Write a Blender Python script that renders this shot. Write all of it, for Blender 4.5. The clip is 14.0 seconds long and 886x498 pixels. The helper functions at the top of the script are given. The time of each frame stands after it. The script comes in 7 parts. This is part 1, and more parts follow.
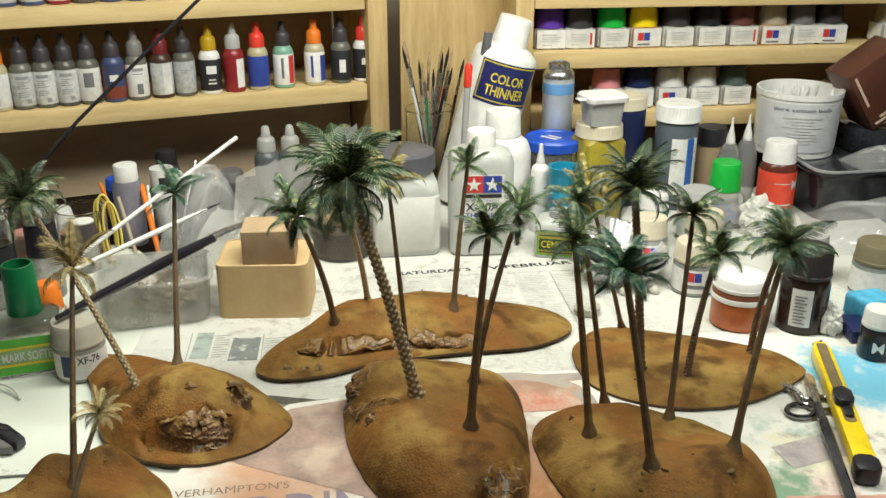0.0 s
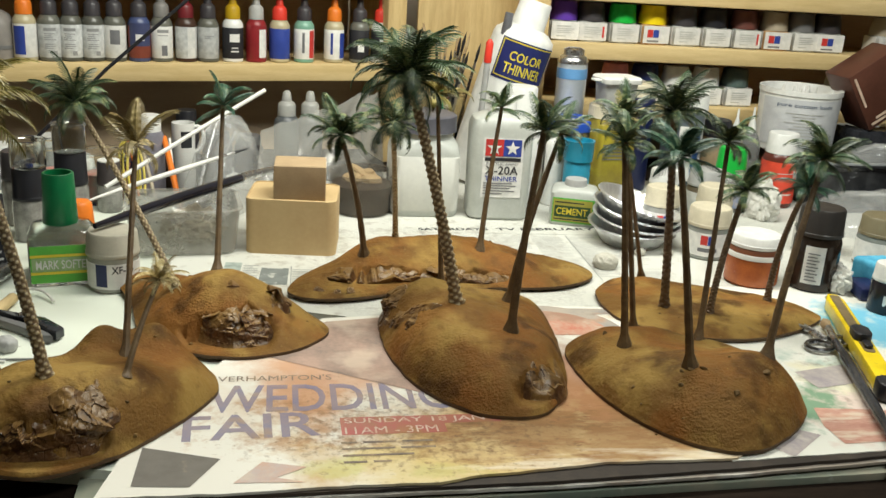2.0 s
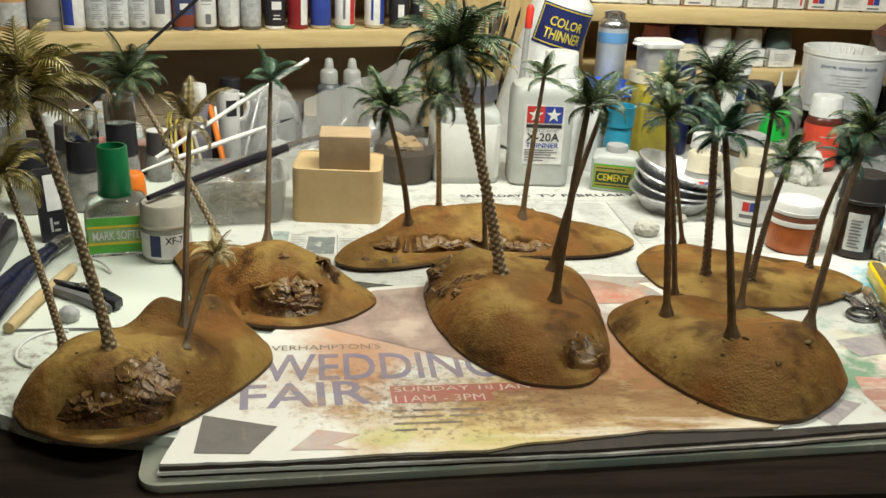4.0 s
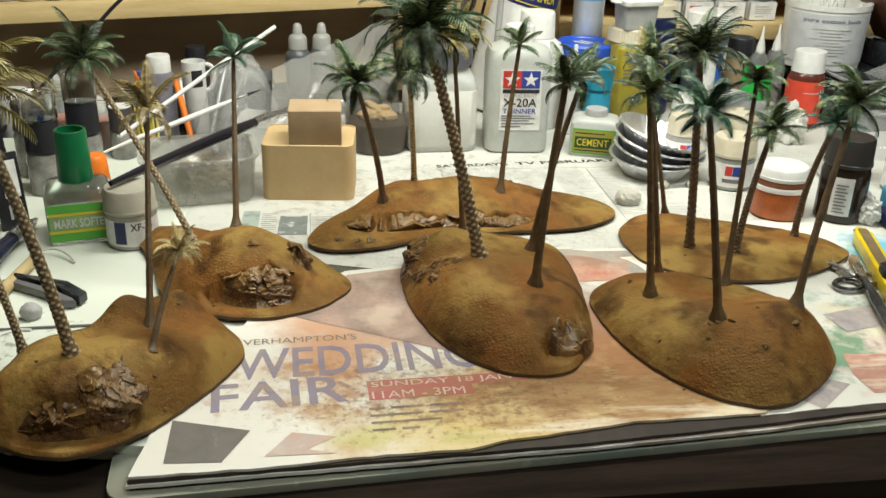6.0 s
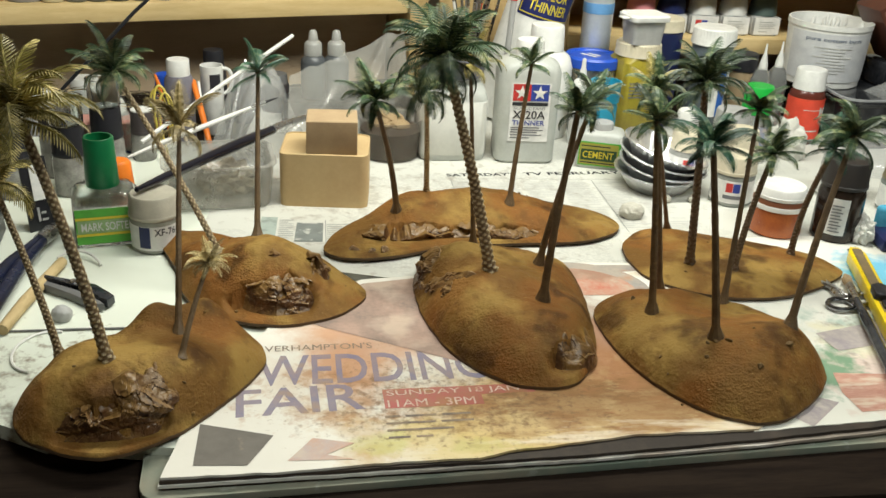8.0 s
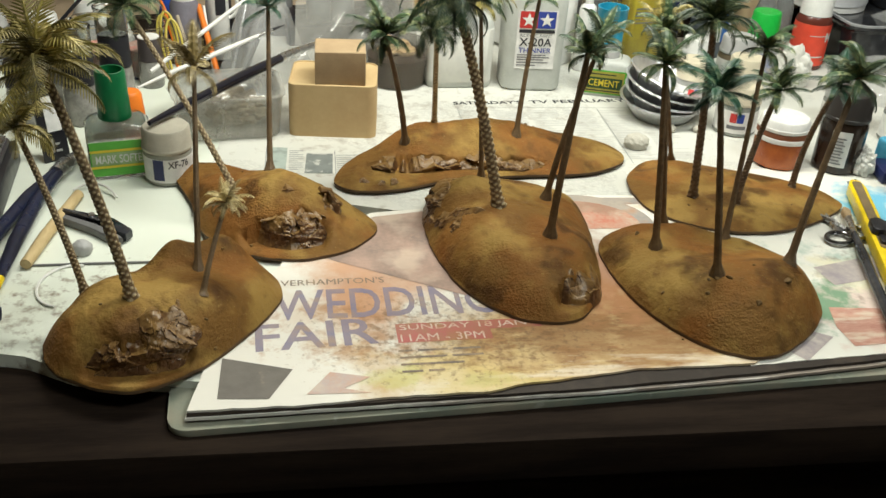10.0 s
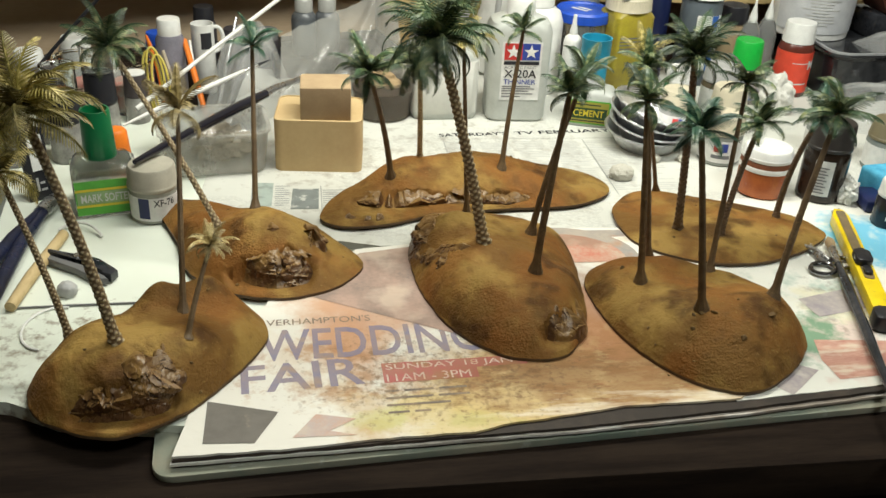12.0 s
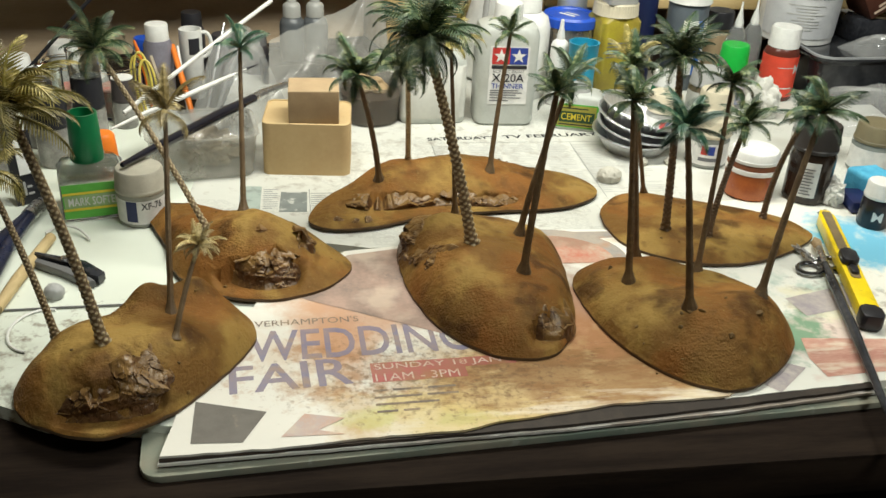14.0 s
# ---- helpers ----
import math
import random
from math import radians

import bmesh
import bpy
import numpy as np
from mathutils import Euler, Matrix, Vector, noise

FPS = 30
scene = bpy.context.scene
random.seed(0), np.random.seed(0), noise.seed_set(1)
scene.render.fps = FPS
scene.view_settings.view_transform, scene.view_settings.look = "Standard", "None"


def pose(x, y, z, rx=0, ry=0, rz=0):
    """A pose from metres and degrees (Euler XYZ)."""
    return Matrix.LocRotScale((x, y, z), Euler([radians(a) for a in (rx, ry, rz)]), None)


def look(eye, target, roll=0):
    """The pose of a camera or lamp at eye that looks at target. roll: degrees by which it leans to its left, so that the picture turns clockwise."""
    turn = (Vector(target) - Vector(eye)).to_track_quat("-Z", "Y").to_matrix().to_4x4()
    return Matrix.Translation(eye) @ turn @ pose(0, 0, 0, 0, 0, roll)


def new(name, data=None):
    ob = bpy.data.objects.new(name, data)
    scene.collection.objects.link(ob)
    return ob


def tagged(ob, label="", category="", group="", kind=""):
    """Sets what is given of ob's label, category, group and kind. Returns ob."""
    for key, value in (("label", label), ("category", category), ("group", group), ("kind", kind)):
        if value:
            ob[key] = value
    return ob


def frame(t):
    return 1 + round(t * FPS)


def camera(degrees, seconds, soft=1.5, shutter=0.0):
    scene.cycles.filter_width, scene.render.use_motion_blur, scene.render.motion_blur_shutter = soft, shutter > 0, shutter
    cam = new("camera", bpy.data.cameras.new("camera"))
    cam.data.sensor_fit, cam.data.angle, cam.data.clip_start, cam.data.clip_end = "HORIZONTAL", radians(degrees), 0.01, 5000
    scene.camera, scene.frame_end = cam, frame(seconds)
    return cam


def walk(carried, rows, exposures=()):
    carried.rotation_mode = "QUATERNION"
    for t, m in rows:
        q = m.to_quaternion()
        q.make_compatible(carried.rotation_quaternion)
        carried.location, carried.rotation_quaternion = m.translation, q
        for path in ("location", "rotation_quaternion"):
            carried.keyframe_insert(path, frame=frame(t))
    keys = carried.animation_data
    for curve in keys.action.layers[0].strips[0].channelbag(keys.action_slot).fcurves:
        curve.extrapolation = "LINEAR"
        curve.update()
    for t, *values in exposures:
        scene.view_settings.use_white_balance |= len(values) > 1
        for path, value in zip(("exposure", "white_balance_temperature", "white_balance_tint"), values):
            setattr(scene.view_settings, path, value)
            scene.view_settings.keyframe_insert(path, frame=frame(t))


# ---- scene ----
cam = camera(50.0, 14.0, soft=1.5)
PATH = [
    (0, (0.0436, -0.0080, 0.3691), (0.1072, 0.5444, 0.1438), 0.03),
    (0.5, (0.0283, -0.0141, 0.3179), (0.0946, 0.5513, 0.1283), 2.02),
    (1, (-0.0006, -0.0170, 0.2847), (0.0695, 0.5475, 0.0937), 3.09),
    (1.5, (-0.0130, -0.0275, 0.2777), (0.0652, 0.5379, 0.0926), 3.90),
    (2, (-0.0168, -0.0549, 0.2771), (0.0717, 0.5080, 0.0891), 3.67),
    (2.5, (-0.0224, -0.0762, 0.2879), (0.0687, 0.4862, 0.0996), 4.44),
    (3, (-0.0255, -0.0814, 0.2903), (0.0536, 0.4802, 0.0944), 3.98),
    (5.5, (-0.0249, -0.0304, 0.3008), (0.0444, 0.5152, 0.0610), 1.89),
    (6, (-0.0186, -0.0327, 0.3062), (0.0591, 0.5091, 0.0602), 1.74),
    (6.5, (-0.0218, -0.0339, 0.3112), (0.0544, 0.5063, 0.0614), 2.48),
    (7, (-0.0274, -0.0454, 0.3201), (0.0483, 0.4978, 0.0769), 2.89),
    (9.5, (-0.0399, -0.0550, 0.3552), (0.0419, 0.4624, 0.0627), 3.64),
    (10, (-0.0436, -0.0567, 0.3610), (0.0362, 0.4542, 0.0566), 3.61),
    (10.5, (-0.0438, -0.0511, 0.3595), (0.0339, 0.4594, 0.0540), 3.15),
    (11, (-0.0389, -0.0521, 0.3667), (0.0396, 0.4623, 0.0679), 2.65),
    (11.5, (-0.0422, -0.0508, 0.3652), (0.0399, 0.4639, 0.0679), 3.50),
    (12, (-0.0391, -0.0517, 0.3731), (0.0461, 0.4644, 0.0793), 3.17),
    (12.5, (-0.0386, -0.0565, 0.3766), (0.0503, 0.4636, 0.0909), 3.13),
    (13, (-0.0378, -0.0558, 0.3731), (0.0534, 0.4650, 0.0895), 3.17),
    (13.5, (-0.0392, -0.0547, 0.3683), (0.0513, 0.4652, 0.0828), 3.22),
    (14, (-0.0384, -0.0561, 0.3667), (0.0534, 0.4626, 0.0794), 3.23),
]
walk(cam, [(t, look(eye, target, roll)) for t, eye, target, roll in PATH])

import itertools
# ---- light ----
world = bpy.data.worlds.new("room_air")
world.use_nodes = True
world.node_tree.nodes["Background"].inputs[0].default_value = (1.0, 0.86, 0.68, 1)
world.node_tree.nodes["Background"].inputs[1].default_value = 0.12
scene.world = world
scene.view_settings.exposure = 0.0


def area_lamp(name, eye, target, sx, sy, watts, colour):
    data = bpy.data.lights.new(name, "AREA")
    data.shape, data.size, data.size_y, data.energy, data.color = "RECTANGLE", sx, sy, watts, colour
    ob = new(name, data)
    ob.matrix_world = look(eye, target)
    return ob


area_lamp("bench_lamp", (0.14, 0.70, 0.62), (0.14, 0.78, 0.0), 0.66, 0.12, 6.7, (0.96, 0.96, 0.85))
area_lamp("ceiling_lamp", (0.75, -0.30, 1.80), (0.35, 1.0, 0.1), 0.6, 0.6, 29.0, (0.91, 0.96, 0.91))


# ---- materials ----
def mat(name, colour, second=None, rough=0.5, metal=0.0, scale=60.0, amount=1.0, bump=0.0, bump_scale=400.0, fine=None,
        glass=0.0, ior=1.45, coat=0.0, stretch=(1, 1, 1), rough_var=0.1, each=0.0, alpha=1.0, subsurface=0.0):
    """A surface with colour variation at two scales, uneven gloss and fine relief."""
    m = bpy.data.materials.new(name)
    m.use_nodes = True
    n, l = m.node_tree.nodes, m.node_tree.links
    b = n["Principled BSDF"]
    co = n.new("ShaderNodeTexCoord")
    mp = n.new("ShaderNodeMapping")
    mp.inputs["Scale"].default_value = stretch
    l.new(co.outputs["Object"], mp.inputs[0])
    src = mp.outputs[0]
    second = second or tuple(c * 0.72 for c in colour)
    big = n.new("ShaderNodeTexNoise")
    big.inputs["Scale"].default_value, big.inputs["Detail"].default_value = scale, 5
    small = n.new("ShaderNodeTexNoise")
    small.inputs["Scale"].default_value, small.inputs["Detail"].default_value = scale * 9, 3
    l.new(src, big.inputs["Vector"]), l.new(src, small.inputs["Vector"])
    add = n.new("ShaderNodeMath")
    add.operation = "MULTIPLY_ADD"
    l.new(small.outputs["Fac"], add.inputs[0])
    add.inputs[1].default_value = 0.35
    l.new(big.outputs["Fac"], add.inputs[2])
    ramp = n.new("ShaderNodeMapRange")
    ramp.inputs["From Min"].default_value, ramp.inputs["From Max"].default_value = 0.52, 0.84
    ramp.inputs["To Max"].default_value = amount
    l.new(add.outputs[0], ramp.inputs["Value"])
    mix = n.new("ShaderNodeMix")
    mix.data_type = "RGBA"
    mix.inputs["A"].default_value, mix.inputs["B"].default_value = (*colour, 1), (*second, 1)
    l.new(ramp.outputs[0], mix.inputs["Factor"])
    out = mix.outputs["Result"]
    if fine:
        tint = n.new("ShaderNodeMix")
        tint.data_type = "RGBA"
        tint.inputs["B"].default_value = (*fine[0], 1)
        spot = n.new("ShaderNodeTexNoise")
        spot.inputs["Scale"].default_value, spot.inputs["Detail"].default_value = fine[1], 4
        l.new(src, spot.inputs["Vector"])
        cut = n.new("ShaderNodeMapRange")
        cut.inputs["From Min"].default_value, cut.inputs["From Max"].default_value = fine[2], fine[2] + 0.12
        cut.inputs["To Max"].default_value = fine[3]
        l.new(spot.outputs["Fac"], cut.inputs["Value"])
        l.new(cut.outputs[0], tint.inputs["Factor"])
        l.new(out, tint.inputs["A"])
        out = tint.outputs["Result"]
    if each:
        info = n.new("ShaderNodeObjectInfo")
        hsv = n.new("ShaderNodeHueSaturation")
        val = n.new("ShaderNodeMapRange")
        val.inputs["To Min"].default_value, val.inputs["To Max"].default_value = 1 - each, 1 + each
        l.new(info.outputs["Random"], val.inputs["Value"])
        l.new(val.outputs[0], hsv.inputs["Value"])
        l.new(out, hsv.inputs["Color"])
        out = hsv.outputs["Color"]
    l.new(out, b.inputs["Base Color"])
    rv = n.new("ShaderNodeMapRange")
    rv.inputs["To Min"].default_value, rv.inputs["To Max"].default_value = max(0.02, rough - rough_var), min(1, rough + rough_var)
    l.new(big.outputs["Fac"], rv.inputs["Value"])
    l.new(rv.outputs[0], b.inputs["Roughness"])
    b.inputs["Metallic"].default_value, b.inputs["IOR"].default_value = metal, ior
    b.inputs["Transmission Weight"].default_value, b.inputs["Coat Weight"].default_value = glass, coat
    b.inputs["Alpha"].default_value = alpha
    if bump:
        bn = n.new("ShaderNodeTexNoise")
        bn.inputs["Scale"].default_value, bn.inputs["Detail"].default_value = bump_scale, 5
        l.new(src, bn.inputs["Vector"])
        bp = n.new("ShaderNodeBump")
        bp.inputs["Strength"].default_value, bp.inputs["Distance"].default_value = bump, 0.001
        l.new(bn.outputs["Fac"], bp.inputs["Height"])
        l.new(bp.outputs[0], b.inputs["Normal"])
    return m


def plain(name, colour, rough=0.4, **kw):
    return mat(name, colour, tuple(c * 0.86 for c in colour), rough=rough, scale=kw.pop("scale", 90), **kw)


WHITE_PLASTIC = plain("white_plastic", (0.78, 0.78, 0.75), 0.35, bump=0.05)
CREAM_PLASTIC = plain("cream_plastic", (0.62, 0.56, 0.42), 0.45, bump=0.05)
BLACK_PLASTIC = plain("black_plastic", (0.018, 0.018, 0.022), 0.35, bump=0.05)
GREY_PLASTIC = plain("grey_plastic", (0.16, 0.16, 0.16), 0.45)
PALE_GREY = plain("pale_grey_plastic", (0.42, 0.42, 0.41), 0.45)
PAPER_LABEL = mat("paper_label", (0.74, 0.73, 0.70), (0.6, 0.6, 0.58), rough=0.6, scale=120, each=0.12)
GREY_LABEL = mat("grey_label", (0.56, 0.57, 0.56), (0.38, 0.39, 0.39), rough=0.55, scale=150, each=0.2)
PRINT_BLACK = plain("black_print", (0.02, 0.02, 0.025), 0.6)
PRINT_GREY = plain("grey_print", (0.17, 0.17, 0.18), 0.7)
RED_PRINT = plain("red_print", (0.55, 0.04, 0.035), 0.5)
BLUE_PRINT = plain("blue_print", (0.03, 0.06, 0.32), 0.5)
NAVY = plain("navy_plastic", (0.012, 0.02, 0.09), 0.4)
GREEN_PRINT = plain("green_print", (0.10, 0.42, 0.05), 0.5)
YELLOW_PRINT = plain("yellow_print", (0.68, 0.55, 0.04), 0.5)
GREEN_CAP = plain("green_cap_plastic", (0.005, 0.16, 0.055), 0.35)
BRIGHT_GREEN = plain("bright_green_plastic", (0.01, 0.42, 0.05), 0.4)
YELLOW = plain("yellow_plastic", (0.85, 0.62, 0.01), 0.35, fine=((0.25, 0.2, 0.08), 160, 0.62, 0.5))
ORANGE = plain("orange_plastic", (0.8, 0.2, 0.02), 0.4)
RED = plain("red_plastic", (0.74, 0.05, 0.03), 0.4)
DARK_RED = plain("dark_red_plastic", (0.16, 0.015, 0.02), 0.4)
PINK = plain("pink_plastic", (0.75, 0.28, 0.3), 0.45)
PURPLE = plain("purple_plastic", (0.11, 0.04, 0.36), 0.4)
BROWN_CAP = plain("brown_plastic", (0.13, 0.045, 0.035), 0.45)
BUFF = plain("buff_plastic", (0.4, 0.34, 0.25), 0.5)
SAGE = plain("sage_plastic", (0.09, 0.13, 0.12), 0.45)
BLUE = plain("blue_plastic", (0.02, 0.09, 0.55), 0.35)
TEAL = plain("teal_plastic", (0.03, 0.28, 0.42), 0.4)
SKY_BLUE = mat("sky_blue_foam", (0.12, 0.52, 0.75), (0.06, 0.36, 0.6), rough=0.7, scale=80, bump=0.4, bump_scale=300)
ORANGE_PAINT = mat("orange_brown_paint", (0.42, 0.12, 0.035), (0.3, 0.08, 0.03), rough=0.25, scale=70)
MUSTARD = mat("mustard_paint", (0.36, 0.3, 0.03), (0.26, 0.2, 0.03), rough=0.35, scale=60)
MILKY = mat("milky_plastic", (0.62, 0.64, 0.6), (0.52, 0.54, 0.5), rough=0.35, scale=40, glass=0.25, bump=0.05)
GLASS = mat("clear_glass", (0.95, 0.97, 0.95), (0.9, 0.93, 0.91), rough=0.06, glass=1.0, ior=1.45, rough_var=0.03)
CLEAR_PLASTIC = mat("clear_plastic", (0.9, 0.91, 0.9), (0.78, 0.8, 0.79), rough=0.2, glass=0.85, ior=1.2, scale=50, bump=0.1, bump_scale=120)
SMOKE_PLASTIC = mat("smoky_plastic", (0.50, 0.49, 0.44), (0.34, 0.33, 0.29), rough=0.16, scale=40, bump=0.1, alpha=0.45)
FOIL = mat("aluminium_foil", (0.93, 0.94, 0.95), (0.82, 0.82, 0.84), rough=0.36, metal=1.0, scale=120, bump=0.35, bump_scale=260)
STEEL = mat("steel", (0.62, 0.62, 0.63), (0.45, 0.45, 0.46), rough=0.28, metal=1.0, scale=200)
CARD = mat("cardboard", (0.57, 0.42, 0.215), (0.51, 0.36, 0.18), rough=0.8, scale=25, bump=0.12, bump_scale=700)
CARD_DARK = mat("brown_cardboard", (0.45, 0.325, 0.19), (0.39, 0.275, 0.16), rough=0.8, scale=60, bump=0.12, bump_scale=700)
PINE = mat("pine_board", (0.66, 0.50, 0.25), (0.56, 0.41, 0.185), rough=0.55, scale=14, stretch=(1, 9, 9), bump=0.1, bump_scale=120,
           fine=((0.12, 0.05, 0.02), 22, 0.70, 0.8))
PINE_UPRIGHT = mat("pine_upright", (0.62, 0.46, 0.22), (0.5, 0.35, 0.155), rough=0.55, scale=14, stretch=(9, 9, 1), bump=0.1, bump_scale=120,
                   fine=((0.12, 0.05, 0.02), 16, 0.70, 0.8))
BACK_BOARD = mat("brown_back_board", (0.60, 0.46, 0.31), (0.50, 0.37, 0.24), rough=0.7, scale=10, stretch=(1, 1, 5), bump=0.1)
WALL = mat("painted_wall", (0.62, 0.56, 0.47), (0.56, 0.5, 0.42), rough=0.9, scale=3, bump=0.1)
FLOOR = mat("dark_carpet", (0.025, 0.02, 0.018), (0.016, 0.013, 0.012), rough=0.95, scale=20, bump=0.4)
DESK = mat("dark_desk", (0.024, 0.016, 0.011), (0.012, 0.008, 0.006), rough=0.8, scale=12, stretch=(1, 8, 8), bump=0.08)
MAT_TEAL = mat("cutting_mat", (0.19, 0.235, 0.19), (0.35, 0.315, 0.24), rough=0.7, scale=7, bump=0.1, fine=((0.46, 0.47, 0.42), 75, 0.61, 0.85))


for surface, gloss in ((DESK, 0.08), (MAT_TEAL, 0.2)):
    surface.node_tree.nodes["Principled BSDF"].inputs["Specular IOR Level"].default_value = gloss


# ---- geometry helpers ----
def mesh_object(name, bm, material, smooth=True):
    bmesh.ops.recalc_face_normals(bm, faces=bm.faces[:])
    data = bpy.data.meshes.new(name)
    bm.to_mesh(data)
    bm.free()
    for p in data.polygons:
        p.use_smooth = smooth
    for m in material if isinstance(material, (list, tuple)) else [material]:
        data.materials.append(m)
    if smooth:
        data.set_sharp_from_angle(angle=radians(38))
    return new(name, data)


def part(name, bm, material, parent, label="", smooth=True, at=None):
    ob = mesh_object(name, bm, material, smooth)
    ob.parent = parent
    if at is not None:
        ob.matrix_basis = at
    return tagged(ob, label)


def shared(name, data, parent, at, label=""):
    ob = new(name, data)
    ob.parent = parent
    ob.matrix_basis = at
    return tagged(ob, label)


def thing(name, at, label, category, group="", kind=""):
    ob = new(name)
    ob.empty_display_size = 0.01
    ob.matrix_basis = at
    return tagged(ob, label, category, group, kind)


def single(name, bm, material, at, label, category, group="", kind="", smooth=True):
    ob = mesh_object(name, bm, material, smooth)
    ob.matrix_basis = at
    return tagged(ob, label, category, group, kind)


def lathe(profile, seg=28, arc=360.0, start=0.0, bm=None, offset=(0, 0, 0)):
    """A turned form from (radius, height) pairs."""
    bm = bm or bmesh.new()
    full = arc >= 360
    n = seg if full else seg + 1
    rings = []
    for r, z in profile:
        if r < 1e-6:
            rings.append([bm.verts.new((offset[0], offset[1], z + offset[2]))])
        else:
            rings.append([bm.verts.new((offset[0] + r * math.cos(a), offset[1] + r * math.sin(a), z + offset[2]))
                          for a in (radians(start + arc * k / seg) for k in range(n))])
    for a, b in zip(rings, rings[1:]):
        for k in range(seg):
            i, j = k, (k + 1) % n if full else k + 1
            if len(a) == 1 and len(b) == 1:
                continue
            if len(a) == 1:
                bm.faces.new((a[0], b[i], b[j]))
            elif len(b) == 1:
                bm.faces.new((a[i], a[j], b[0]))
            else:
                bm.faces.new((a[i], a[j], b[j], b[i]))
    return bm


def slab(outline, z0, z1, bevel=0.0, bm=None):
    """An upright prism over a flat outline, its edges rounded."""
    bm = bm or bmesh.new()
    low = [bm.verts.new((x, y, z0)) for x, y in outline]
    high = [bm.verts.new((x, y, z1)) for x, y in outline]
    n = len(outline)
    bm.faces.new(low[::-1])
    bm.faces.new(high)
    for k in range(n):
        bm.faces.new((low[k], low[(k + 1) % n], high[(k + 1) % n], high[k]))
    if bevel:
        flat = [e for e in bm.edges if abs(e.verts[0].co.z - e.verts[1].co.z) < 1e-7]
        bmesh.ops.bevel(bm, geom=flat, offset=bevel, segments=2, affect="EDGES", profile=0.5)
    return bm


def block(sx, sy, sz, bevel=0.001, segments=2, centre=(0, 0, 0), bm=None):
    """A box standing on z = 0 of its centre, all edges rounded."""
    bm = bm or bmesh.new()
    made = bmesh.ops.create_cube(bm, size=1, matrix=Matrix.Translation((centre[0], centre[1], centre[2] + sz / 2)) @ Matrix.Diagonal((sx, sy, sz, 1)))
    if bevel:
        edges = list({e for v in made["verts"] for e in v.link_edges})
        bmesh.ops.bevel(bm, geom=edges, offset=bevel, segments=segments, affect="EDGES", profile=0.5)
    return bm


def rounded(sx, sy, r, seg=5):
    pts = []
    for cx, cy, a0 in ((sx / 2 - r, sy / 2 - r, 0), (-sx / 2 + r, sy / 2 - r, 90), (-sx / 2 + r, -sy / 2 + r, 180), (sx / 2 - r, -sy / 2 + r, 270)):
        for k in range(seg + 1):
            a = radians(a0 + 90 * k / seg)
            pts.append((cx + r * math.cos(a), cy + r * math.sin(a)))
    return pts


def loft(layers, bm=None, cap=True):
    """Skin over flat outlines of one count: (outline, z)."""
    bm = bm or bmesh.new()
    rings = [[bm.verts.new((x, y, z)) for x, y in outline] for outline, z in layers]
    n = len(rings[0])
    for a, b in zip(rings, rings[1:]):
        for k in range(n):
            bm.faces.new((a[k], a[(k + 1) % n], b[(k + 1) % n], b[k]))
    if cap:
        bm.faces.new(rings[0][::-1])
        bm.faces.new(rings[-1])
    return bm


def tube(points, radii, seg=8, bm=None, cap=True, shape=None):
    bm = bm or bmesh.new()
    pts = [Vector(p) for p in points]
    if not isinstance(radii, (list, tuple)):
        radii = [radii] * len(pts)
    rings, side = [], None
    for k, p in enumerate(pts):
        d = (pts[min(k + 1, len(pts) - 1)] - pts[max(k - 1, 0)]).normalized()
        if side is None:
            side = d.orthogonal().normalized()
        side = (side - d * side.dot(d)).normalized()
        up = d.cross(side)
        ring = []
        for j in range(seg):
            a = 2 * math.pi * j / seg
            r = radii[k] * (shape(k, j) if shape else 1)
            ring.append(bm.verts.new(p + side * (r * math.cos(a)) + up * (r * math.sin(a))))
        rings.append(ring)
    for a, b in zip(rings, rings[1:]):
        for j in range(seg):
            bm.faces.new((a[j], a[(j + 1) % seg], b[(j + 1) % seg], b[j]))
    if cap:
        bm.faces.new(rings[0][::-1])
        bm.faces.new(rings[-1])
    return bm


def bezier(a, b, c, d, n):
    a, b, c, d = Vector(a), Vector(b), Vector(c), Vector(d)
    out = []
    for k in range(n + 1):
        t = k / n
        out.append(a * (1 - t) ** 3 + b * (3 * t * (1 - t) ** 2) + c * (3 * t * t * (1 - t)) + d * t ** 3)
    return out


def smooth_loop(points, per=8):
    """A closed curve through the given points."""
    n, out = len(points), []
    for k in range(n):
        p0, p1, p2, p3 = (Vector(points[(k + i - 1) % n]) for i in range(4))
        for j in range(per):
            t = j / per
            out.append(0.5 * ((2 * p1) + (p2 - p0) * t + (2 * p0 - 5 * p1 + 4 * p2 - p3) * t * t + (3 * p1 - p0 - 3 * p2 + p3) * t ** 3))
    return [(p.x, p.y) for p in out]


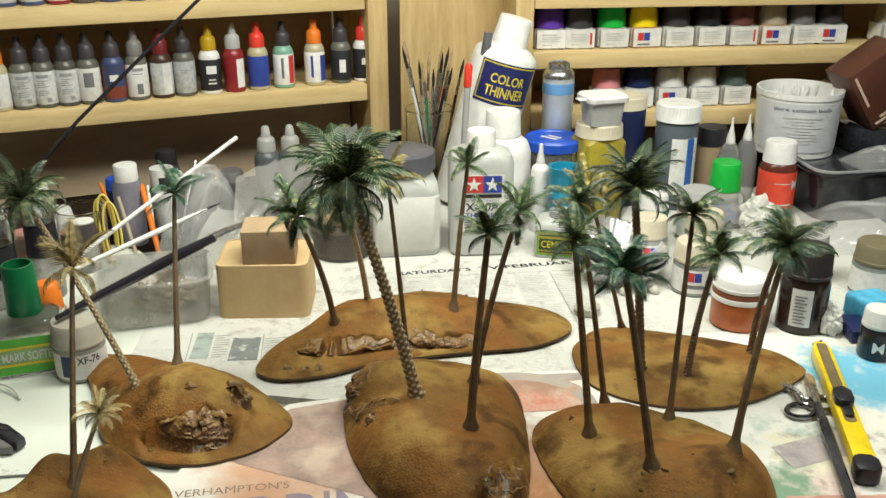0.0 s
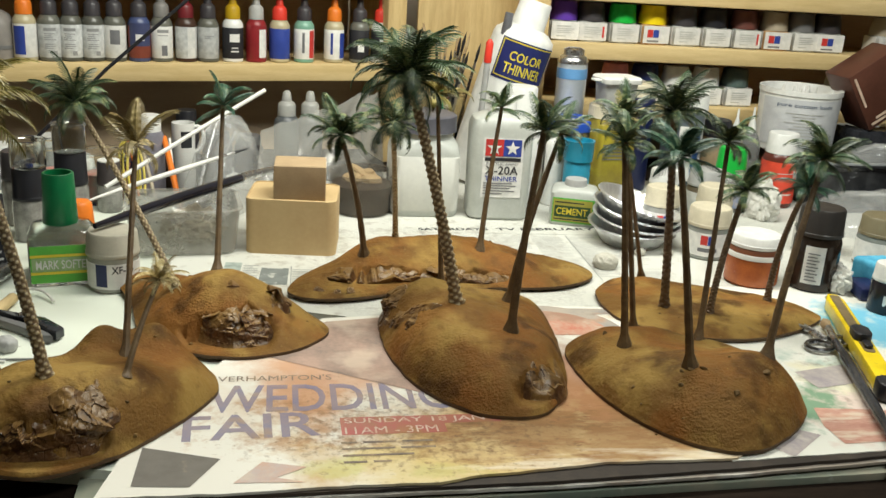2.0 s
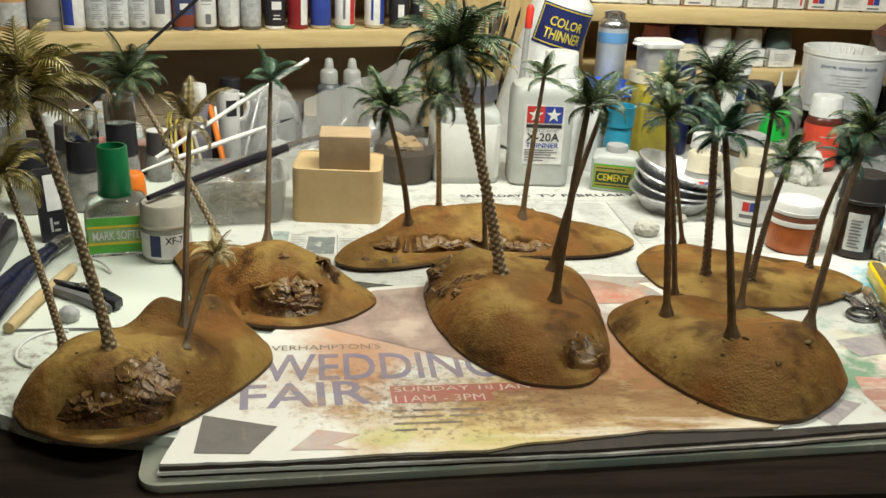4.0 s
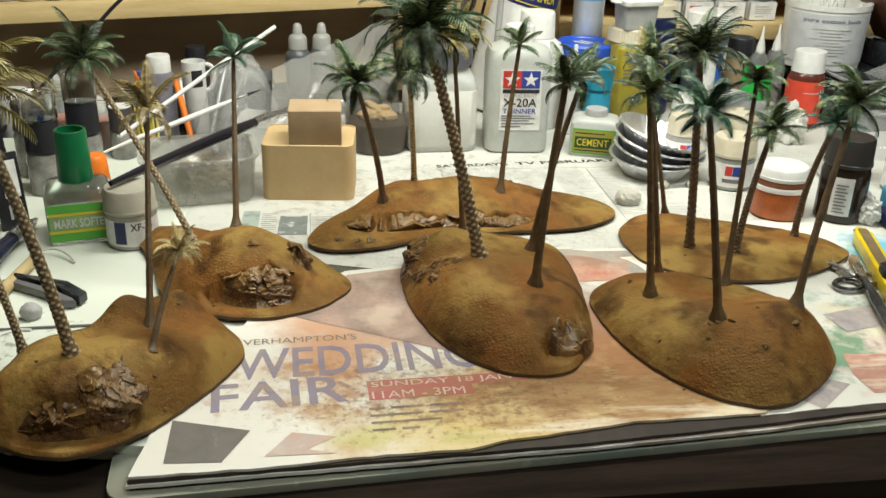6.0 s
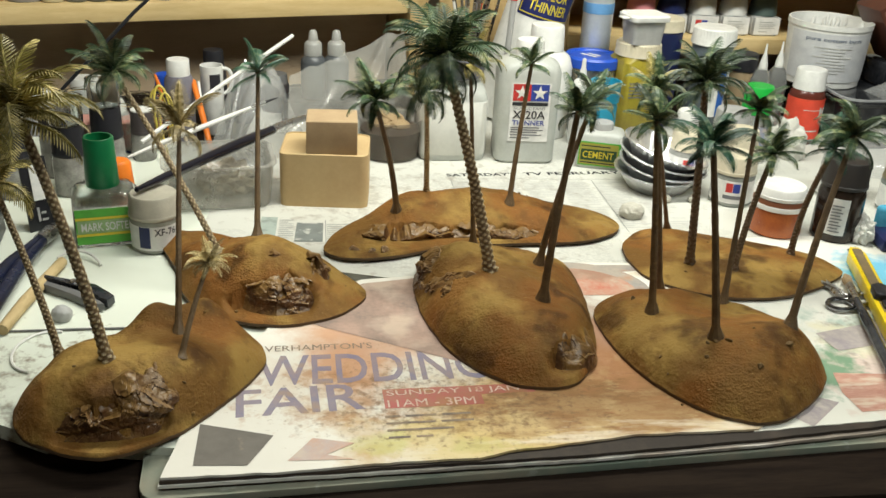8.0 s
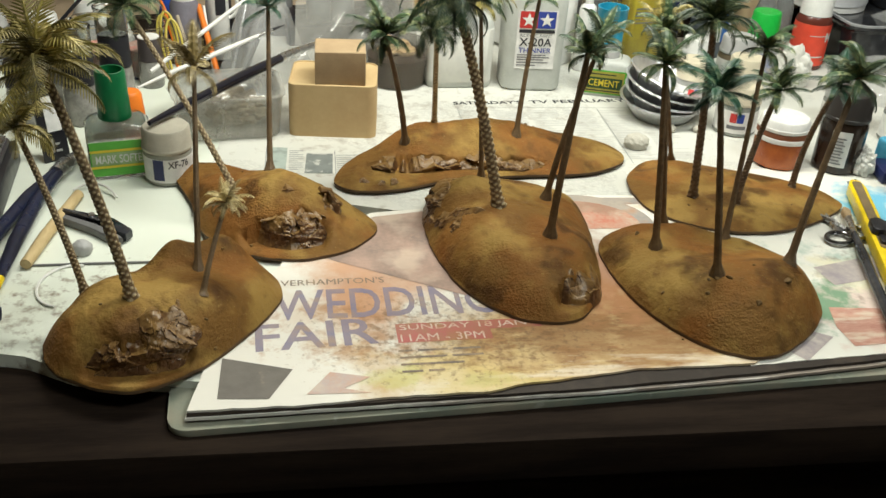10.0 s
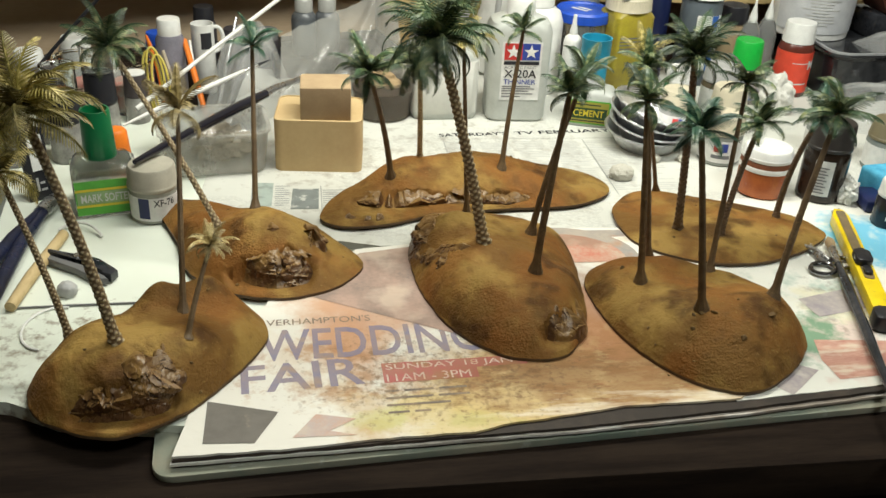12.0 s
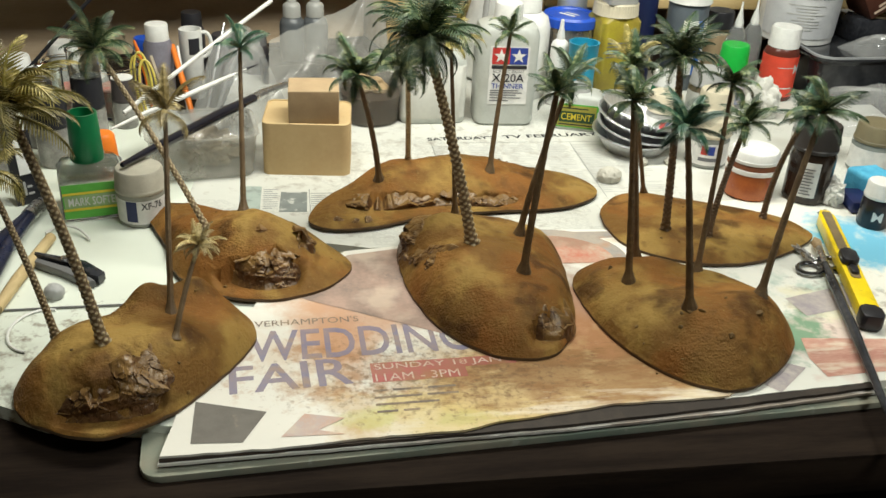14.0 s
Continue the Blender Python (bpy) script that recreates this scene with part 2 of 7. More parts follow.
def lettering(name, text, height, material, parent, at, width=None, depth=0.0002, label="", slant=0.0, bold=0.0):
    """Raised print in the built-in font, its lower left corner at the pose."""
    curve = bpy.data.curves.new(name, "FONT")
    curve.body, curve.size, curve.extrude, curve.shear, curve.offset, curve.resolution_u = text, 1.0, 0.0, slant, bold, 3
    temp = bpy.data.objects.new(name, curve)
    scene.collection.objects.link(temp)
    data = bpy.data.meshes.new_from_object(temp.evaluated_get(bpy.context.evaluated_depsgraph_get()))
    bpy.data.objects.remove(temp)
    bpy.data.curves.remove(curve)
    v = np.zeros(len(data.vertices) * 3)
    data.vertices.foreach_get("co", v)
    v = v.reshape(-1, 3)
    lo, hi = v.min(0), v.max(0)
    s = height / (hi[1] - lo[1])
    sx = width / (hi[0] - lo[0]) if width else s
    v = (v - lo) * (sx, s, 0) + (0, 0, depth)
    data.vertices.foreach_set("co", v.ravel())
    data.name = name
    data.materials.append(material)
    ob = new(name, data)
    ob.parent = parent
    ob.matrix_basis = at
    return tagged(ob, label)


def bars(rows, material, parent, at, name="print_block", depth=0.0002):
    """Unreadable print: flat bars (x, y, width, height) in one mesh."""
    bm = bmesh.new()
    for x, y, w, h in rows:
        bm.faces.new([bm.verts.new((px, py, depth)) for px, py in ((x, y), (x + w, y), (x + w, y + h), (x, y + h))])
    return part(name, bm, material, parent, smooth=False, at=at)


FRONT = Matrix(((1, 0, 0, 0), (0, 0, -1, 0), (0, 1, 0, 0), (0, 0, 0, 1)))


def front_at(x, y, z):
    """A pose whose x is the world's x and whose y is up: for print on a face that looks towards -y."""
    return Matrix.Translation((x, y, z)) @ FRONT

# ---- the room and the bench ----
def room_panel(name, sx, sy, sz, at, material):
    return single(name, block(sx, sy, sz, 0), material, at, "plain surface of the dim hobby room", "wall", kind="structure", smooth=False)


room_panel("floor", 4.4, 4.4, 0.05, pose(0.2, 0, -0.80), FLOOR)
room_panel("ceiling", 4.4, 4.4, 0.05, pose(0.2, 0, 1.85), WALL)
room_panel("wall_north", 4.4, 0.08, 2.6, pose(0.2, 1.50, -0.75), WALL)
room_panel("wall_south", 4.4, 0.08, 2.6, pose(0.2, -2.1, -0.75), WALL)
room_panel("wall_west", 0.08, 3.5, 2.6, pose(-1.9, -0.3, -0.75), WALL)
room_panel("wall_east", 0.08, 3.5, 2.6, pose(2.3, -0.3, -0.75), WALL)

desk = thing("workbench", pose(0, 0, 0), "dark stained wooden workbench under newspaper", "workbench")
part("desk_top", slab([(-0.95, 0.352), (1.15, 0.352), (1.15, 1.40), (-0.95, 1.40)], -0.045, -0.0135, 0.002), DESK, desk)
part("front_panel", block(2.06, 0.018, 0.62, 0.002, centre=(0.1, 0.40, -0.69)), DESK, desk)
for x in (-0.92, 1.12):
    part("side_panel", block(0.03, 0.95, 0.72, 0.002, centre=(x, 0.88, -0.765)), DESK, desk)

cut_mat = single("cutting_mat", slab(rounded(0.585, 0.35, 0.012), -0.0132, -0.0085, 0.0006), MAT_TEAL,
                 pose(0.152, 0.559, 0, 0, 0, 3.6), "worn teal cutting mat with pale scratches under newspaper", "cutting mat")


# ---- newspaper ----
def news_material(name, paper, stains, lines=0.0, line_scale=420.0, grain=0.5):
    """Newsprint with rows of faint print and spills: each stain is (colour, noise scale, threshold, strength, centre, reach, streak)."""
    m = bpy.data.materials.new(name)
    m.use_nodes = True
    n, l = m.node_tree.nodes, m.node_tree.links
    b = n["Principled BSDF"]
    b.inputs["Roughness"].default_value = 0.75
    co = n.new("ShaderNodeTexCoord").outputs["Object"]
    base = n.new("ShaderNodeTexNoise")
    base.inputs["Scale"].default_value, base.inputs["Detail"].default_value = 14, 6
    l.new(co, base.inputs["Vector"])
    first = n.new("ShaderNodeMix")
    first.data_type = "RGBA"
    first.inputs["A"].default_value = (*paper, 1)
    first.inputs["B"].default_value = (*(c * 0.8 for c in paper), 1)
    l.new(base.outputs["Fac"], first.inputs["Factor"])
    out = first.outputs["Result"]
    if lines:
        sep = n.new("ShaderNodeSeparateXYZ")
        l.new(co, sep.inputs[0])
        row = n.new("ShaderNodeMath")
        row.operation = "MULTIPLY"
        l.new(sep.outputs["Y"], row.inputs[0])
        row.inputs[1].default_value = line_scale
        fr = n.new("ShaderNodeMath")
        fr.operation = "FRACT"
        l.new(row.outputs[0], fr.inputs[0])
        gt = n.new("ShaderNodeMath")
        gt.operation = "GREATER_THAN"
        l.new(fr.outputs[0], gt.inputs[0])
        gt.inputs[1].default_value = 0.45
        words = n.new("ShaderNodeTexNoise")
        words.inputs["Scale"].default_value, words.inputs["Detail"].default_value = 330, 2
        l.new(co, words.inputs["Vector"])
        wc = n.new("ShaderNodeMath")
        wc.operation = "GREATER_THAN"
        l.new(words.outputs["Fac"], wc.inputs[0])
        wc.inputs[1].default_value = 0.46
        colu = n.new("ShaderNodeTexVoronoi")
        colu.inputs["Scale"].default_value = 17
        colu.distance = "CHEBYCHEV"
        l.new(co, colu.inputs["Vector"])
        cc = n.new("ShaderNodeSeparateColor")
        l.new(colu.outputs["Color"], cc.inputs[0])
        cg = n.new("ShaderNodeMath")
        cg.operation = "GREATER_THAN"
        l.new(cc.outputs[0], cg.inputs[0])
        cg.inputs[1].default_value = 0.42
        k = gt.outputs[0]
        for other in (wc.outputs[0], cg.outputs[0]):
            mu = n.new("ShaderNodeMath")
            mu.operation = "MULTIPLY"
            l.new(k, mu.inputs[0]), l.new(other, mu.inputs[1])
            k = mu.outputs[0]
        st = n.new("ShaderNodeMath")
        st.operation = "MULTIPLY"
        l.new(k, st.inputs[0])
        st.inputs[1].default_value = lines
        pr = n.new("ShaderNodeMix")
        pr.data_type = "RGBA"
        pr.inputs["B"].default_value = (0.12, 0.12, 0.13, 1)
        l.new(st.outputs[0], pr.inputs["Factor"]), l.new(out, pr.inputs["A"])
        out = pr.outputs["Result"]
    for k, (colour, scale, level, strength, centre, reach, *streak) in enumerate(stains):
        no = n.new("ShaderNodeTexNoise")
        no.inputs["Scale"].default_value, no.inputs["Detail"].default_value, no.inputs["Roughness"].default_value = scale, 7, 0.65
        off = n.new("ShaderNodeVectorMath")
        off.operation = "ADD"
        off.inputs[1].default_value = (3.1 * k, 1.7 * k, 0.4 * k)
        smear = n.new("ShaderNodeVectorMath")
        smear.operation = "MULTIPLY"
        smear.inputs[1].default_value = streak[0] if streak else (1, 1, 1)
        l.new(co, smear.inputs[0]), l.new(smear.outputs[0], off.inputs[0]), l.new(off.outputs[0], no.inputs["Vector"])
        di = n.new("ShaderNodeVectorMath")
        di.operation = "DISTANCE"
        sc = n.new("ShaderNodeVectorMath")
        sc.operation = "MULTIPLY"
        sc.inputs[1].default_value = (1 / reach[0], 1 / reach[1], 0)
        l.new(co, sc.inputs[0]), l.new(sc.outputs[0], di.inputs[0])
        di.inputs[1].default_value = (centre[0] / reach[0], centre[1] / reach[1], 0)
        fa = n.new("ShaderNodeMapRange")
        fa.inputs["From Min"].default_value, fa.inputs["From Max"].default_value = 0.3, 1.3
        fa.inputs["To Min"].default_value, fa.inputs["To Max"].default_value = 0.16, -0.22
        l.new(di.outputs["Value"], fa.inputs["Value"])
        su = n.new("ShaderNodeMath")
        su.operation = "ADD"
        l.new(no.outputs["Fac"], su.inputs[0]), l.new(fa.outputs[0], su.inputs[1])
        cu = n.new("ShaderNodeMapRange")
        cu.inputs["From Min"].default_value, cu.inputs["From Max"].default_value = level, level + 0.16
        cu.inputs["To Max"].default_value = strength
        l.new(su.outputs[0], cu.inputs["Value"])
        mi = n.new("ShaderNodeMix")
        mi.data_type = "RGBA"
        mi.inputs["B"].default_value = (*colour, 1)
        l.new(cu.outputs[0], mi.inputs["Factor"]), l.new(out, mi.inputs["A"])
        out = mi.outputs["Result"]
    l.new(out, b.inputs["Base Color"])
    wr = n.new("ShaderNodeTexNoise")
    wr.inputs["Scale"].default_value, wr.inputs["Detail"].default_value = 26, 4
    l.new(co, wr.inputs["Vector"])
    bp = n.new("ShaderNodeBump")
    bp.inputs["Strength"].default_value, bp.inputs["Distance"].default_value = grain, 0.002
    l.new(wr.outputs["Fac"], bp.inputs["Height"])
    l.new(bp.outputs[0], b.inputs["Normal"])
    return m


OCHRE, RUST, DIRT = (0.30, 0.195, 0.075), (0.31, 0.15, 0.065), (0.13, 0.07, 0.03)
NEWS_FRONT = news_material("stained_newsprint", (0.82, 0.79, 0.71), [
    ((0.60, 0.46, 0.33), 26, 0.56, 0.45, (-0.01, 0.47), (0.12, 0.07)),
    ((0.52, 0.34, 0.13), 9, 0.37, 0.92, (0.17, 0.43), (0.19, 0.085)),
    ((0.62, 0.49, 0.20), 22, 0.46, 0.7, (0.07, 0.405), (0.09, 0.035), (0.5, 1.4, 1)),
    ((0.36, 0.15, 0.06), 14, 0.42, 0.85, (0.17, 0.48), (0.10, 0.11)),
    ((0.30, 0.15, 0.05), 40, 0.52, 0.75, (0.15, 0.425), (0.17, 0.06), (0.55, 1.5, 1)),
    ((0.20, 0.10, 0.035), 75, 0.57, 0.75, (0.14, 0.425), (0.16, 0.06), (0.5, 1.6, 1)),
    ((0.66, 0.50, 0.25), 60, 0.54, 0.65, (0.13, 0.415), (0.16, 0.05), (0.6, 1.4, 1)),
    ((0.31, 0.16, 0.06), 24, 0.52, 0.65, (0.17, 0.425), (0.16, 0.06)),
    ((0.76, 0.68, 0.54), 34, 0.60, 0.85, (0.17, 0.40), (0.2, 0.035), (0.35, 1.8, 1)),
    ((0.50, 0.24, 0.10), 28, 0.50, 0.75, (-0.014, 0.488), (0.028, 0.050)),
    ((0.56, 0.31, 0.18), 16, 0.40, 0.75, (-0.012, 0.49), (0.030, 0.07)),
    ((0.40, 0.20, 0.08), 60, 0.60, 0.7, (-0.02, 0.45), (0.12, 0.08)),
    ((0.52, 0.51, 0.17), 30, 0.50, 0.55, (0.0, 0.400), (0.03, 0.02)),
    ((0.46, 0.43, 0.13), 34, 0.52, 0.5, (0.06, 0.392), (0.04, 0.015)),
    ((0.46, 0.29, 0.25), 24, 0.50, 0.55, (0.03, 0.53), (0.09, 0.07)),
    ((0.56, 0.31, 0.18), 12, 0.43, 0.7, (0.0, 0.535), (0.10, 0.06)),
    ((0.17, 0.09, 0.04), 190, 0.63, 0.7, (0.05, 0.44), (0.2, 0.1))])
NEWS_BACK = news_material("newsprint", (0.66, 0.66, 0.60), [(DIRT, 70, 0.66, 0.4, (0.1, 0.75), (0.4, 0.3))], lines=0.2)
NEWS_SIDE = news_material("paint_daubed_newsprint", (0.83, 0.82, 0.74), [
    ((0.62, 0.42, 0.36), 20, 0.46, 0.6, (0.335, 0.452), (0.045, 0.05)),
    ((0.07, 0.26, 0.13), 34, 0.55, 0.8, (0.318, 0.468), (0.05, 0.07)),
    ((0.10, 0.45, 0.66), 20, 0.47, 0.9, (0.44, 0.60), (0.06, 0.07)),
    ((0.3, 0.42, 0.36), 26, 0.55, 0.7, (0.35, 0.53), (0.07, 0.05)),
    (DIRT, 80, 0.62, 0.6, (0.38, 0.5), (0.1, 0.1)),
    ((0.75, 0.7, 0.5), 24, 0.56, 0.8, (0.36, 0.50), (0.06, 0.05))])
WHITE_SHEET = news_material("soiled_white_board", (0.76, 0.80, 0.70), [
    (DIRT, 95, 0.66, 0.75, (-0.2, 0.47), (0.14, 0.16)),
    ((0.46, 0.46, 0.38), 22, 0.60, 0.4, (-0.25, 0.46), (0.12, 0.1))], grain=0.15)


def sheet(name, outline, z0, z1, material, label, wave=0.0, seed=0, kind=""):
    """A thin stack of paper with wavering edges."""
    rnd = random.Random(seed)
    pts = []
    for k in range(len(outline)):
        a, b = Vector(outline[k]), Vector(outline[(k + 1) % len(outline)])
        n = max(2, int((b - a).length / 0.008))
        for j in range(n):
            p = a.lerp(b, j / n)
            if j:
                p += Vector((rnd.uniform(-wave, wave), rnd.uniform(-wave, wave)))
            pts.append((p.x, p.y))
    return single(name, slab(pts, z0, z1), material, pose(0, 0, 0), label, "newspaper", kind=kind, smooth=False)


# front left edge cut back: dark bench stands in for island one's shadow
sheet("white_board", [(-0.62, 0.480), (-0.30, 0.452), (-0.22, 0.434), (-0.188, 0.416), (-0.10, 0.402), (-0.06, 0.535), (-0.045, 0.70), (-0.075, 0.80), (-0.165, 0.935), (-0.195, 0.955), (-0.62, 0.955)], -0.0130, -0.0030, WHITE_SHEET,
      "greenish white soiled board lying on the bench", 0.0003, 3)
sheet("newspaper", [(-0.135, 0.66), (0.02, 0.615), (0.30, 0.60), (0.62, 0.62), (0.66, 1.06), (-0.10, 1.08)], -0.0082, -0.0022, NEWS_BACK,
      "sheet of black and white newsprint spread under bottles", 0.0006, 5)
sheet("newspaper", [(0.232, 0.3995), (0.345, 0.4090), (0.62, 0.436), (0.66, 0.70), (0.232, 0.68)], -0.0084, -0.0014, NEWS_SIDE,
      "newspaper daubed with red, green and blue paint", 0.0006, 6)
# very dark brown sheets that alternate with pale ones along the stack's front
NEWS_EDGE = news_material("dark_brown_newsprint", (0.060, 0.043, 0.031), [((0.022, 0.016, 0.012), 30, 0.46, 0.8, (0.2, 0.39), (0.25, 0.05))])
NEWS_UNDER = news_material("worn_newsprint", (0.82, 0.80, 0.74), [(DIRT, 30, 0.52, 0.7, (0.2, 0.39), (0.3, 0.05), (0.4, 3, 1))])
BACK_EDGE = [(0.25, 0.632), (0.18, 0.634), (0.0, 0.607), (-0.062, 0.545)]
sheet("newspaper", [(-0.1176, 0.3740), (-0.050, 0.3755), (0.014, 0.3808), (0.058, 0.3815), (0.077, 0.3872), (0.122, 0.3932), (0.157, 0.3990), (0.200, 0.3992), (0.235, 0.4005),
                    (0.290, 0.446), (0.302, 0.50), *BACK_EDGE, (-0.104, 0.46)], -0.0016, 0.0, NEWS_FRONT, "paint-stained local newspaper with a wedding fair advert", 0.0005, 10)
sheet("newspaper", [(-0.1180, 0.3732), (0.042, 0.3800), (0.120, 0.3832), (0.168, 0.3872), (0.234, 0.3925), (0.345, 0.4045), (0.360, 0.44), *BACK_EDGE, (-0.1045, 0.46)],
      -0.0042, -0.0020, NEWS_EDGE, "dark folded newspaper under a stained one", 0.0004, 11)
sheet("newspaper", [(-0.1190, 0.3722), (0.042, 0.3788), (0.120, 0.3818), (0.168, 0.3850), (0.234, 0.3898), (0.345, 0.4020), (0.362, 0.44), *BACK_EDGE, (-0.1055, 0.46)],
      -0.0062, -0.0044, NEWS_UNDER, "worn pale newspaper at the bottom of a stack", 0.0003, 12)
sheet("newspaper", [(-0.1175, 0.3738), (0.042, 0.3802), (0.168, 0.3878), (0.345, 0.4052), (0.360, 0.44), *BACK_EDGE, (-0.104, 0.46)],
      -0.0084, -0.0066, NEWS_EDGE, "dark folded newspaper lying on the mat", 0.0004, 13)
front_news = bpy.data.objects["newspaper.002"]

# print on the front page: only words that carry no address
PRINT_LILAC = mat("lilac_print", (0.27, 0.25, 0.37), (0.40, 0.31, 0.32), rough=0.75, scale=45, amount=0.9, fine=((0.5, 0.34, 0.2), 34, 0.53, 0.8), alpha=0.72)
PRINT_PINK = mat("pink_print", (0.62, 0.15, 0.15), (0.50, 0.22, 0.14), rough=0.75, scale=60, fine=((0.46, 0.25, 0.10), 40, 0.50, 0.85), alpha=0.66)
PRINT_DARK = mat("faded_dark_print", (0.16, 0.13, 0.11), (0.34, 0.25, 0.16), rough=0.75, scale=70)
PRINT_SMOKE = mat("grey_photo_print", (0.27, 0.26, 0.25), (0.42, 0.36, 0.3), rough=0.75, scale=30, fine=((0.45, 0.25, 0.15), 35, 0.58, 0.7))
lettering("headline", "WEDDING", 0.036, PRINT_LILAC, front_news, pose(-0.0715, 0.4605, 0, 0, 0, 1.5), 0.150, bold=0.012)
lettering("headline", "FAIR", 0.029, PRINT_LILAC, front_news, pose(-0.0815, 0.4275, 0, 0, 0, 4.0), 0.078, bold=0.012)
lettering("headline", "VERHAMPTON'S", 0.0075, PRINT_DARK, front_news, pose(-0.068, 0.502, 0, 0, 0, 2.0), 0.072)
red_box = bars([(0.0, 0.0, 0.062, 0.021), (0.062, 0.011, 0.035, 0.010)], PRINT_PINK, front_news, pose(0.008, 0.4325, 0, 0, 0, 2.0), "red_banner")
PALE_INK = mat("pale_print", (0.64, 0.54, 0.47), (0.52, 0.30, 0.22), rough=0.75, scale=90, amount=0.9, fine=((0.46, 0.25, 0.13), 60, 0.52, 0.8))
lettering("banner_text", "SUNDAY 18 JAN", 0.0075, PALE_INK, front_news, pose(0.010, 0.4445, 0.0001, 0, 0, 2.0), 0.085)
lettering("banner_text", "11AM - 3PM", 0.0080, PALE_INK, front_news, pose(0.010, 0.4335, 0.0001, 0, 0, 2.0), 0.055)
bars([(x, z, w, 0.0020) for z, words in ((0.0225, (0.009, 0.019, 0.018)), (0.0155, (0.030, 0.020)), (0.0085, (0.040,)), (0.0015, (0.013, 0.010))) for x, w in zip(itertools.accumulate((0.0, *(v + 0.0035 for v in words[:-1]))), words)], PRINT_DARK, front_news, pose(0.008, 0.4005, 0, 0, 0, 2.0))


def flat_print(name, outline, material, parent, z):
    bm = bmesh.new()
    bm.faces.new([bm.verts.new((x, y, z)) for x, y in outline])
    return part(name, bm, material, parent, smooth=False)


flat_print("grey_panel", [(-0.1015, 0.4221), (-0.0585, 0.4087), (-0.0718, 0.3816), (-0.1014, 0.3832)], plain("warm_grey_print", (0.17, 0.155, 0.135), 0.75, fine=((0.4, 0.32, 0.22), 60, 0.64, 0.6)), front_news, 0.0003)
flat_print("photo_panel", [(-0.0300, 0.5345), (0.060, 0.4850), (0.060, 0.612), (0.002, 0.600), (-0.055, 0.552)],
           mat("brown_photo_print", (0.43, 0.29, 0.23), (0.25, 0.19, 0.16), rough=0.75, scale=34, fine=((0.55, 0.43, 0.34), 26, 0.52, 0.75)), front_news, 0.0003)
flat_print("photo_panel", [(0.15, 0.630), (0.235, 0.628), (0.235, 0.618), (0.15, 0.612)], PRINT_SMOKE, front_news, 0.0003)
flat_print("photo_panel", [(-0.036, 0.405), (-0.012, 0.399), (-0.028, 0.389), (-0.012, 0.384), (-0.05, 0.3845)], mat("peach_print", (0.56, 0.36, 0.27), (0.50, 0.42, 0.40), rough=0.75, scale=50, fine=((0.6, 0.5, 0.4), 70, 0.5, 0.6)), front_news, 0.0003)

flat_print("photo_panel", [(0.165 + 0.062 * math.cos(radians(a)), 0.585 + 0.050 * math.sin(radians(a))) for a in range(-10, 191, 10)], PRINT_SMOKE, front_news, 0.0002)
flat_print("photo_panel", [(0.165 + 0.050 * math.cos(radians(a)), 0.583 + 0.040 * math.sin(radians(a))) for a in range(-10, 191, 10)],
           mat("red_and_cream_print", (0.50, 0.38, 0.29), (0.50, 0.17, 0.11), rough=0.75, scale=38, fine=((0.32, 0.20, 0.14), 30, 0.50, 0.8)), front_news, 0.0004)

side_news = bpy.data.objects["newspaper.001"]
PINK_PANEL = mat("faded_red_panel", (0.47, 0.22, 0.17), (0.62, 0.38, 0.29), rough=0.75, scale=30, stretch=(1, 3, 1), fine=((0.68, 0.57, 0.45), 34, 0.50, 0.85))
LILAC_PANEL = mat("lilac_grey_photo", (0.34, 0.30, 0.32), (0.5, 0.44, 0.4), rough=0.75, scale=40, fine=((0.62, 0.57, 0.5), 60, 0.56, 0.7))
flat_print("red_panel", [(0.310, 0.438), (0.316, 0.462), (0.368, 0.4575), (0.42, 0.453), (0.42, 0.420), (0.346, 0.4185), (0.312, 0.416)], PINK_PANEL, side_news, -0.0011)
flat_print("photo_panel", [(0.262, 0.415), (0.287, 0.436), (0.302, 0.427), (0.272, 0.402)], LILAC_PANEL, side_news, -0.0011)
flat_print("photo_panel", [(0.33, 0.515), (0.385, 0.53), (0.38, 0.50), (0.335, 0.49)], LILAC_PANEL, side_news, -0.0011)
back_news = bpy.data.objects["newspaper"]
lettering("headline", "SATURDAY'S", 0.0085, PRINT_BLACK, back_news, pose(0.098, 0.8385, -0.0022, 0, 0, 3.0), 0.072, bold=0.02)
lettering("headline", "TV FEBRUARY 25", 0.0085, PRINT_BLACK, back_news, pose(0.178, 0.8425, -0.0022, 0, 0, 3.5), 0.125, bold=0.02)
rnd = random.Random(4)
PRINT_FAINT = plain("faint_print", (0.52, 0.52, 0.49), 0.75)
bars([(0.10 + 0.036 * i, 0.71 + 0.0042 * j, 0.030 * (1 if rnd.random() < 0.8 else rnd.uniform(0.3, 0.9)), 0.0016) for i in range(6) for j in range(28)], PRINT_FAINT, back_news,
     pose(0, 0, -0.0022), "print_block")
COLUMN_PRINT = plain("column_print", (0.30, 0.31, 0.30), 0.75)
flat_print("photo_panel", [(-0.052, 0.683), (-0.028, 0.682), (-0.027, 0.722), (-0.050, 0.723)], plain("dark_photo_print", (0.20, 0.22, 0.21), 0.75, fine=((0.6, 0.6, 0.55), 110, 0.55, 0.8)), back_news, -0.0019)
flat_print("photo_panel", [(-0.083, 0.690), (-0.068, 0.689), (-0.067, 0.735), (-0.081, 0.736)], plain("green_grey_photo", (0.36, 0.42, 0.38), 0.75, fine=((0.2, 0.22, 0.2), 90, 0.55, 0.6)), back_news, -0.0019)
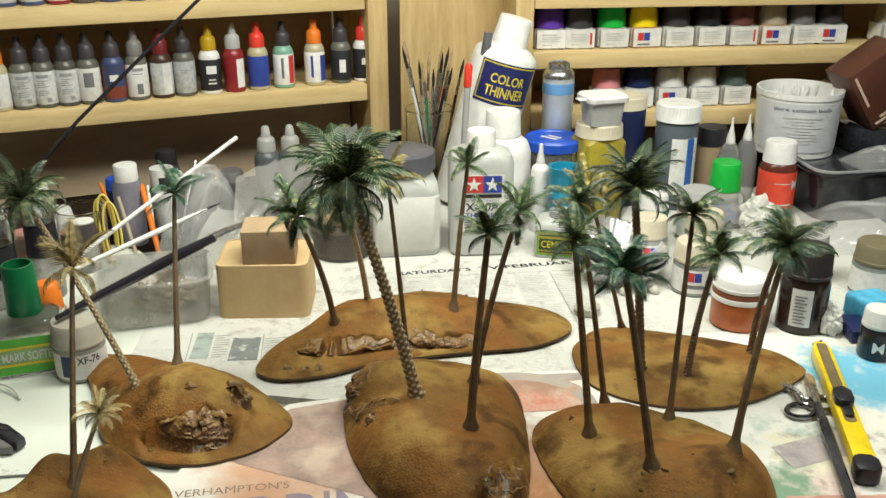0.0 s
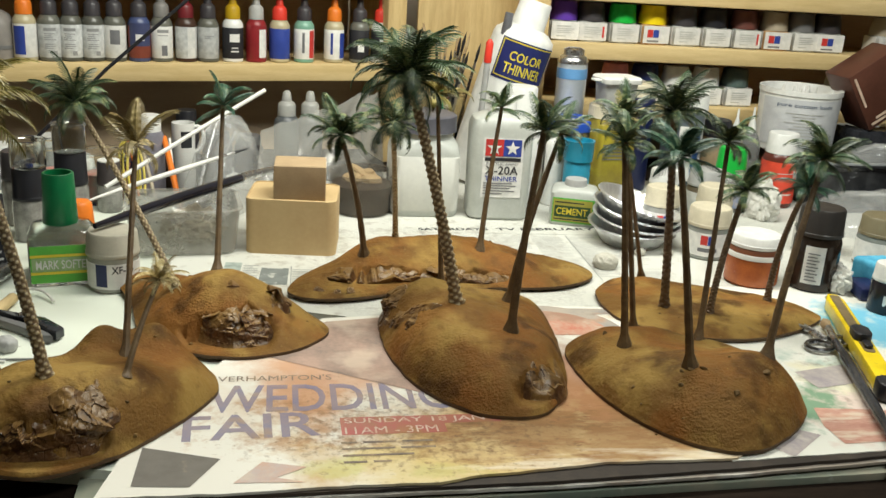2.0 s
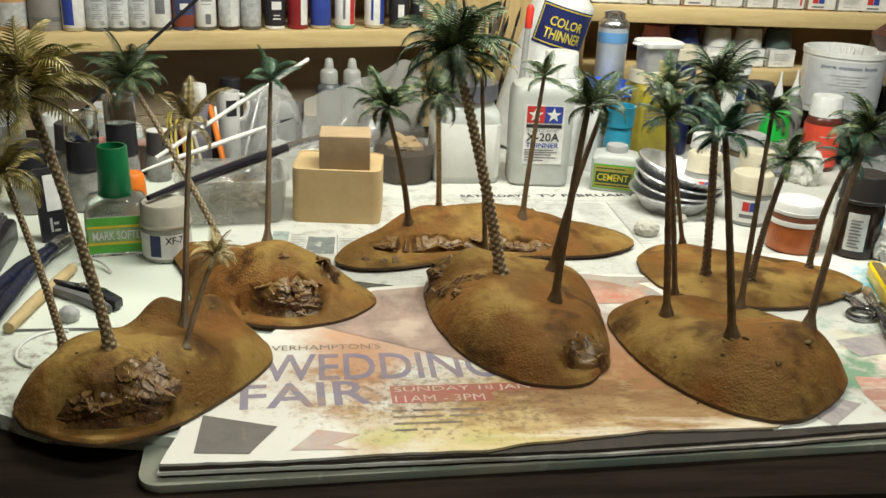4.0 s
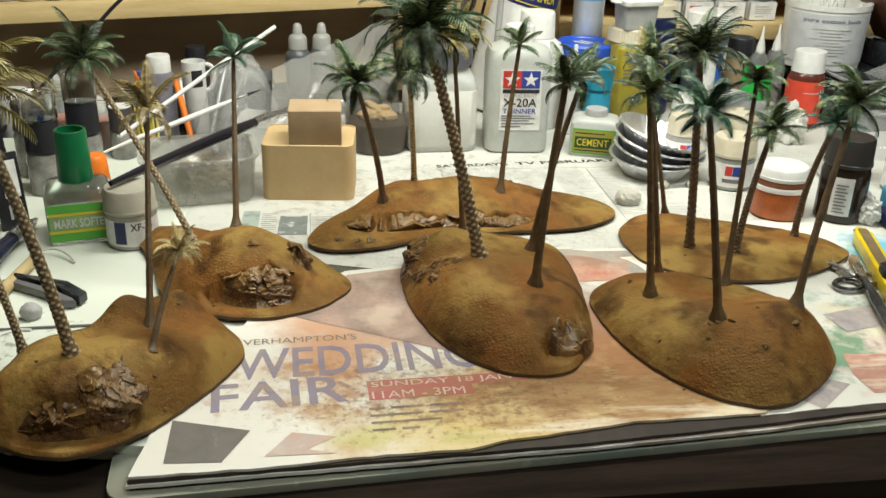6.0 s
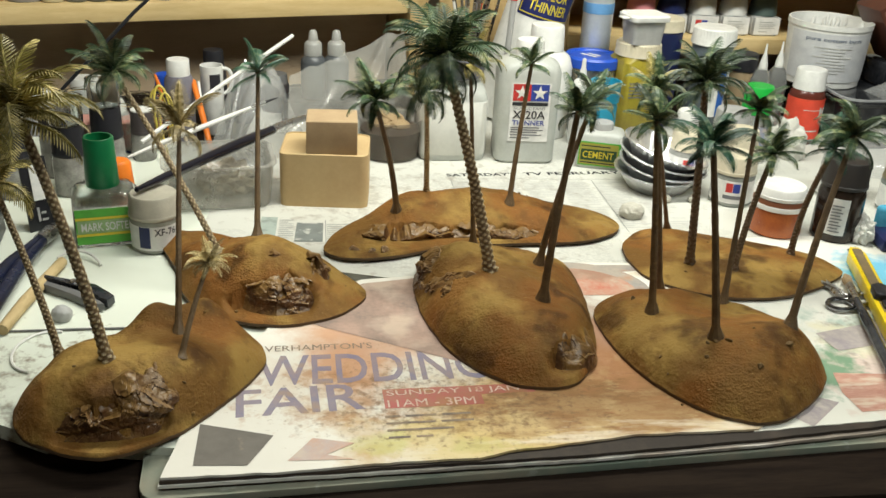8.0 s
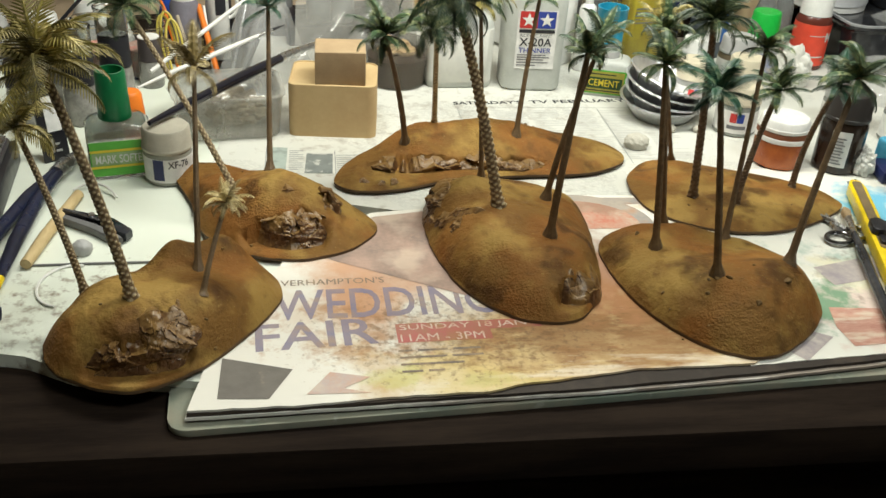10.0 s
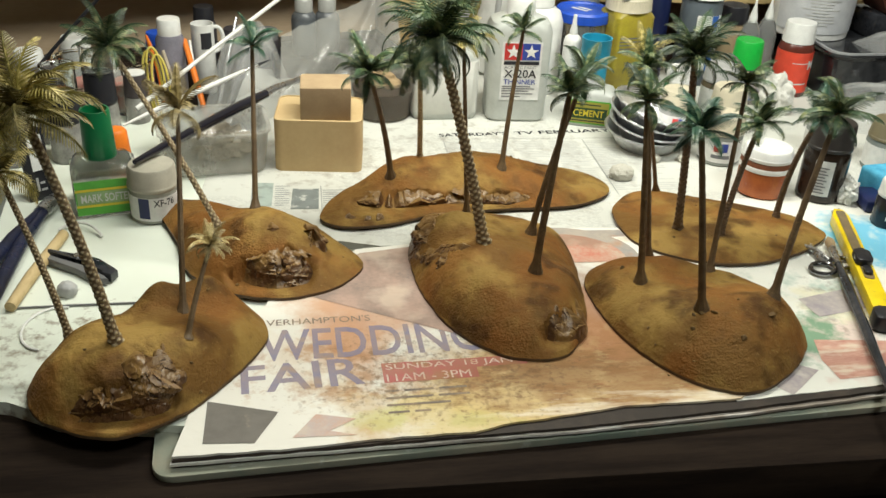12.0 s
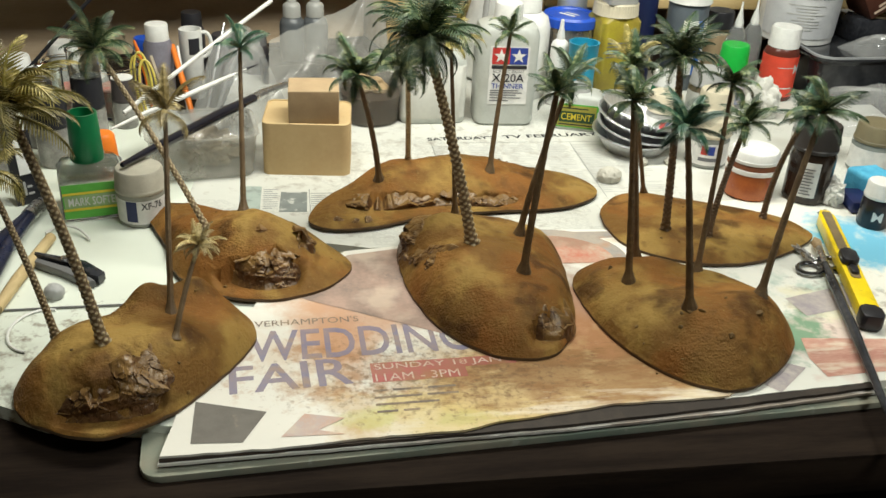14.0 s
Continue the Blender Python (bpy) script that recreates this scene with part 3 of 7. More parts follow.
bars([(-0.0655, 0.690 + 0.0042 * j, 0.0125 if j % 4 else 0.008, 0.0014) for j in range(10)] + [(-0.024, 0.672 + 0.0042 * j, 0.020 if j % 5 else 0.013, 0.0014) for j in range(12)]
     + [(-0.086, 0.686, 0.0008, 0.05), (-0.0255, 0.668, 0.0008, 0.06)], COLUMN_PRINT, back_news, pose(0, 0, -0.0022), "print_block")
bars([(0.10, 0.832, 0.235, 0.0007), (0.10, 0.700, 0.0007, 0.130), (0.245, 0.700, 0.0007, 0.130)], COLUMN_PRINT, back_news, pose(0, 0, -0.0022, 0, 0, 0), "print_rule")

# ---- model islands ----
def sand_material(name):
    """Painted sand: olive ochre ground with sprayed rust and umber clouds, dry-brushed grains, grit relief."""
    m = bpy.data.materials.new(name)
    m.use_nodes = True
    n, l = m.node_tree.nodes, m.node_tree.links
    b = n["Principled BSDF"]
    co = n.new("ShaderNodeTexCoord").outputs["Object"]
    base = n.new("ShaderNodeRGB")
    base.outputs[0].default_value = (0.172, 0.086, 0.020, 1)
    out = base.outputs[0]
    for k, (colour, scale, low, high, strength) in enumerate([((0.330, 0.208, 0.056), 21, 0.45, 0.62, 0.85), ((0.235, 0.092, 0.020), 16, 0.46, 0.62, 0.7), ((0.058, 0.023, 0.005), 24, 0.53, 0.67, 0.85),
                                                              ((0.12, 0.055, 0.014), 75, 0.52, 0.72, 0.55), ((0.38, 0.26, 0.09), 480, 0.61, 0.73, 0.32), ((0.07, 0.033, 0.009), 620, 0.62, 0.73, 0.45)]):
        no = n.new("ShaderNodeTexNoise")
        no.inputs["Scale"].default_value, no.inputs["Detail"].default_value = scale, 4
        off = n.new("ShaderNodeVectorMath")
        off.operation = "ADD"
        off.inputs[1].default_value = (1.3 * k, 2.1 * k, 0.7 * k)
        l.new(co, off.inputs[0]), l.new(off.outputs[0], no.inputs["Vector"])
        cut = n.new("ShaderNodeMapRange")
        cut.interpolation_type = "SMOOTHSTEP"
        cut.inputs["From Min"].default_value, cut.inputs["From Max"].default_value, cut.inputs["To Max"].default_value = low, high, strength
        l.new(no.outputs["Fac"], cut.inputs["Value"])
        mi = n.new("ShaderNodeMix")
        mi.data_type = "RGBA"
        mi.inputs["B"].default_value = (*colour, 1)
        l.new(cut.outputs[0], mi.inputs["Factor"]), l.new(out, mi.inputs["A"])
        out = mi.outputs["Result"]
    l.new(out, b.inputs["Base Color"])
    b.inputs["Roughness"].default_value = 0.7
    b.inputs["Specular IOR Level"].default_value = 0.18
    grit = n.new("ShaderNodeTexNoise")
    grit.inputs["Scale"].default_value, grit.inputs["Detail"].default_value = 600, 3
    lump = n.new("ShaderNodeTexNoise")
    lump.inputs["Scale"].default_value, lump.inputs["Detail"].default_value = 160, 5
    l.new(co, grit.inputs["Vector"]), l.new(co, lump.inputs["Vector"])
    where = n.new("ShaderNodeTexNoise")
    where.inputs["Scale"].default_value = 26
    coarse = n.new("ShaderNodeMapRange")
    coarse.inputs["From Min"].default_value, coarse.inputs["From Max"].default_value, coarse.inputs["To Min"].default_value, coarse.inputs["To Max"].default_value = 0.42, 0.66, 0.12, 1.1
    l.new(co, where.inputs["Vector"]), l.new(where.outputs["Fac"], coarse.inputs["Value"])
    sm = n.new("ShaderNodeMath")
    sm.operation = "MULTIPLY_ADD"
    l.new(coarse.outputs[0], sm.inputs[1])
    l.new(grit.outputs["Fac"], sm.inputs[0]), l.new(lump.outputs["Fac"], sm.inputs[2])
    bp = n.new("ShaderNodeBump")
    bp.inputs["Strength"].default_value, bp.inputs["Distance"].default_value = 0.65, 0.0024
    l.new(sm.outputs[0], bp.inputs["Height"]), l.new(bp.outputs[0], b.inputs["Normal"])
    return m


SAND = sand_material("painted_sand")
SAND_RIM = mat("dark_base_edge", (0.10, 0.058, 0.026), rough=0.7, scale=80)


def pale_raised(m, low, high, colour, strength):
    """Dry-brushes the raised edges of a surface."""
    n, l = m.node_tree.nodes, m.node_tree.links
    b = n["Principled BSDF"]
    old = b.inputs["Base Color"].links[0].from_socket
    cut = n.new("ShaderNodeMapRange")
    cut.inputs["From Min"].default_value, cut.inputs["From Max"].default_value, cut.inputs["To Max"].default_value = low, high, strength
    l.new(n.new("ShaderNodeNewGeometry").outputs["Pointiness"], cut.inputs["Value"])
    mix = n.new("ShaderNodeMix")
    mix.data_type = "RGBA"
    mix.inputs["B"].default_value = (*colour, 1)
    l.new(cut.outputs[0], mix.inputs["Factor"]), l.new(old, mix.inputs["A"])
    l.new(mix.outputs["Result"], b.inputs["Base Color"])
    return m


def rock_material():
    m = mat("dry_brushed_rock", (0.155, 0.076, 0.030), (0.062, 0.027, 0.010), rough=0.28, scale=4, bump=0.9, bump_scale=14, fine=((0.19, 0.115, 0.032), 1.6, 0.52, 0.7))
    return pale_raised(m, 0.506, 0.59, (0.52, 0.35, 0.19), 0.8)


ROCK = rock_material()
GRIT = mat("sand_grit", (0.17, 0.10, 0.025), (0.11, 0.055, 0.014), rough=0.7, scale=3, each=0.35)
ISLANDS = {}


class Mound:
    """The form of an island: its rim, centre and heights."""

    def __init__(self, rim, centre, rise, steep, bumps, seed, cliffs=()):
        self.cliffs = cliffs
        self.c, self.rise, self.steep, self.bumps, self.seed = Vector(centre), rise, steep, bumps, seed
        loop = smooth_loop(rim, 7)
        self.polar = sorted((math.atan2(y - centre[1], x - centre[0]), math.hypot(x - centre[0], y - centre[1])) for x, y in loop)
        self.a = np.array([p[0] for p in self.polar])
        self.r = np.array([p[1] for p in self.polar])

    def reach(self, a):
        return float(np.interp(a, self.a, self.r, period=2 * math.pi))

    def height(self, x, y):
        dx, dy = x - self.c.x, y - self.c.y
        s = min(1.0, math.hypot(dx, dy) / self.reach(math.atan2(dy, dx)) / 0.996)
        h = 0.0026 + self.rise * (1 - s ** self.steep)
        for bx, by, amp, r in self.bumps:
            h += amp * math.exp(-((x - bx) ** 2 + (y - by) ** 2) / r ** 2) * (1 - s ** 8)
        k = noise.noise((x * 45 + self.seed, y * 45, 0.3)) * 0.0030 + noise.noise((x * 21 + self.seed, y * 21, 1.7)) * 0.0028 + noise.noise((x * 140, y * 140, self.seed)) * 0.0006
        h = max(0.0012, h + k * (1 - s ** 10))
        for x0, x1, y0, slope, floor in self.cliffs:
            # a broken cliff: the ground in front of a ragged line drops to a low shelf
            edge = y0 + slope * (x - (x0 + x1) / 2) + 0.006 * noise.noise((x * 90, y * 30, 5.1)) + 0.003 * noise.noise((x * 260, y * 60, 2.1))
            side = min(1.0, max(0.0, (x - x0) / 0.008), max(0.0, (x1 - x) / 0.008))
            drop = min(1.0, max(0.0, (edge - y) / 0.0035)) * max(0.0, side)
            h = h * (1 - drop) + min(h, floor) * drop
        return h


def island(key, rim, centre, rise, steep, bumps, label, seed, cliffs=()):
    shape = Mound(rim, centre, rise, steep, bumps, seed, cliffs)
    bm = bmesh.new()
    segs, rings = 200, 64
    top = bm.verts.new((centre[0], centre[1], shape.height(*centre)))
    prev = None
    for k in range(1, rings + 1):
        s = (k / rings) ** 0.8
        ring = []
        for j in range(segs):
            a = -math.pi + 2 * math.pi * j / segs
            r = shape.reach(a) * s * (1 + (0.012 * noise.noise((math.cos(a) * 6, math.sin(a) * 6, seed)) if k == rings else 0))
            x, y = centre[0] + r * math.cos(a), centre[1] + r * math.sin(a)
            ring.append(bm.verts.new((x, y, shape.height(x, y))))
        for j in range(segs):
            if prev:
                bm.faces.new((prev[j], prev[(j + 1) % segs], ring[(j + 1) % segs], ring[j]))
            else:
                bm.faces.new((top, ring[j], ring[(j + 1) % segs]))
        prev = ring
    low = [bm.verts.new((v.co.x, v.co.y, 0.0003)) for v in prev]
    for j in range(segs):
        f = bm.faces.new((prev[j], prev[(j + 1) % segs], low[(j + 1) % segs], low[j]))
        f.material_index = 1
    bm.faces.new(low[::-1]).material_index = 1
    base = thing("model_island", pose(0, 0, 0), label, "model island", "painted islands on the bench")
    part("mound", bm, [SAND, SAND_RIM], base)
    ISLANDS[key] = shape
    return base


def rock(parent, x, y, z, sx, sy, sz, turn, seed, tilt=0, fine=5, material=None):
    """A broken slab of bark or stone, faceted and ridged."""
    bm = bmesh.new()
    bmesh.ops.create_icosphere(bm, subdivisions=fine, radius=1)
    rnd = random.Random(seed)
    cuts = []
    for k in range(15):
        n = Vector((rnd.gauss(0, 1), rnd.gauss(0, 1), rnd.gauss(0, 0.8))).normalized()
        cuts.append((n, rnd.uniform(0.50, 0.86)))
    o = Vector((seed * 3.7, seed * 1.3, seed * 0.7))
    for v in bm.verts:
        p = v.co.copy()
        for n, d in cuts:
            over = p.dot(n) - d
            if over > 0:
                p -= n * over
        layers = noise.noise(Vector((p.x * 1.5, p.y * 1.5, p.z * 4.5)) + o)
        v.co = p * (1.35 + 0.05 * layers + 0.16 * noise.noise(p * 3.1 + o) + 0.07 * noise.noise(p * 7 + o) + 0.04 * noise.noise(p * 15 + o))
    return part("rock" if material is None else "pebble", bm, material or ROCK, parent, "dark brown rock dry-brushed pale on its edges" if material is None else "", smooth=False,
                at=pose(x, y, z, tilt, 0, turn) @ Matrix.Diagonal((sx, sy, sz, 1)))


I1 = island("one", [(-0.209, 0.434), (-0.198, 0.411), (-0.179, 0.398), (-0.155, 0.390), (-0.137, 0.394), (-0.112, 0.411), (-0.087, 0.443), (-0.068, 0.478), (-0.067, 0.495),
                    (-0.076, 0.517), (-0.095, 0.534), (-0.120, 0.527), (-0.150, 0.510), (-0.186, 0.485), (-0.206, 0.458)], (-0.140, 0.455), 0.024, 5.0,
            [(-0.165, 0.435, 0.014, 0.034), (-0.112, 0.447, 0.006, 0.03), (-0.138, 0.500, 0.016, 0.016), (-0.106, 0.512, 0.014, 0.016)],
            "painted model island with rock cliff, four palms", 1, [(-0.193, -0.112, 0.4085, 0.16, 0.0045)])
I2 = island("two", [(0.002, 0.572), (-0.019, 0.547), (-0.049, 0.535), (-0.079, 0.537), (-0.105, 0.552), (-0.128, 0.578), (-0.142, 0.629), (-0.165, 0.687), (-0.150, 0.697),
                    (-0.118, 0.690), (-0.085, 0.672), (-0.05, 0.655), (-0.02, 0.622), (0.0, 0.592)], (-0.075, 0.605), 0.013, 3.2,
            [(-0.078, 0.600, 0.022, 0.036), (-0.060, 0.575, 0.012, 0.03)], "painted model island with large rock outcrop, two palms", 2, [(-0.100, -0.030, 0.562, 0.10, 0.0036)])
I3 = island("three", [(-0.027, 0.662), (-0.018, 0.645), (0.002, 0.640), (0.031, 0.644), (0.061, 0.656), (0.10, 0.664), (0.142, 0.668), (0.184, 0.670), (0.212, 0.678), (0.232, 0.694),
                      (0.236, 0.715), (0.218, 0.742), (0.18, 0.758), (0.13, 0.764), (0.07, 0.757), (0.02, 0.732), (-0.012, 0.70)], (0.10, 0.708), 0.012, 3.0,
            [(0.038, 0.722, 0.012, 0.030), (0.128, 0.726, 0.012, 0.036), (0.085, 0.730, 0.009, 0.036)], "long low painted model island with three palms", 3, [(-0.008, 0.162, 0.681, 0.02, 0.0045)])
I4 = island("four", [(0.042, 0.591), (0.041, 0.557), (0.047, 0.524), (0.057, 0.494), (0.073, 0.469), (0.09, 0.454), (0.112, 0.448), (0.131, 0.451), (0.148, 0.470), (0.158, 0.494),
                     (0.164, 0.528), (0.169, 0.574), (0.168, 0.607), (0.15, 0.630), (0.12, 0.642), (0.085, 0.645), (0.055, 0.630)], (0.105, 0.545), 0.023, 6.0,
            [(0.090, 0.550, 0.010, 0.035), (0.075, 0.60, 0.010, 0.03), (0.120, 0.51, 0.005, 0.04)], "tall oval painted model island, tallest palm", 4, [(0.112, 0.164, 0.476, 0.45, 0.0060)])
I5 = island("five", [(0.17, 0.544), (0.168, 0.52), (0.172, 0.49), (0.18, 0.461), (0.192, 0.437), (0.208, 0.417), (0.227, 0.406), (0.242, 0.403), (0.259, 0.408), (0.284, 0.426),
                     (0.303, 0.448), (0.312, 0.475), (0.313, 0.50), (0.30, 0.525), (0.275, 0.548), (0.245, 0.570), (0.22, 0.577), (0.195, 0.570), (0.178, 0.560)], (0.24, 0.485), 0.018, 6.0,
            [(0.235, 0.455, 0.011, 0.04), (0.28, 0.462, 0.011, 0.03)], "rounded painted model island with five palms", 5)
I6 = island("six", [(0.228, 0.664), (0.224, 0.632), (0.231, 0.600), (0.255, 0.578), (0.282, 0.567), (0.307, 0.564), (0.333, 0.567), (0.364, 0.580), (0.390, 0.597), (0.400, 0.608),
                    (0.398, 0.623), (0.389, 0.640), (0.372, 0.653), (0.342, 0.670), (0.305, 0.686), (0.277, 0.697), (0.252, 0.693)], (0.31, 0.628), 0.0075, 3.0, [],
            "flat painted model island with four palms", 6)

def sandy_ledges(m, colour):
    """Sand caught on the level ledges of a rock."""
    n, l = m.node_tree.nodes, m.node_tree.links
    b = n["Principled BSDF"]
    old = b.inputs["Base Color"].links[0].from_socket
    split, cut, mix = n.new("ShaderNodeSeparateXYZ"), n.new("ShaderNodeMapRange"), n.new("ShaderNodeMix")
    cut.inputs["From Min"].default_value, cut.inputs["From Max"].default_value, cut.inputs["To Max"].default_value = 0.50, 0.92, 0.8
    mix.data_type = "RGBA"
    mix.inputs["B"].default_value = (*colour, 1)
    l.new(n.new("ShaderNodeNewGeometry").outputs["Normal"], split.inputs[0])
    l.new(split.outputs["Z"], cut.inputs["Value"]), l.new(cut.outputs[0], mix.inputs["Factor"]), l.new(old, mix.inputs["A"])
    l.new(mix.outputs["Result"], b.inputs["Base Color"])
    return m


CRAG = mat("dry_brushed_crag", (0.125, 0.058, 0.022), (0.036, 0.015, 0.006), rough=0.34, scale=36, bump=0.22, bump_scale=200, fine=((0.24, 0.135, 0.042), 60, 0.52, 0.75))
sandy_ledges(CRAG, (0.225, 0.128, 0.040))
pale_raised(CRAG, 0.545, 0.64, (0.50, 0.33, 0.17), 0.75)


def facet(p):
    """Broken stone: each cell of space is a flat of its own height and tilt."""
    seed_point = noise.voronoi(p)[1][0]
    tilt = noise.noise_vector(seed_point * 5.3)
    return 0.6 * tilt.x + 0.8 * (p - seed_point).dot(tilt)


def crag(parent, key, path, seed, amp=0.0045, lean=0.45, behind=0.010, crown=0.0, foot=0.0005, proud=0.0, rise=(1.0, 1.0)):
    """A broken rock face that grows out of a mound: it climbs from the path to the mound's surface behind it."""
    shape, bm, nu, nv = ISLANDS[key], bmesh.new(), 190, 54
    pts = [Vector(p) for p in path]
    line = []
    for k in range(len(pts) - 1):
        p0, p1, p2, p3 = (pts[max(0, min(len(pts) - 1, k + i - 1))] for i in range(4))
        line += [0.5 * ((2 * p1) + (p2 - p0) * t + (2 * p0 - 5 * p1 + 4 * p2 - p3) * t * t + (3 * p1 - p0 - 3 * p2 + p3) * t ** 3) for t in (j / 40 for j in range(40))]
    line.append(pts[-1])
    o = Vector((seed * 1.7, seed * 0.9, seed * 2.3))
    rows = []
    for i in range(nu + 1):
        u = i / nu
        f = u * (len(line) - 1)
        k = min(len(line) - 2, int(f))
        p = line[k].lerp(line[k + 1], f - k)
        d = (line[min(len(line) - 1, k + 4)] - line[max(0, k - 4)]).normalized()
        out = Vector((d.y, -d.x, 0)).normalized()
        ends = min(1.0, u * 7, (1 - u) * 7) ** 0.6
        back = Vector((p.x, p.y)) - out.to_2d() * behind
        h = max(0.002, shape.height(back.x, back.y) + crown * ends * (0.6 + 0.8 * noise.noise((u * 6, seed, 0.2))) - foot) * (rise[0] + (rise[1] - rise[0]) * u + 0.30 * ends * noise.noise((u * 4.5, seed * 1.3, 7.7)))
        column = []
        for j in range(nv + 1):
            v = j / nv
            q = Vector((p.x, p.y, foot + h * v)) - out * (behind * (0.25 * v + 0.75 * v ** 2.2) * (0.6 + lean))
            w = q + o
            chunk = 0.45 + 1.35 * facet(w * 52) + 0.70 * facet(w * 108 + o)
            rough = 0.26 * facet(w * 180) + 0.13 * noise.noise(w * 300) + 0.04 * noise.noise(w * 900)
            swell = 0.30 + 0.95 * math.exp(-((v - 0.68) / 0.26) ** 2) - 0.55 * math.exp(-((v - 0.22) / 0.16) ** 2)
            push = proud * ends + amp * ends * (chunk * swell + 0.8 * rough * (0.25 + 0.75 * math.sin(math.pi * min(1, v + 0.12))))
            lift = amp * 0.55 * ends * rough * v
            column.append(bm.verts.new(q + out * push + Vector((0, 0, lift if j < nv else 0))))
        tuck = column[-1].co - out * 0.009 + Vector((0, 0, -0.0035))
        column.append(bm.verts.new(tuck))
        rows.append(column)
    for a, b in zip(rows, rows[1:]):
        for j in range(nv + 1):
            bm.faces.new((a[j], b[j], b[j + 1], a[j + 1]))
    return part("rock_face", bm, CRAG, parent, "dark brown rock dry-brushed pale on its edges", smooth=False)


crag(I1, "one", [(-0.190, 0.412), (-0.178, 0.403), (-0.160, 0.4005), (-0.142, 0.4020), (-0.126, 0.4070), (-0.112, 0.418), (-0.108, 0.432)], 1, 0.0065, behind=0.018, crown=0.001, rise=(0.82, 1.02))
crag(I1, "one", [(-0.150, 0.413), (-0.138, 0.409), (-0.122, 0.417), (-0.113, 0.432)], 14, 0.0045, behind=0.014, crown=0.002, foot=0.012, rise=(0.9, 1.0))
crag(I2, "two", [(-0.096, 0.582), (-0.086, 0.556), (-0.064, 0.545), (-0.042, 0.549), (-0.028, 0.563), (-0.030, 0.590)], 3, 0.0075, behind=0.030, crown=0.0, rise=(0.92, 0.78))
crag(I2, "two", [(-0.074, 0.562), (-0.056, 0.554), (-0.038, 0.562), (-0.032, 0.584)], 9, 0.0070, behind=0.022, crown=0.0, foot=0.007, rise=(0.98, 0.80))
crag(I2, "two", [(-0.053, 0.588), (-0.047, 0.573), (-0.036, 0.567), (-0.023, 0.573), (-0.018, 0.592)], 5, 0.0042, behind=0.013, crown=0.007)
crag(I3, "three", [(-0.006, 0.690), (0.004, 0.675), (0.028, 0.667), (0.048, 0.667), (0.063, 0.671), (0.095, 0.673), (0.118, 0.670), (0.140, 0.670), (0.166, 0.681)], 6, 0.0056, behind=0.016, crown=0.0, rise=(0.95, 0.85))
crag(I4, "four", [(0.070, 0.652), (0.055, 0.638), (0.046, 0.612), (0.0425, 0.585), (0.045, 0.560), (0.054, 0.538), (0.066, 0.526)], 7, 0.0060, behind=0.019, crown=0.002, proud=0.002)
crag(I4, "four", [(0.110, 0.478), (0.120, 0.466), (0.135, 0.462), (0.149, 0.473), (0.156, 0.494)], 11, 0.0030, behind=0.016, crown=0.0, foot=0.002, proud=0.002)
for k, (x, y, r) in enumerate([(-0.004, 0.652, 0.004), (0.012, 0.650, 0.003), (0.022, 0.651, 0.0035)]):
    rock(I3, x, y, 0.0035, r * 1.4, r, r, 40 * k, k + 35, fine=3)
rnd = random.Random(71)
for key, home, crumbs in (("three", I3, [(0.150, 0.738), (0.158, 0.741), (0.176, 0.736), (0.088, 0.742), (0.06, 0.735), (0.112, 0.745)]), ("two", I2, [(-0.03, 0.60), (-0.012, 0.578), (-0.09, 0.552), (-0.1, 0.64)]),
                          ("five", I5, [(rnd.uniform(0.190, 0.265), rnd.uniform(0.415, 0.462)) for k in range(7)]), ("six", I6, [(0.26, 0.60), (0.272, 0.592), (0.335, 0.585), (0.35, 0.60), (0.30, 0.655), (0.36, 0.63)]), ("one", I1, [(-0.16, 0.5), (-0.12, 0.515), (-0.105, 0.5), (-0.17, 0.43), (-0.11, 0.43), (-0.105, 0.422)])):
    for k, (x, y) in enumerate(crumbs):
        r = rnd.uniform(0.0006, 0.0013)
        rock(home, x, y, ISLANDS[key].height(x, y), r * 1.3, r, r * 0.9, 47 * k, k + 100, fine=2, material=GRIT)
for k, (x, y, r) in enumerate([(0.2695, 0.4465, 0.0022), (0.193, 0.532, 0.002), (0.222, 0.453, 0.002), (0.230, 0.451, 0.0018), (0.243, 0.428, 0.002)]):
    rock(I5, x, y, ISLANDS["five"].height(x, y), r * 1.3, r * 0.8, r * 0.8, 50 * k, k + 61, fine=3, material=GRIT)


# ---- model palms ----
def leaf_material(name, a, b, dust):
    return mat(name, a, b, rough=0.40, scale=5, fine=(dust, 7, 0.52, 0.65), each=0.5)


LEAF_GREEN = leaf_material("dark_green_leaf", (0.026, 0.056, 0.024), (0.046, 0.084, 0.036), (0.27, 0.29, 0.13))
LEAF_BLUE = leaf_material("blue_green_leaf", (0.014, 0.055, 0.034), (0.025, 0.085, 0.048), (0.18, 0.23, 0.13))
LEAF_OLIVE = leaf_material("olive_leaf", (0.135, 0.115, 0.022), (0.20, 0.165, 0.036), (0.60, 0.49, 0.19))
LEAF_TAN = leaf_material("tan_leaf", (0.21, 0.155, 0.062), (0.13, 0.10, 0.035), (0.46, 0.37, 0.18))
LEAF_CREAM = leaf_material("cream_leaf", (0.46, 0.36, 0.17), (0.34, 0.27, 0.11), (0.62, 0.52, 0.28))
TRUNK_PALE = mat("pale_scaly_trunk", (0.36, 0.28, 0.15), (0.16, 0.11, 0.05), rough=0.55, scale=300, bump=0.4, bump_scale=500, fine=((0.6, 0.5, 0.3), 420, 0.52, 0.85))
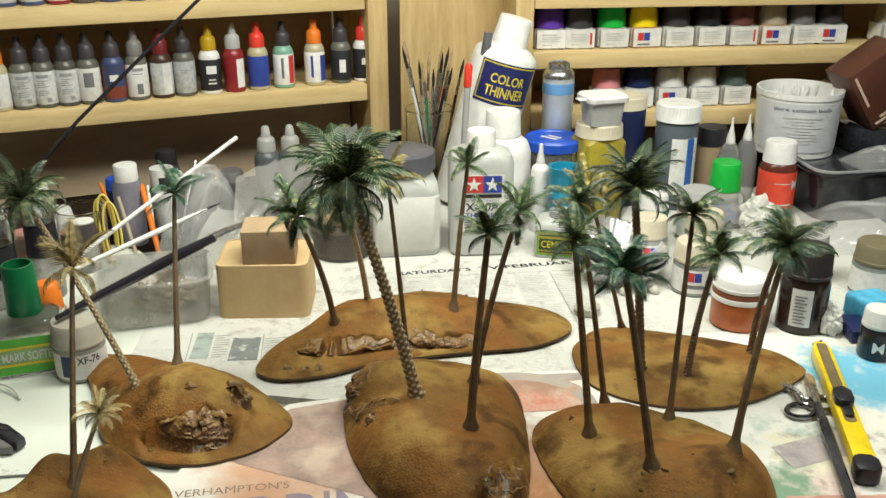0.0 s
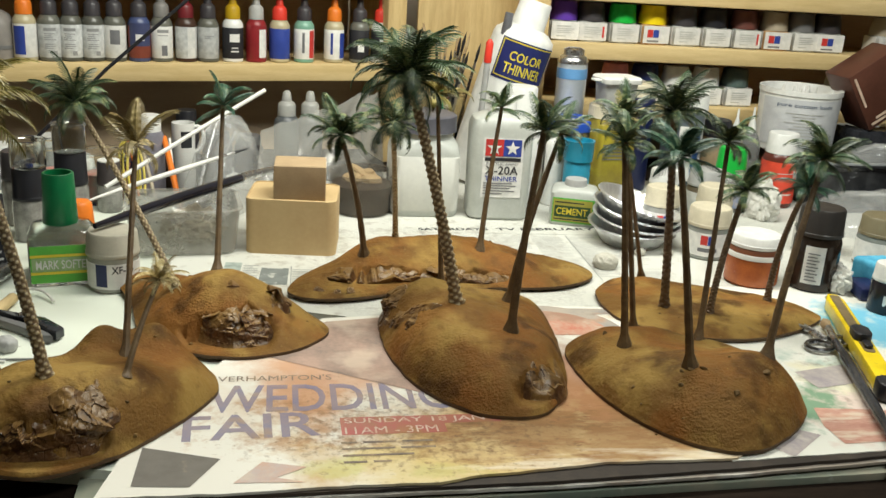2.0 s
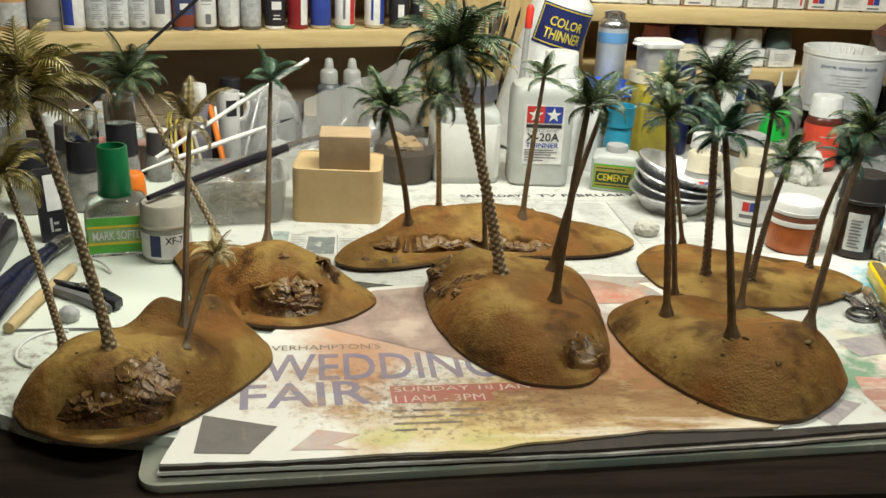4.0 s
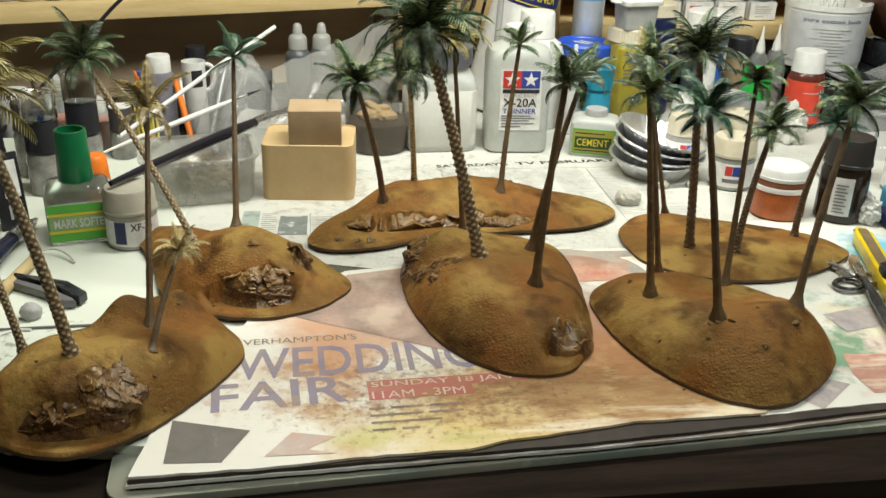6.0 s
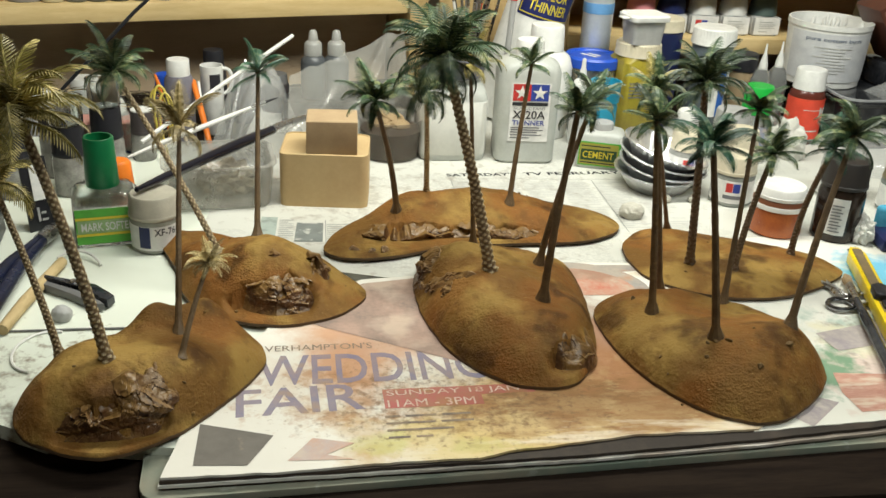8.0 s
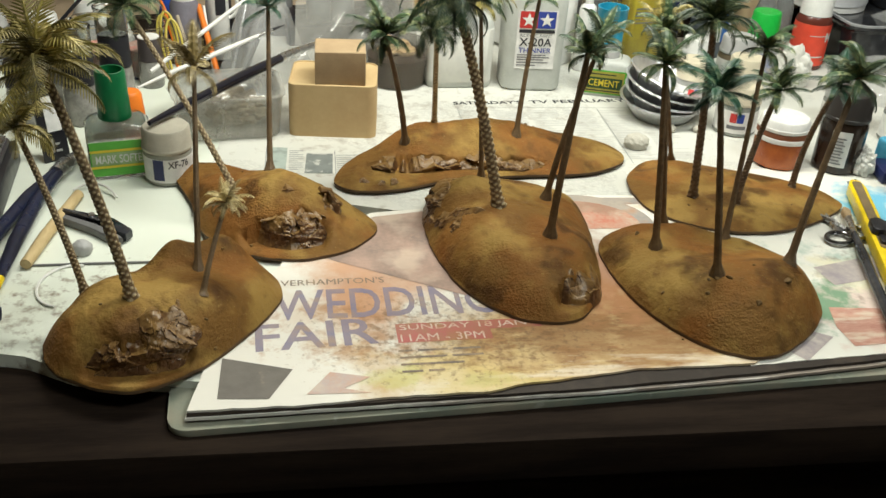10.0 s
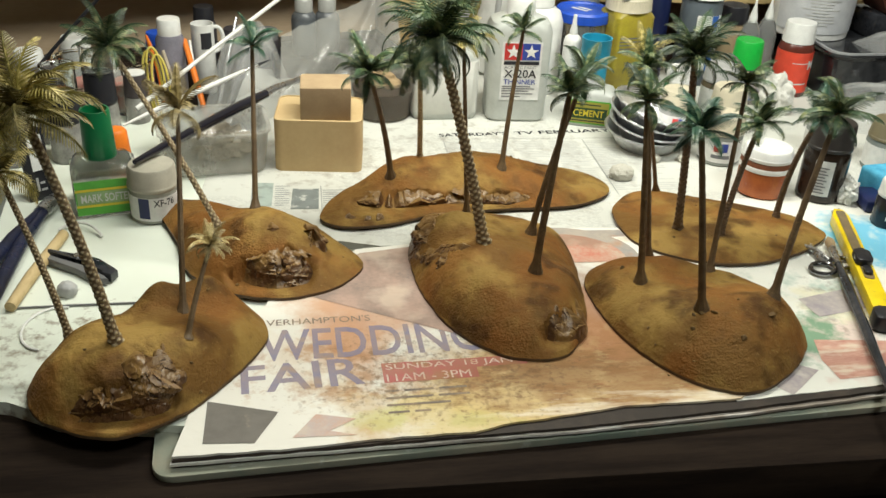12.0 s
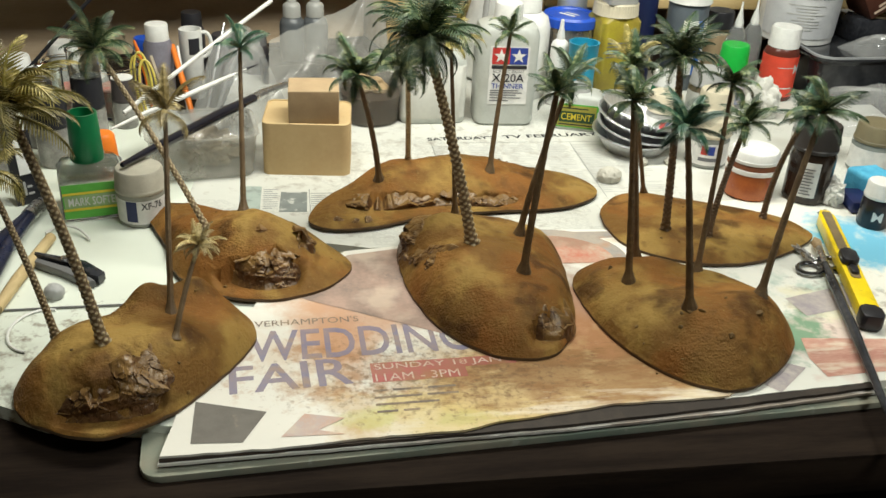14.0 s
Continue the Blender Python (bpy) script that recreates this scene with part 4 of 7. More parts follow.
TRUNK_BROWN = mat("brown_trunk", (0.155, 0.100, 0.048), (0.09, 0.055, 0.026), rough=0.55, scale=90, bump=0.4, bump_scale=500, fine=((0.2, 0.13, 0.055), 330, 0.57, 0.7))
TRUNK_OCHRE = mat("ochre_trunk", (0.17, 0.11, 0.055), (0.10, 0.062, 0.03), rough=0.55, scale=90, bump=0.4, bump_scale=500, fine=((0.36, 0.27, 0.12), 420, 0.56, 0.6))

TRUNK_DARK = mat("dark_ringed_trunk", (0.130, 0.080, 0.042), (0.075, 0.045, 0.022), rough=0.5, scale=90, bump=0.4, bump_scale=500, fine=((0.24, 0.16, 0.08), 330, 0.58, 0.6))
for bark, tint in ((TRUNK_OCHRE, (0.56, 0.46, 0.27)), (TRUNK_PALE, (0.72, 0.62, 0.40))):
    pale_raised(bark, 0.50, 0.58, tint, 0.85)


def frond_mesh(name, seed, arch, pairs, leaf, width, broad, blade=0.0):
    """One palm leaf of length 1 along x: an arching stalk with rows of folded leaflets."""
    rnd = random.Random(seed)
    bm = bmesh.new()
    n, pts, p, a = 14, [], Vector((0, 0, 0)), radians(24)
    for k in range(n + 1):
        pts.append(p.copy())
        p += Vector((math.cos(a), 0, math.sin(a))) / n
        a -= radians(arch) / n * (0.4 + 1.2 * k / n)
    sway = rnd.uniform(-0.05, 0.05)
    pts = [Vector((q.x, sway * (k / n) ** 2, q.z)) for k, q in enumerate(pts)]
    tube(pts, [0.026 * (1 - 0.7 * k / n) for k in range(n + 1)], 5, bm)
    for i in range(pairs):
        s = 0.13 + 0.86 * i / (pairs - 1)
        f = s * n
        k = min(n - 1, int(f))
        q = pts[k].lerp(pts[k + 1], f - k)
        d = (pts[k + 1] - pts[k]).normalized()
        size = leaf * math.sin(math.pi * (0.18 + 0.80 * s) ** 0.9) ** 0.7 * rnd.uniform(0.88, 1.08) + 0.02
        for side in () if broad else (-1, 1):
            out = Vector((0, side, 0))
            dirn = (out * math.cos(radians(26 + 26 * s)) + d * math.sin(radians(26 + 26 * s)) + Vector((0, 0, -0.22 - 0.06 * rnd.random()))).normalized()
            w = width * (1 - 0.35 * s)
            up = d.cross(dirn).normalized() * (0.25 * w)
            sag = Vector((0, 0, -0.12 * size))
            rows = []
            for g, wide in ((0.0, 0.60), (0.45, 0.58), (0.80, 0.36)):
                c = q + dirn * size * g + sag * g * g
                rows.append([bm.verts.new(c - d * w * wide), bm.verts.new(c + up * (1 - g)), bm.verts.new(c + d * w * wide)])
            tip = bm.verts.new(q + dirn * size + sag)
            for ra, rb in zip(rows, rows[1:]):
                bm.faces.new((ra[0], rb[0], rb[1], ra[1])), bm.faces.new((ra[1], rb[1], rb[2], ra[2]))
            bm.faces.new((rows[2][0], tip, rows[2][1])), bm.faces.new((rows[2][1], tip, rows[2][2]))
    if broad or blade:
        rows = []
        for k, q in enumerate(pts[1:], 1):
            s = k / n
            half = (blade or 1) * leaf * math.sin(math.pi * min(1, s ** 0.85)) ** 0.75 + 0.004
            rows.append([bm.verts.new(q + Vector((0, y * half, -0.22 * abs(y) * half + (0.02 if y == 0 else 0) + 0.012 * (k % 2) * abs(y)))) for y in (-1, -0.5, 0, 0.5, 1)])
        for ra, rb in zip(rows, rows[1:]):
            for j in range(4):
                bm.faces.new((ra[j], rb[j], rb[j + 1], ra[j + 1]))
    data = bpy.data.meshes.new(name)
    bm.to_mesh(data)
    bm.free()
    return data


FROND_FORMS = {"comb": [(k, 70 + 24 * k, 20, 0.225, 0.032, False, 0.08) for k in range(4)], "feather": [(k, 60 + 26 * k, 20, 0.215, 0.032, False, 0.10) for k in range(4)],
               "broad": [(k, 50 + 22 * k, 15, 0.19, 0.038, True, 0.0) for k in range(4)], "plume": [(k, 46 + 24 * k, 21, 0.285, 0.031, False, 0.34) for k in range(4)],
               "hanging": [(k, 100 + 18 * k, 19, 0.26, 0.034, False, 0.0) for k in range(4)]}
FROND_CACHE = {}


def frond_data(style, k, material):
    key = (style, k, material.name)
    if key not in FROND_CACHE:
        seed, arch, pairs, leaf, width, broad, blade = FROND_FORMS[style][k]
        FROND_CACHE[key] = frond_mesh("frond", seed + 7, arch, pairs, leaf, width, broad, blade)
        FROND_CACHE[key].materials.append(material)
    return FROND_CACHE[key]


def palm(where, base, crown, length, count, style, leaf, thick, scaly, label, seed, bend=0.35, bark=None):
    rnd = random.Random(seed)
    z = ISLANDS[where].height(*base) - 0.002
    foot, head = Vector((*base, z)), Vector(crown)
    tree = thing("palm_tree", Matrix.Translation(foot), label, "model palm", "plastic palms on the islands")
    rise = head.z - foot.z
    lean = head - foot
    path = bezier((0, 0, 0), (lean.x * (0.33 - bend * 0.3), lean.y * (0.33 - bend * 0.3), rise * 0.36), (lean.x * (0.67 - bend * 0.2), lean.y * (0.67 - bend * 0.2), rise * 0.70), lean, 270 if scaly else 30)
    n = len(path) - 1
    radii = [thick * (1.0 - 0.30 * k / n + 0.55 * max(0, 1 - k / n * 14) ** 1.5) for k in range(n + 1)]
    if scaly:
        shape = lambda k, j: 0.94 + 0.24 * max(0, math.cos(math.pi * j / 3) * math.cos(k * 0.80)) ** 0.6  # noqa: E731
    else:
        radii = [r * (1.05 + 0.06 * math.sin(k * 2.1) + 0.10 * (1 - k / n) + 0.5 * max(0, 1 - k / n * 9) ** 1.6) for k, r in enumerate(radii)]
        shape = None
    part("trunk", tube(path, radii, 24 if scaly else 8, shape=shape), bark or (TRUNK_OCHRE if scaly else TRUNK_BROWN), tree, smooth=not scaly)
    top = path[-1]
    count = round(count * (1.05 if style == "plume" else 1.25))
    for k in range(count):
        f = k / max(1, count - 1)
        elev = 82 - 92 * f + rnd.uniform(-9, 9)
        if style == "hanging":
            elev = 70 - 95 * f + rnd.uniform(-8, 8)
        az = k * 137.5 + rnd.uniform(-14, 14) + seed * 31
        size = 1.22 * length * (0.78 + 0.22 * math.sin(math.pi * min(1, 0.25 + f))) * rnd.uniform(0.9, 1.1)
        at = Matrix.Translation(top + Vector((0, 0, -0.0012 * f))) @ pose(0, 0, 0, 0, 0, az) @ pose(0, 0, 0, rnd.uniform(-14, 14), -(elev - 24), 0) @ Matrix.Diagonal((size, size, size, 1))
        shared("frond", frond_data(style, rnd.randrange(4), leaf), tree, at)
    return tree


G, B2, O, T = LEAF_GREEN, LEAF_BLUE, LEAF_OLIVE, LEAF_TAN
OLIVE_SCALY, GREEN_THIN, GREEN_TALL = "plastic palm, olive drooping fronds, scaly ochre trunk", "plastic palm, dark green fronds, thin brown trunk", "tall plastic palm, dense dark green crown, scaly trunk"
palm("one", (-0.1863, 0.4612), (-0.2206, 0.4945, 0.1225), 0.030, 15, "comb", O, 0.0024, True, OLIVE_SCALY, 1)
palm("one", (-0.1531, 0.4361), (-0.1838, 0.438, 0.1810), 0.044, 21, "comb", O, 0.0033, True, "large plastic palm, olive drooping fronds, scaly trunk", 2)
palm("one", (-0.1191, 0.4797), (-0.1195, 0.545, 0.1420), 0.028, 8, "plume", T, 0.0019, False, "plastic palm, sparse tan fronds, thin brown trunk", 3, 0.0)
palm("one", (-0.1128, 0.4449), (-0.0985, 0.482, 0.0768), 0.0155, 18, "feather", LEAF_CREAM, 0.0017, False, "short plastic palm with pale tan fronds", 4)
palm("two", (-0.1042, 0.5996), (-0.1835, 0.674, 0.1440), 0.034, 18, "feather", G, 0.0024, True, "leaning plastic palm, dark green fronds, scaly ochre trunk", 5, 0.1)
palm("two", (-0.0773, 0.6119), (-0.0765, 0.670, 0.1455), 0.025, 9, "plume", B2, 0.0020, False, "plastic palm, few broad green leaves, thin trunk", 6, 0.0)
palm("three", (0.0355, 0.7012), (0.0115, 0.655, 0.1295), 0.030, 17, "plume", G, 0.0024, False, GREEN_THIN, 7, 0.5)
palm("three", (0.0638, 0.7284), (0.0470, 0.620, 0.1470), 0.029, 16, "hanging", G, 0.0024, True, "plastic palm, hanging dark fronds, scaly ochre trunk", 8, bark=TRUNK_PALE)
palm("three", (0.1347, 0.7067), (0.1485, 0.727, 0.1425), 0.021, 11, "plume", G, 0.0022, False, GREEN_THIN, 9)
palm("four", (0.0898, 0.5469), (0.0486, 0.5415, 0.1915), 0.042, 30, "feather", G, 0.0041, True, GREEN_TALL, 10, 0.15)
palm("four", (0.1218, 0.5149), (0.1305, 0.510, 0.1670), 0.022, 12, "plume", G, 0.0026, False, GREEN_THIN, 11)
palm("four", (0.0900, 0.6221), (0.0767, 0.610, 0.1706), 0.024, 11, "plume", O, 0.0018, False, "plastic palm, olive fronds, very thin trunk", 12, 0.0)
palm("four", (0.1332, 0.5794), (0.1641, 0.590, 0.1494), 0.024, 12, "plume", G, 0.0024, False, GREEN_THIN, 13)
palm("five", (0.2009, 0.5120), (0.1820, 0.508, 0.1615), 0.024, 12, "plume", G, 0.0024, False, GREEN_THIN, 14, 0.0)
palm("five", (0.2273, 0.5671), (0.1953, 0.550, 0.1700), 0.023, 11, "plume", G, 0.0020, False, GREEN_THIN, 15, 0.0)
palm("five", (0.2244, 0.4571), (0.1946, 0.4475, 0.1663), 0.026, 13, "plume", B2, 0.0025, False, "plastic palm, blue green fronds, thin brown trunk", 16, 0.0)
palm("five", (0.2789, 0.4656), (0.3100, 0.495, 0.1575), 0.027, 14, "plume", G, 0.0024, False, GREEN_THIN, 17, 0.6)
palm("five", (0.2612, 0.5294), (0.2790, 0.568, 0.1518), 0.024, 12, "plume", G, 0.0021, False, GREEN_THIN, 18, 0.3)
palm("six", (0.2686, 0.6141), (0.2390, 0.575, 0.1700), 0.032, 22, "feather", G, 0.0033, True, GREEN_TALL, 19, 0.1, bark=TRUNK_DARK)
palm("six", (0.3007, 0.6005), (0.3111, 0.594, 0.1108), 0.025, 15, "plume", G, 0.0027, True, GREEN_THIN, 20, 0.8, bark=TRUNK_DARK)
palm("six", (0.3658, 0.6343), (0.3630, 0.600, 0.1126), 0.024, 13, "plume", B2, 0.0027, True, "curved plastic palm with blue green fronds", 21, 1.2, bark=TRUNK_DARK)
palm("six", (0.2769, 0.6911), (0.2258, 0.640, 0.1481), 0.022, 11, "plume", O, 0.0018, False, "leaning plastic palm, olive fronds, thin trunk", 22, 0.0)


# ---- shelf units ----
L_ANGLE = 15.7
L_AT = pose(0.095, 1.1865, 0, 0, 0, L_ANGLE)
left_unit = thing("shelf_unit", L_AT, "pine shelf unit filled with paint bottles, dark inside", "shelf")
for z in (0.0945, 0.2060, 0.322):
    part("shelf_board", block(1.0, 0.15, 0.0205, 0.0012, centre=(-0.515, 0.062, z)), PINE, left_unit)
part("upright", block(0.025, 0.155, 0.40, 0.0012, centre=(0.0, 0.062, -0.012)), PINE_UPRIGHT, left_unit)
part("back_board", block(1.0, 0.008, 0.30, 0, centre=(-0.515, 0.142, 0.100)), BACK_BOARD, left_unit)
part("lower_board", block(1.0, 0.008, 0.105, 0, centre=(-0.515, 0.070, -0.012)), BACK_BOARD, left_unit)
right_unit = thing("shelf_unit", pose(0.28, 1.106, 0), "pine shelf unit holding rows of small paint jars", "shelf")
for z in (0.0665, 0.1410, 0.2120, 0.2900):
    part("shelf_board", block(1.0, 0.13, 0.0195, 0.0012, centre=(0.50, 0.066, z)), PINE, right_unit)
part("upright", block(0.022, 0.135, 0.40, 0.0012, centre=(-0.012, 0.066, -0.012)), PINE_UPRIGHT, right_unit)
part("back_board", block(1.02, 0.008, 0.40, 0, centre=(0.50, 0.137, -0.012)), BACK_BOARD, right_unit)
part("corner_panel", block(0.135, 0.012, 0.40, 0.001, centre=(-0.085, 0.092, -0.012)), PINE_UPRIGHT, right_unit, "pine panel filling the corner between shelves")


# ---- dropper bottles ----
def dropper(at, body, cap, label_mat, stripe=None, squat=False, label="dropper bottle of acrylic paint with a printed label", extra=None):
    r = 0.0125
    b = thing("paint_bottle", at, label, "paint bottle", "bottles on the shelf")
    part("bottle", lathe([(0, 0), (r * 0.9, 0), (r, 0.0015), (r, 0.0425), (r * 0.96, 0.0455), (r * 0.74, 0.0500), (r * 0.62, 0.0515), (0, 0.0515)], 24), body, b)
    wrap = part("paper_label", lathe([(r * 1.006, 0.0045), (r * 1.012, 0.0047), (r * 1.012, 0.0408), (r * 1.006, 0.041)], 26, 290, -235), label_mat, b)
    part("cap", lathe([(r * 0.64, 0.0510), (r * 0.73, 0.0512), (r * 0.71, 0.0635), (r * 0.60, 0.066), (r * 0.40, 0.068), (r * 0.30, 0.078), (r * 0.18, 0.0798), (0, 0.0798)], 20), cap, b)
    if stripe:
        m, a0, arc, z0, z1 = stripe
        z0, z1 = z0 * 0.88 - 0.003, z1 * 0.88
        part("label_panel", lathe([(r * 1.013, z0), (r * 1.02, z0), (r * 1.02, z1), (r * 1.013, z1)], 12, arc, a0), m, wrap)
    if extra:
        m, rows = extra
        for a0, arc, z0, z1 in rows:
            z0, z1 = z0 * 0.88, z1 * 0.88
            part("print_bar", lathe([(r * 1.02, z0), (r * 1.028, z0), (r * 1.028, z1), (r * 1.02, z1)], 6, arc, a0), m, wrap)
    return b


GREY_BODY = mat("grey_paint_bottle", (0.125, 0.125, 0.105), (0.085, 0.086, 0.07), rough=0.35, scale=60, each=0.3)
CREAM_BODY = plain("cream_paint_bottle", (0.48, 0.42, 0.27), 0.35)
RED_BODY = plain("deep_red_paint_bottle", (0.26, 0.02, 0.025), 0.35)
BLUE_BODY = plain("blue_grey_paint_bottle", (0.06, 0.08, 0.18), 0.35)
MINT_BODY = plain("mint_paint_bottle", (0.2, 0.4, 0.3), 0.35)
UMBER_BODY = plain("umber_paint_bottle", (0.06, 0.03, 0.02), 0.35)
CHARCOAL = plain("charcoal_cap", (0.05, 0.045, 0.05), 0.4)
CLEAR_CAP = plain("grey_nozzle", (0.2, 0.19, 0.18), 0.4)
rnd = random.Random(12)
text_rows = [(-126, 60, 0.0385, 0.0425)] + [(-126 + rnd.uniform(0, 8), rnd.uniform(26, 66), z, z + 0.0011) for z in (0.0345, 0.032, 0.0295, 0.027, 0.0215, 0.019, 0.0165)] + [(-84, 22, 0.008, 0.0135)]
SOFT_PRINT = plain("soft_grey_print", (0.30, 0.30, 0.30), 0.7)
WINE_PRINT, NAVY_PRINT = plain("wine_print", (0.22, 0.05, 0.03), 0.5), plain("dusk_blue_print", (0.05, 0.06, 0.14), 0.5)
ROW = [(CREAM_BODY, ORANGE, PAPER_LABEL, (BLUE_PRINT, -150, 62, 0.012, 0.044), None, "orange-capped paint bottle with blue and white label"),
       (GREY_BODY, CHARCOAL, GREY_LABEL, None, (SOFT_PRINT, text_rows), "grey paint dropper bottle with pale label"),
       (GREY_BODY, CHARCOAL, GREY_LABEL, None, (SOFT_PRINT, text_rows), "grey paint dropper bottle with pale label"),
       (GREY_BODY, CHARCOAL, GREY_LABEL, None, (SOFT_PRINT, text_rows), "grey paint dropper bottle with pale label"),
       (GREY_BODY, CHARCOAL, PAPER_LABEL, (PRINT_GREY, -115, 50, 0.026, 0.041), None, "grey paint bottle with black and white label"),
       (BLUE_BODY, CHARCOAL, WINE_PRINT, (NAVY_PRINT, -150, 130, 0.024, 0.050), (PAPER_LABEL, [(-112, 44, 0.028, 0.036)]), "paint bottle with blue and red label"),
       (GREY_BODY, CLEAR_CAP, PAPER_LABEL, (PRINT_GREY, -105, 30, 0.012, 0.022), (SOFT_PRINT, text_rows[:2]), "grey paint bottle with white label"),
       (UMBER_BODY, DARK_RED, GREY_LABEL, (PAPER_LABEL, -88, 48, 0.009, 0.045), None, "dark paint bottle, white label strip, red cap"),
       (GREY_BODY, CHARCOAL, GREY_LABEL, None, (SOFT_PRINT, text_rows[1:3]), "grey paint dropper bottle with pale label"),
       (WHITE_PLASTIC, plain("mustard_cap", (0.48, 0.30, 0.01), 0.4), PRINT_BLACK, (PAPER_LABEL, -118, 56, 0.031, 0.0385), (PAPER_LABEL, [(-112, 44, 0.014, 0.016), (-108, 36, 0.019, 0.0205)]), "white paint bottle, black label, yellow cap"),
       (RED_BODY, PALE_GREY, RED_BODY, (PAPER_LABEL, -85, 50, 0.010, 0.045), None, "dark red paint bottle with white label panel"),
       (CREAM_BODY, RED, BLUE_PRINT, None, None, "cream paint bottle, blue label, red cap"),
       (MINT_BODY, CHARCOAL, PAPER_LABEL, (RED_PRINT, -70, 40, 0.010, 0.045), (PRINT_GREY, [(-112, 14, 0.014, 0.042)]), "mint green paint bottle with white and red label"),
       (CREAM_BODY, ORANGE, PAPER_LABEL, (BLUE_PRINT, -76, 46, 0.010, 0.042), (BLUE_PRINT, [(-130, 14, 0.012, 0.042)]), "orange-capped paint bottle with blue and white label"),
       (GREY_BODY, CHARCOAL, PRINT_BLACK, None, (PAPER_LABEL, [(-110, 36, 0.016, 0.034)]), "black-labelled grey paint bottle"),
       (WHITE_PLASTIC, RED, PRINT_BLACK, (PAPER_LABEL, -112, 44, 0.028, 0.034), None, "white paint bottle, black label, red cap")]
ROW_X = [-0.3225, -0.298, -0.276, -0.2535, -0.2305, -0.2045, -0.180, -0.153, -0.128, -0.0995, -0.072, -0.044, -0.014, 0.0235, 0.056, 0.084]
rnd = random.Random(8)
for x, (body, cap, lab, stripe, extra, words) in zip(ROW_X, ROW):
    s = (x - 0.095) / math.cos(radians(L_ANGLE))
    dropper(L_AT @ pose(s, 0.012, 0.115, 0, 0, rnd.uniform(-6, 6)), body, cap, lab, stripe, False, words, extra)
for k in range(21):
    body, cap, lab = rnd.choice([(GREY_BODY, CHARCOAL, GREY_LABEL), (RED_BODY, CHARCOAL, PAPER_LABEL), (GREY_BODY, CHARCOAL, PAPER_LABEL), (UMBER_BODY, CHARCOAL, GREY_LABEL), (BLUE_BODY, CHARCOAL, GREY_LABEL)])
    dropper(L_AT @ pose(-0.028 - 0.0275 * k, 0.016, 0.2265, 0, 0, rnd.uniform(-6, 6)), body, cap, lab, None, False, "dropper bottle on the upper shelf board")
thread = single("black_cable", tube([(-0.352, 0.971, -0.010), (-0.226, 1.010, 0.119), (-0.097, 1.050, 0.235), (-0.02, 1.074, 0.305)], 0.0020, 8), BLACK_PLASTIC, pose(0, 0, 0),
                "black cable slung across the shelf front", "cable")


# ---- square paint jars ----
def jar(at, cap, lab=PAPER_LABEL, paint=PALE_GREY, label="small square-bodied paint jar with a moulded cap", star=False, tall=1.0, print_mat=None):
    j = thing("paint_jar", at, label, "paint jar", "jars on the shelf")
    w = 0.0365
    part("glass_body", loft([(rounded(w * 0.94, w * 0.94, 0.008), 0), (rounded(w, w, 0.009), 0.0015), (rounded(w, w, 0.009), 0.0230 * tall), (rounded(w * 0.86, w * 0.86, 0.012), 0.0255 * tall)]), paint, j)
    wrap = part("paper_label", block(w * 0.96, 0.0006, 0.0215 * tall, 0, centre=(0, -w / 2 - 0.0004, 0.0022)), lab, j, smooth=False)
    for sx in (-1, 1):
        part("paper_label", block(0.0006, w * 0.72, 0.0215 * tall, 0, centre=(sx * (w / 2 + 0.0003), 0, 0.0022)), lab, j, smooth=False)
    ridges = [0.0180 + (0.0003 if k % 2 else 0) for k in range(48)]
    ring = lambda f: [(r * f * math.cos(2 * math.pi * k / 48), r * f * math.sin(2 * math.pi * k / 48)) for k, r in enumerate(ridges)]  # noqa: E731
    z = 0.0252 * tall
    part("cap", loft([(ring(1.0), z), (ring(1.0), z + 0.004), (ring(0.87), z + 0.0215), (ring(0.82), z + 0.0230)]), cap, j)
    front = front_at(0, -w / 2 - 0.0009, 0)
    if star:
        bars([(-0.0125, 0.0095, 0.0075, 0.0095)], RED_PRINT, wrap, front, "red_panel")
        bars([(-0.0045, 0.0095, 0.0075, 0.0095)], BLUE_PRINT, wrap, front, "blue_panel")
        bars([(-0.0125, 0.004, 0.016, 0.002)], PRINT_GREY, wrap, front)
    else:
        bars([(-0.011, 0.0175, 0.018, 0.0014), (-0.011, 0.0145, 0.022, 0.0009), (-0.011, 0.0122, 0.020, 0.0009), (-0.011, 0.0099, 0.022, 0.0009), (-0.011, 0.0055, 0.012, 0.0012)], PRINT_FAINT, wrap, front)
        if print_mat:
            bars([(0.0118, 0.006, 0.0025, 0.014)], print_mat, wrap, front, "colour_bar")
    return j


JAR_GLASS = mat("pale_jar_glass", (0.42, 0.42, 0.39), (0.28, 0.28, 0.26), rough=0.2, scale=60, each=0.2)
TAN_PAINT = mat("tan_jar_paint", (0.48, 0.29, 0.14), (0.4, 0.22, 0.1), rough=0.3, scale=60)
JAR_X = [0.306, 0.342, 0.383, 0.423, 0.464, 0.505, 0.547, 0.589, 0.626, 0.663]
JAR_CAPS = [(PURPLE, False, None, "purple"), (CHARCOAL, False, RED_PRINT, "charcoal"), (BRIGHT_GREEN, False, None, "green"), (YELLOW, True, None, "yellow"), (CHARCOAL, False, None, "charcoal"),
            (BLACK_PLASTIC, False, None, "black"), (BROWN_CAP, False, RED_PRINT, "brown"), (BUFF, True, None, "buff"), (GREY_PLASTIC, False, None, "grey"), (CHARCOAL, True, None, "dark grey")]
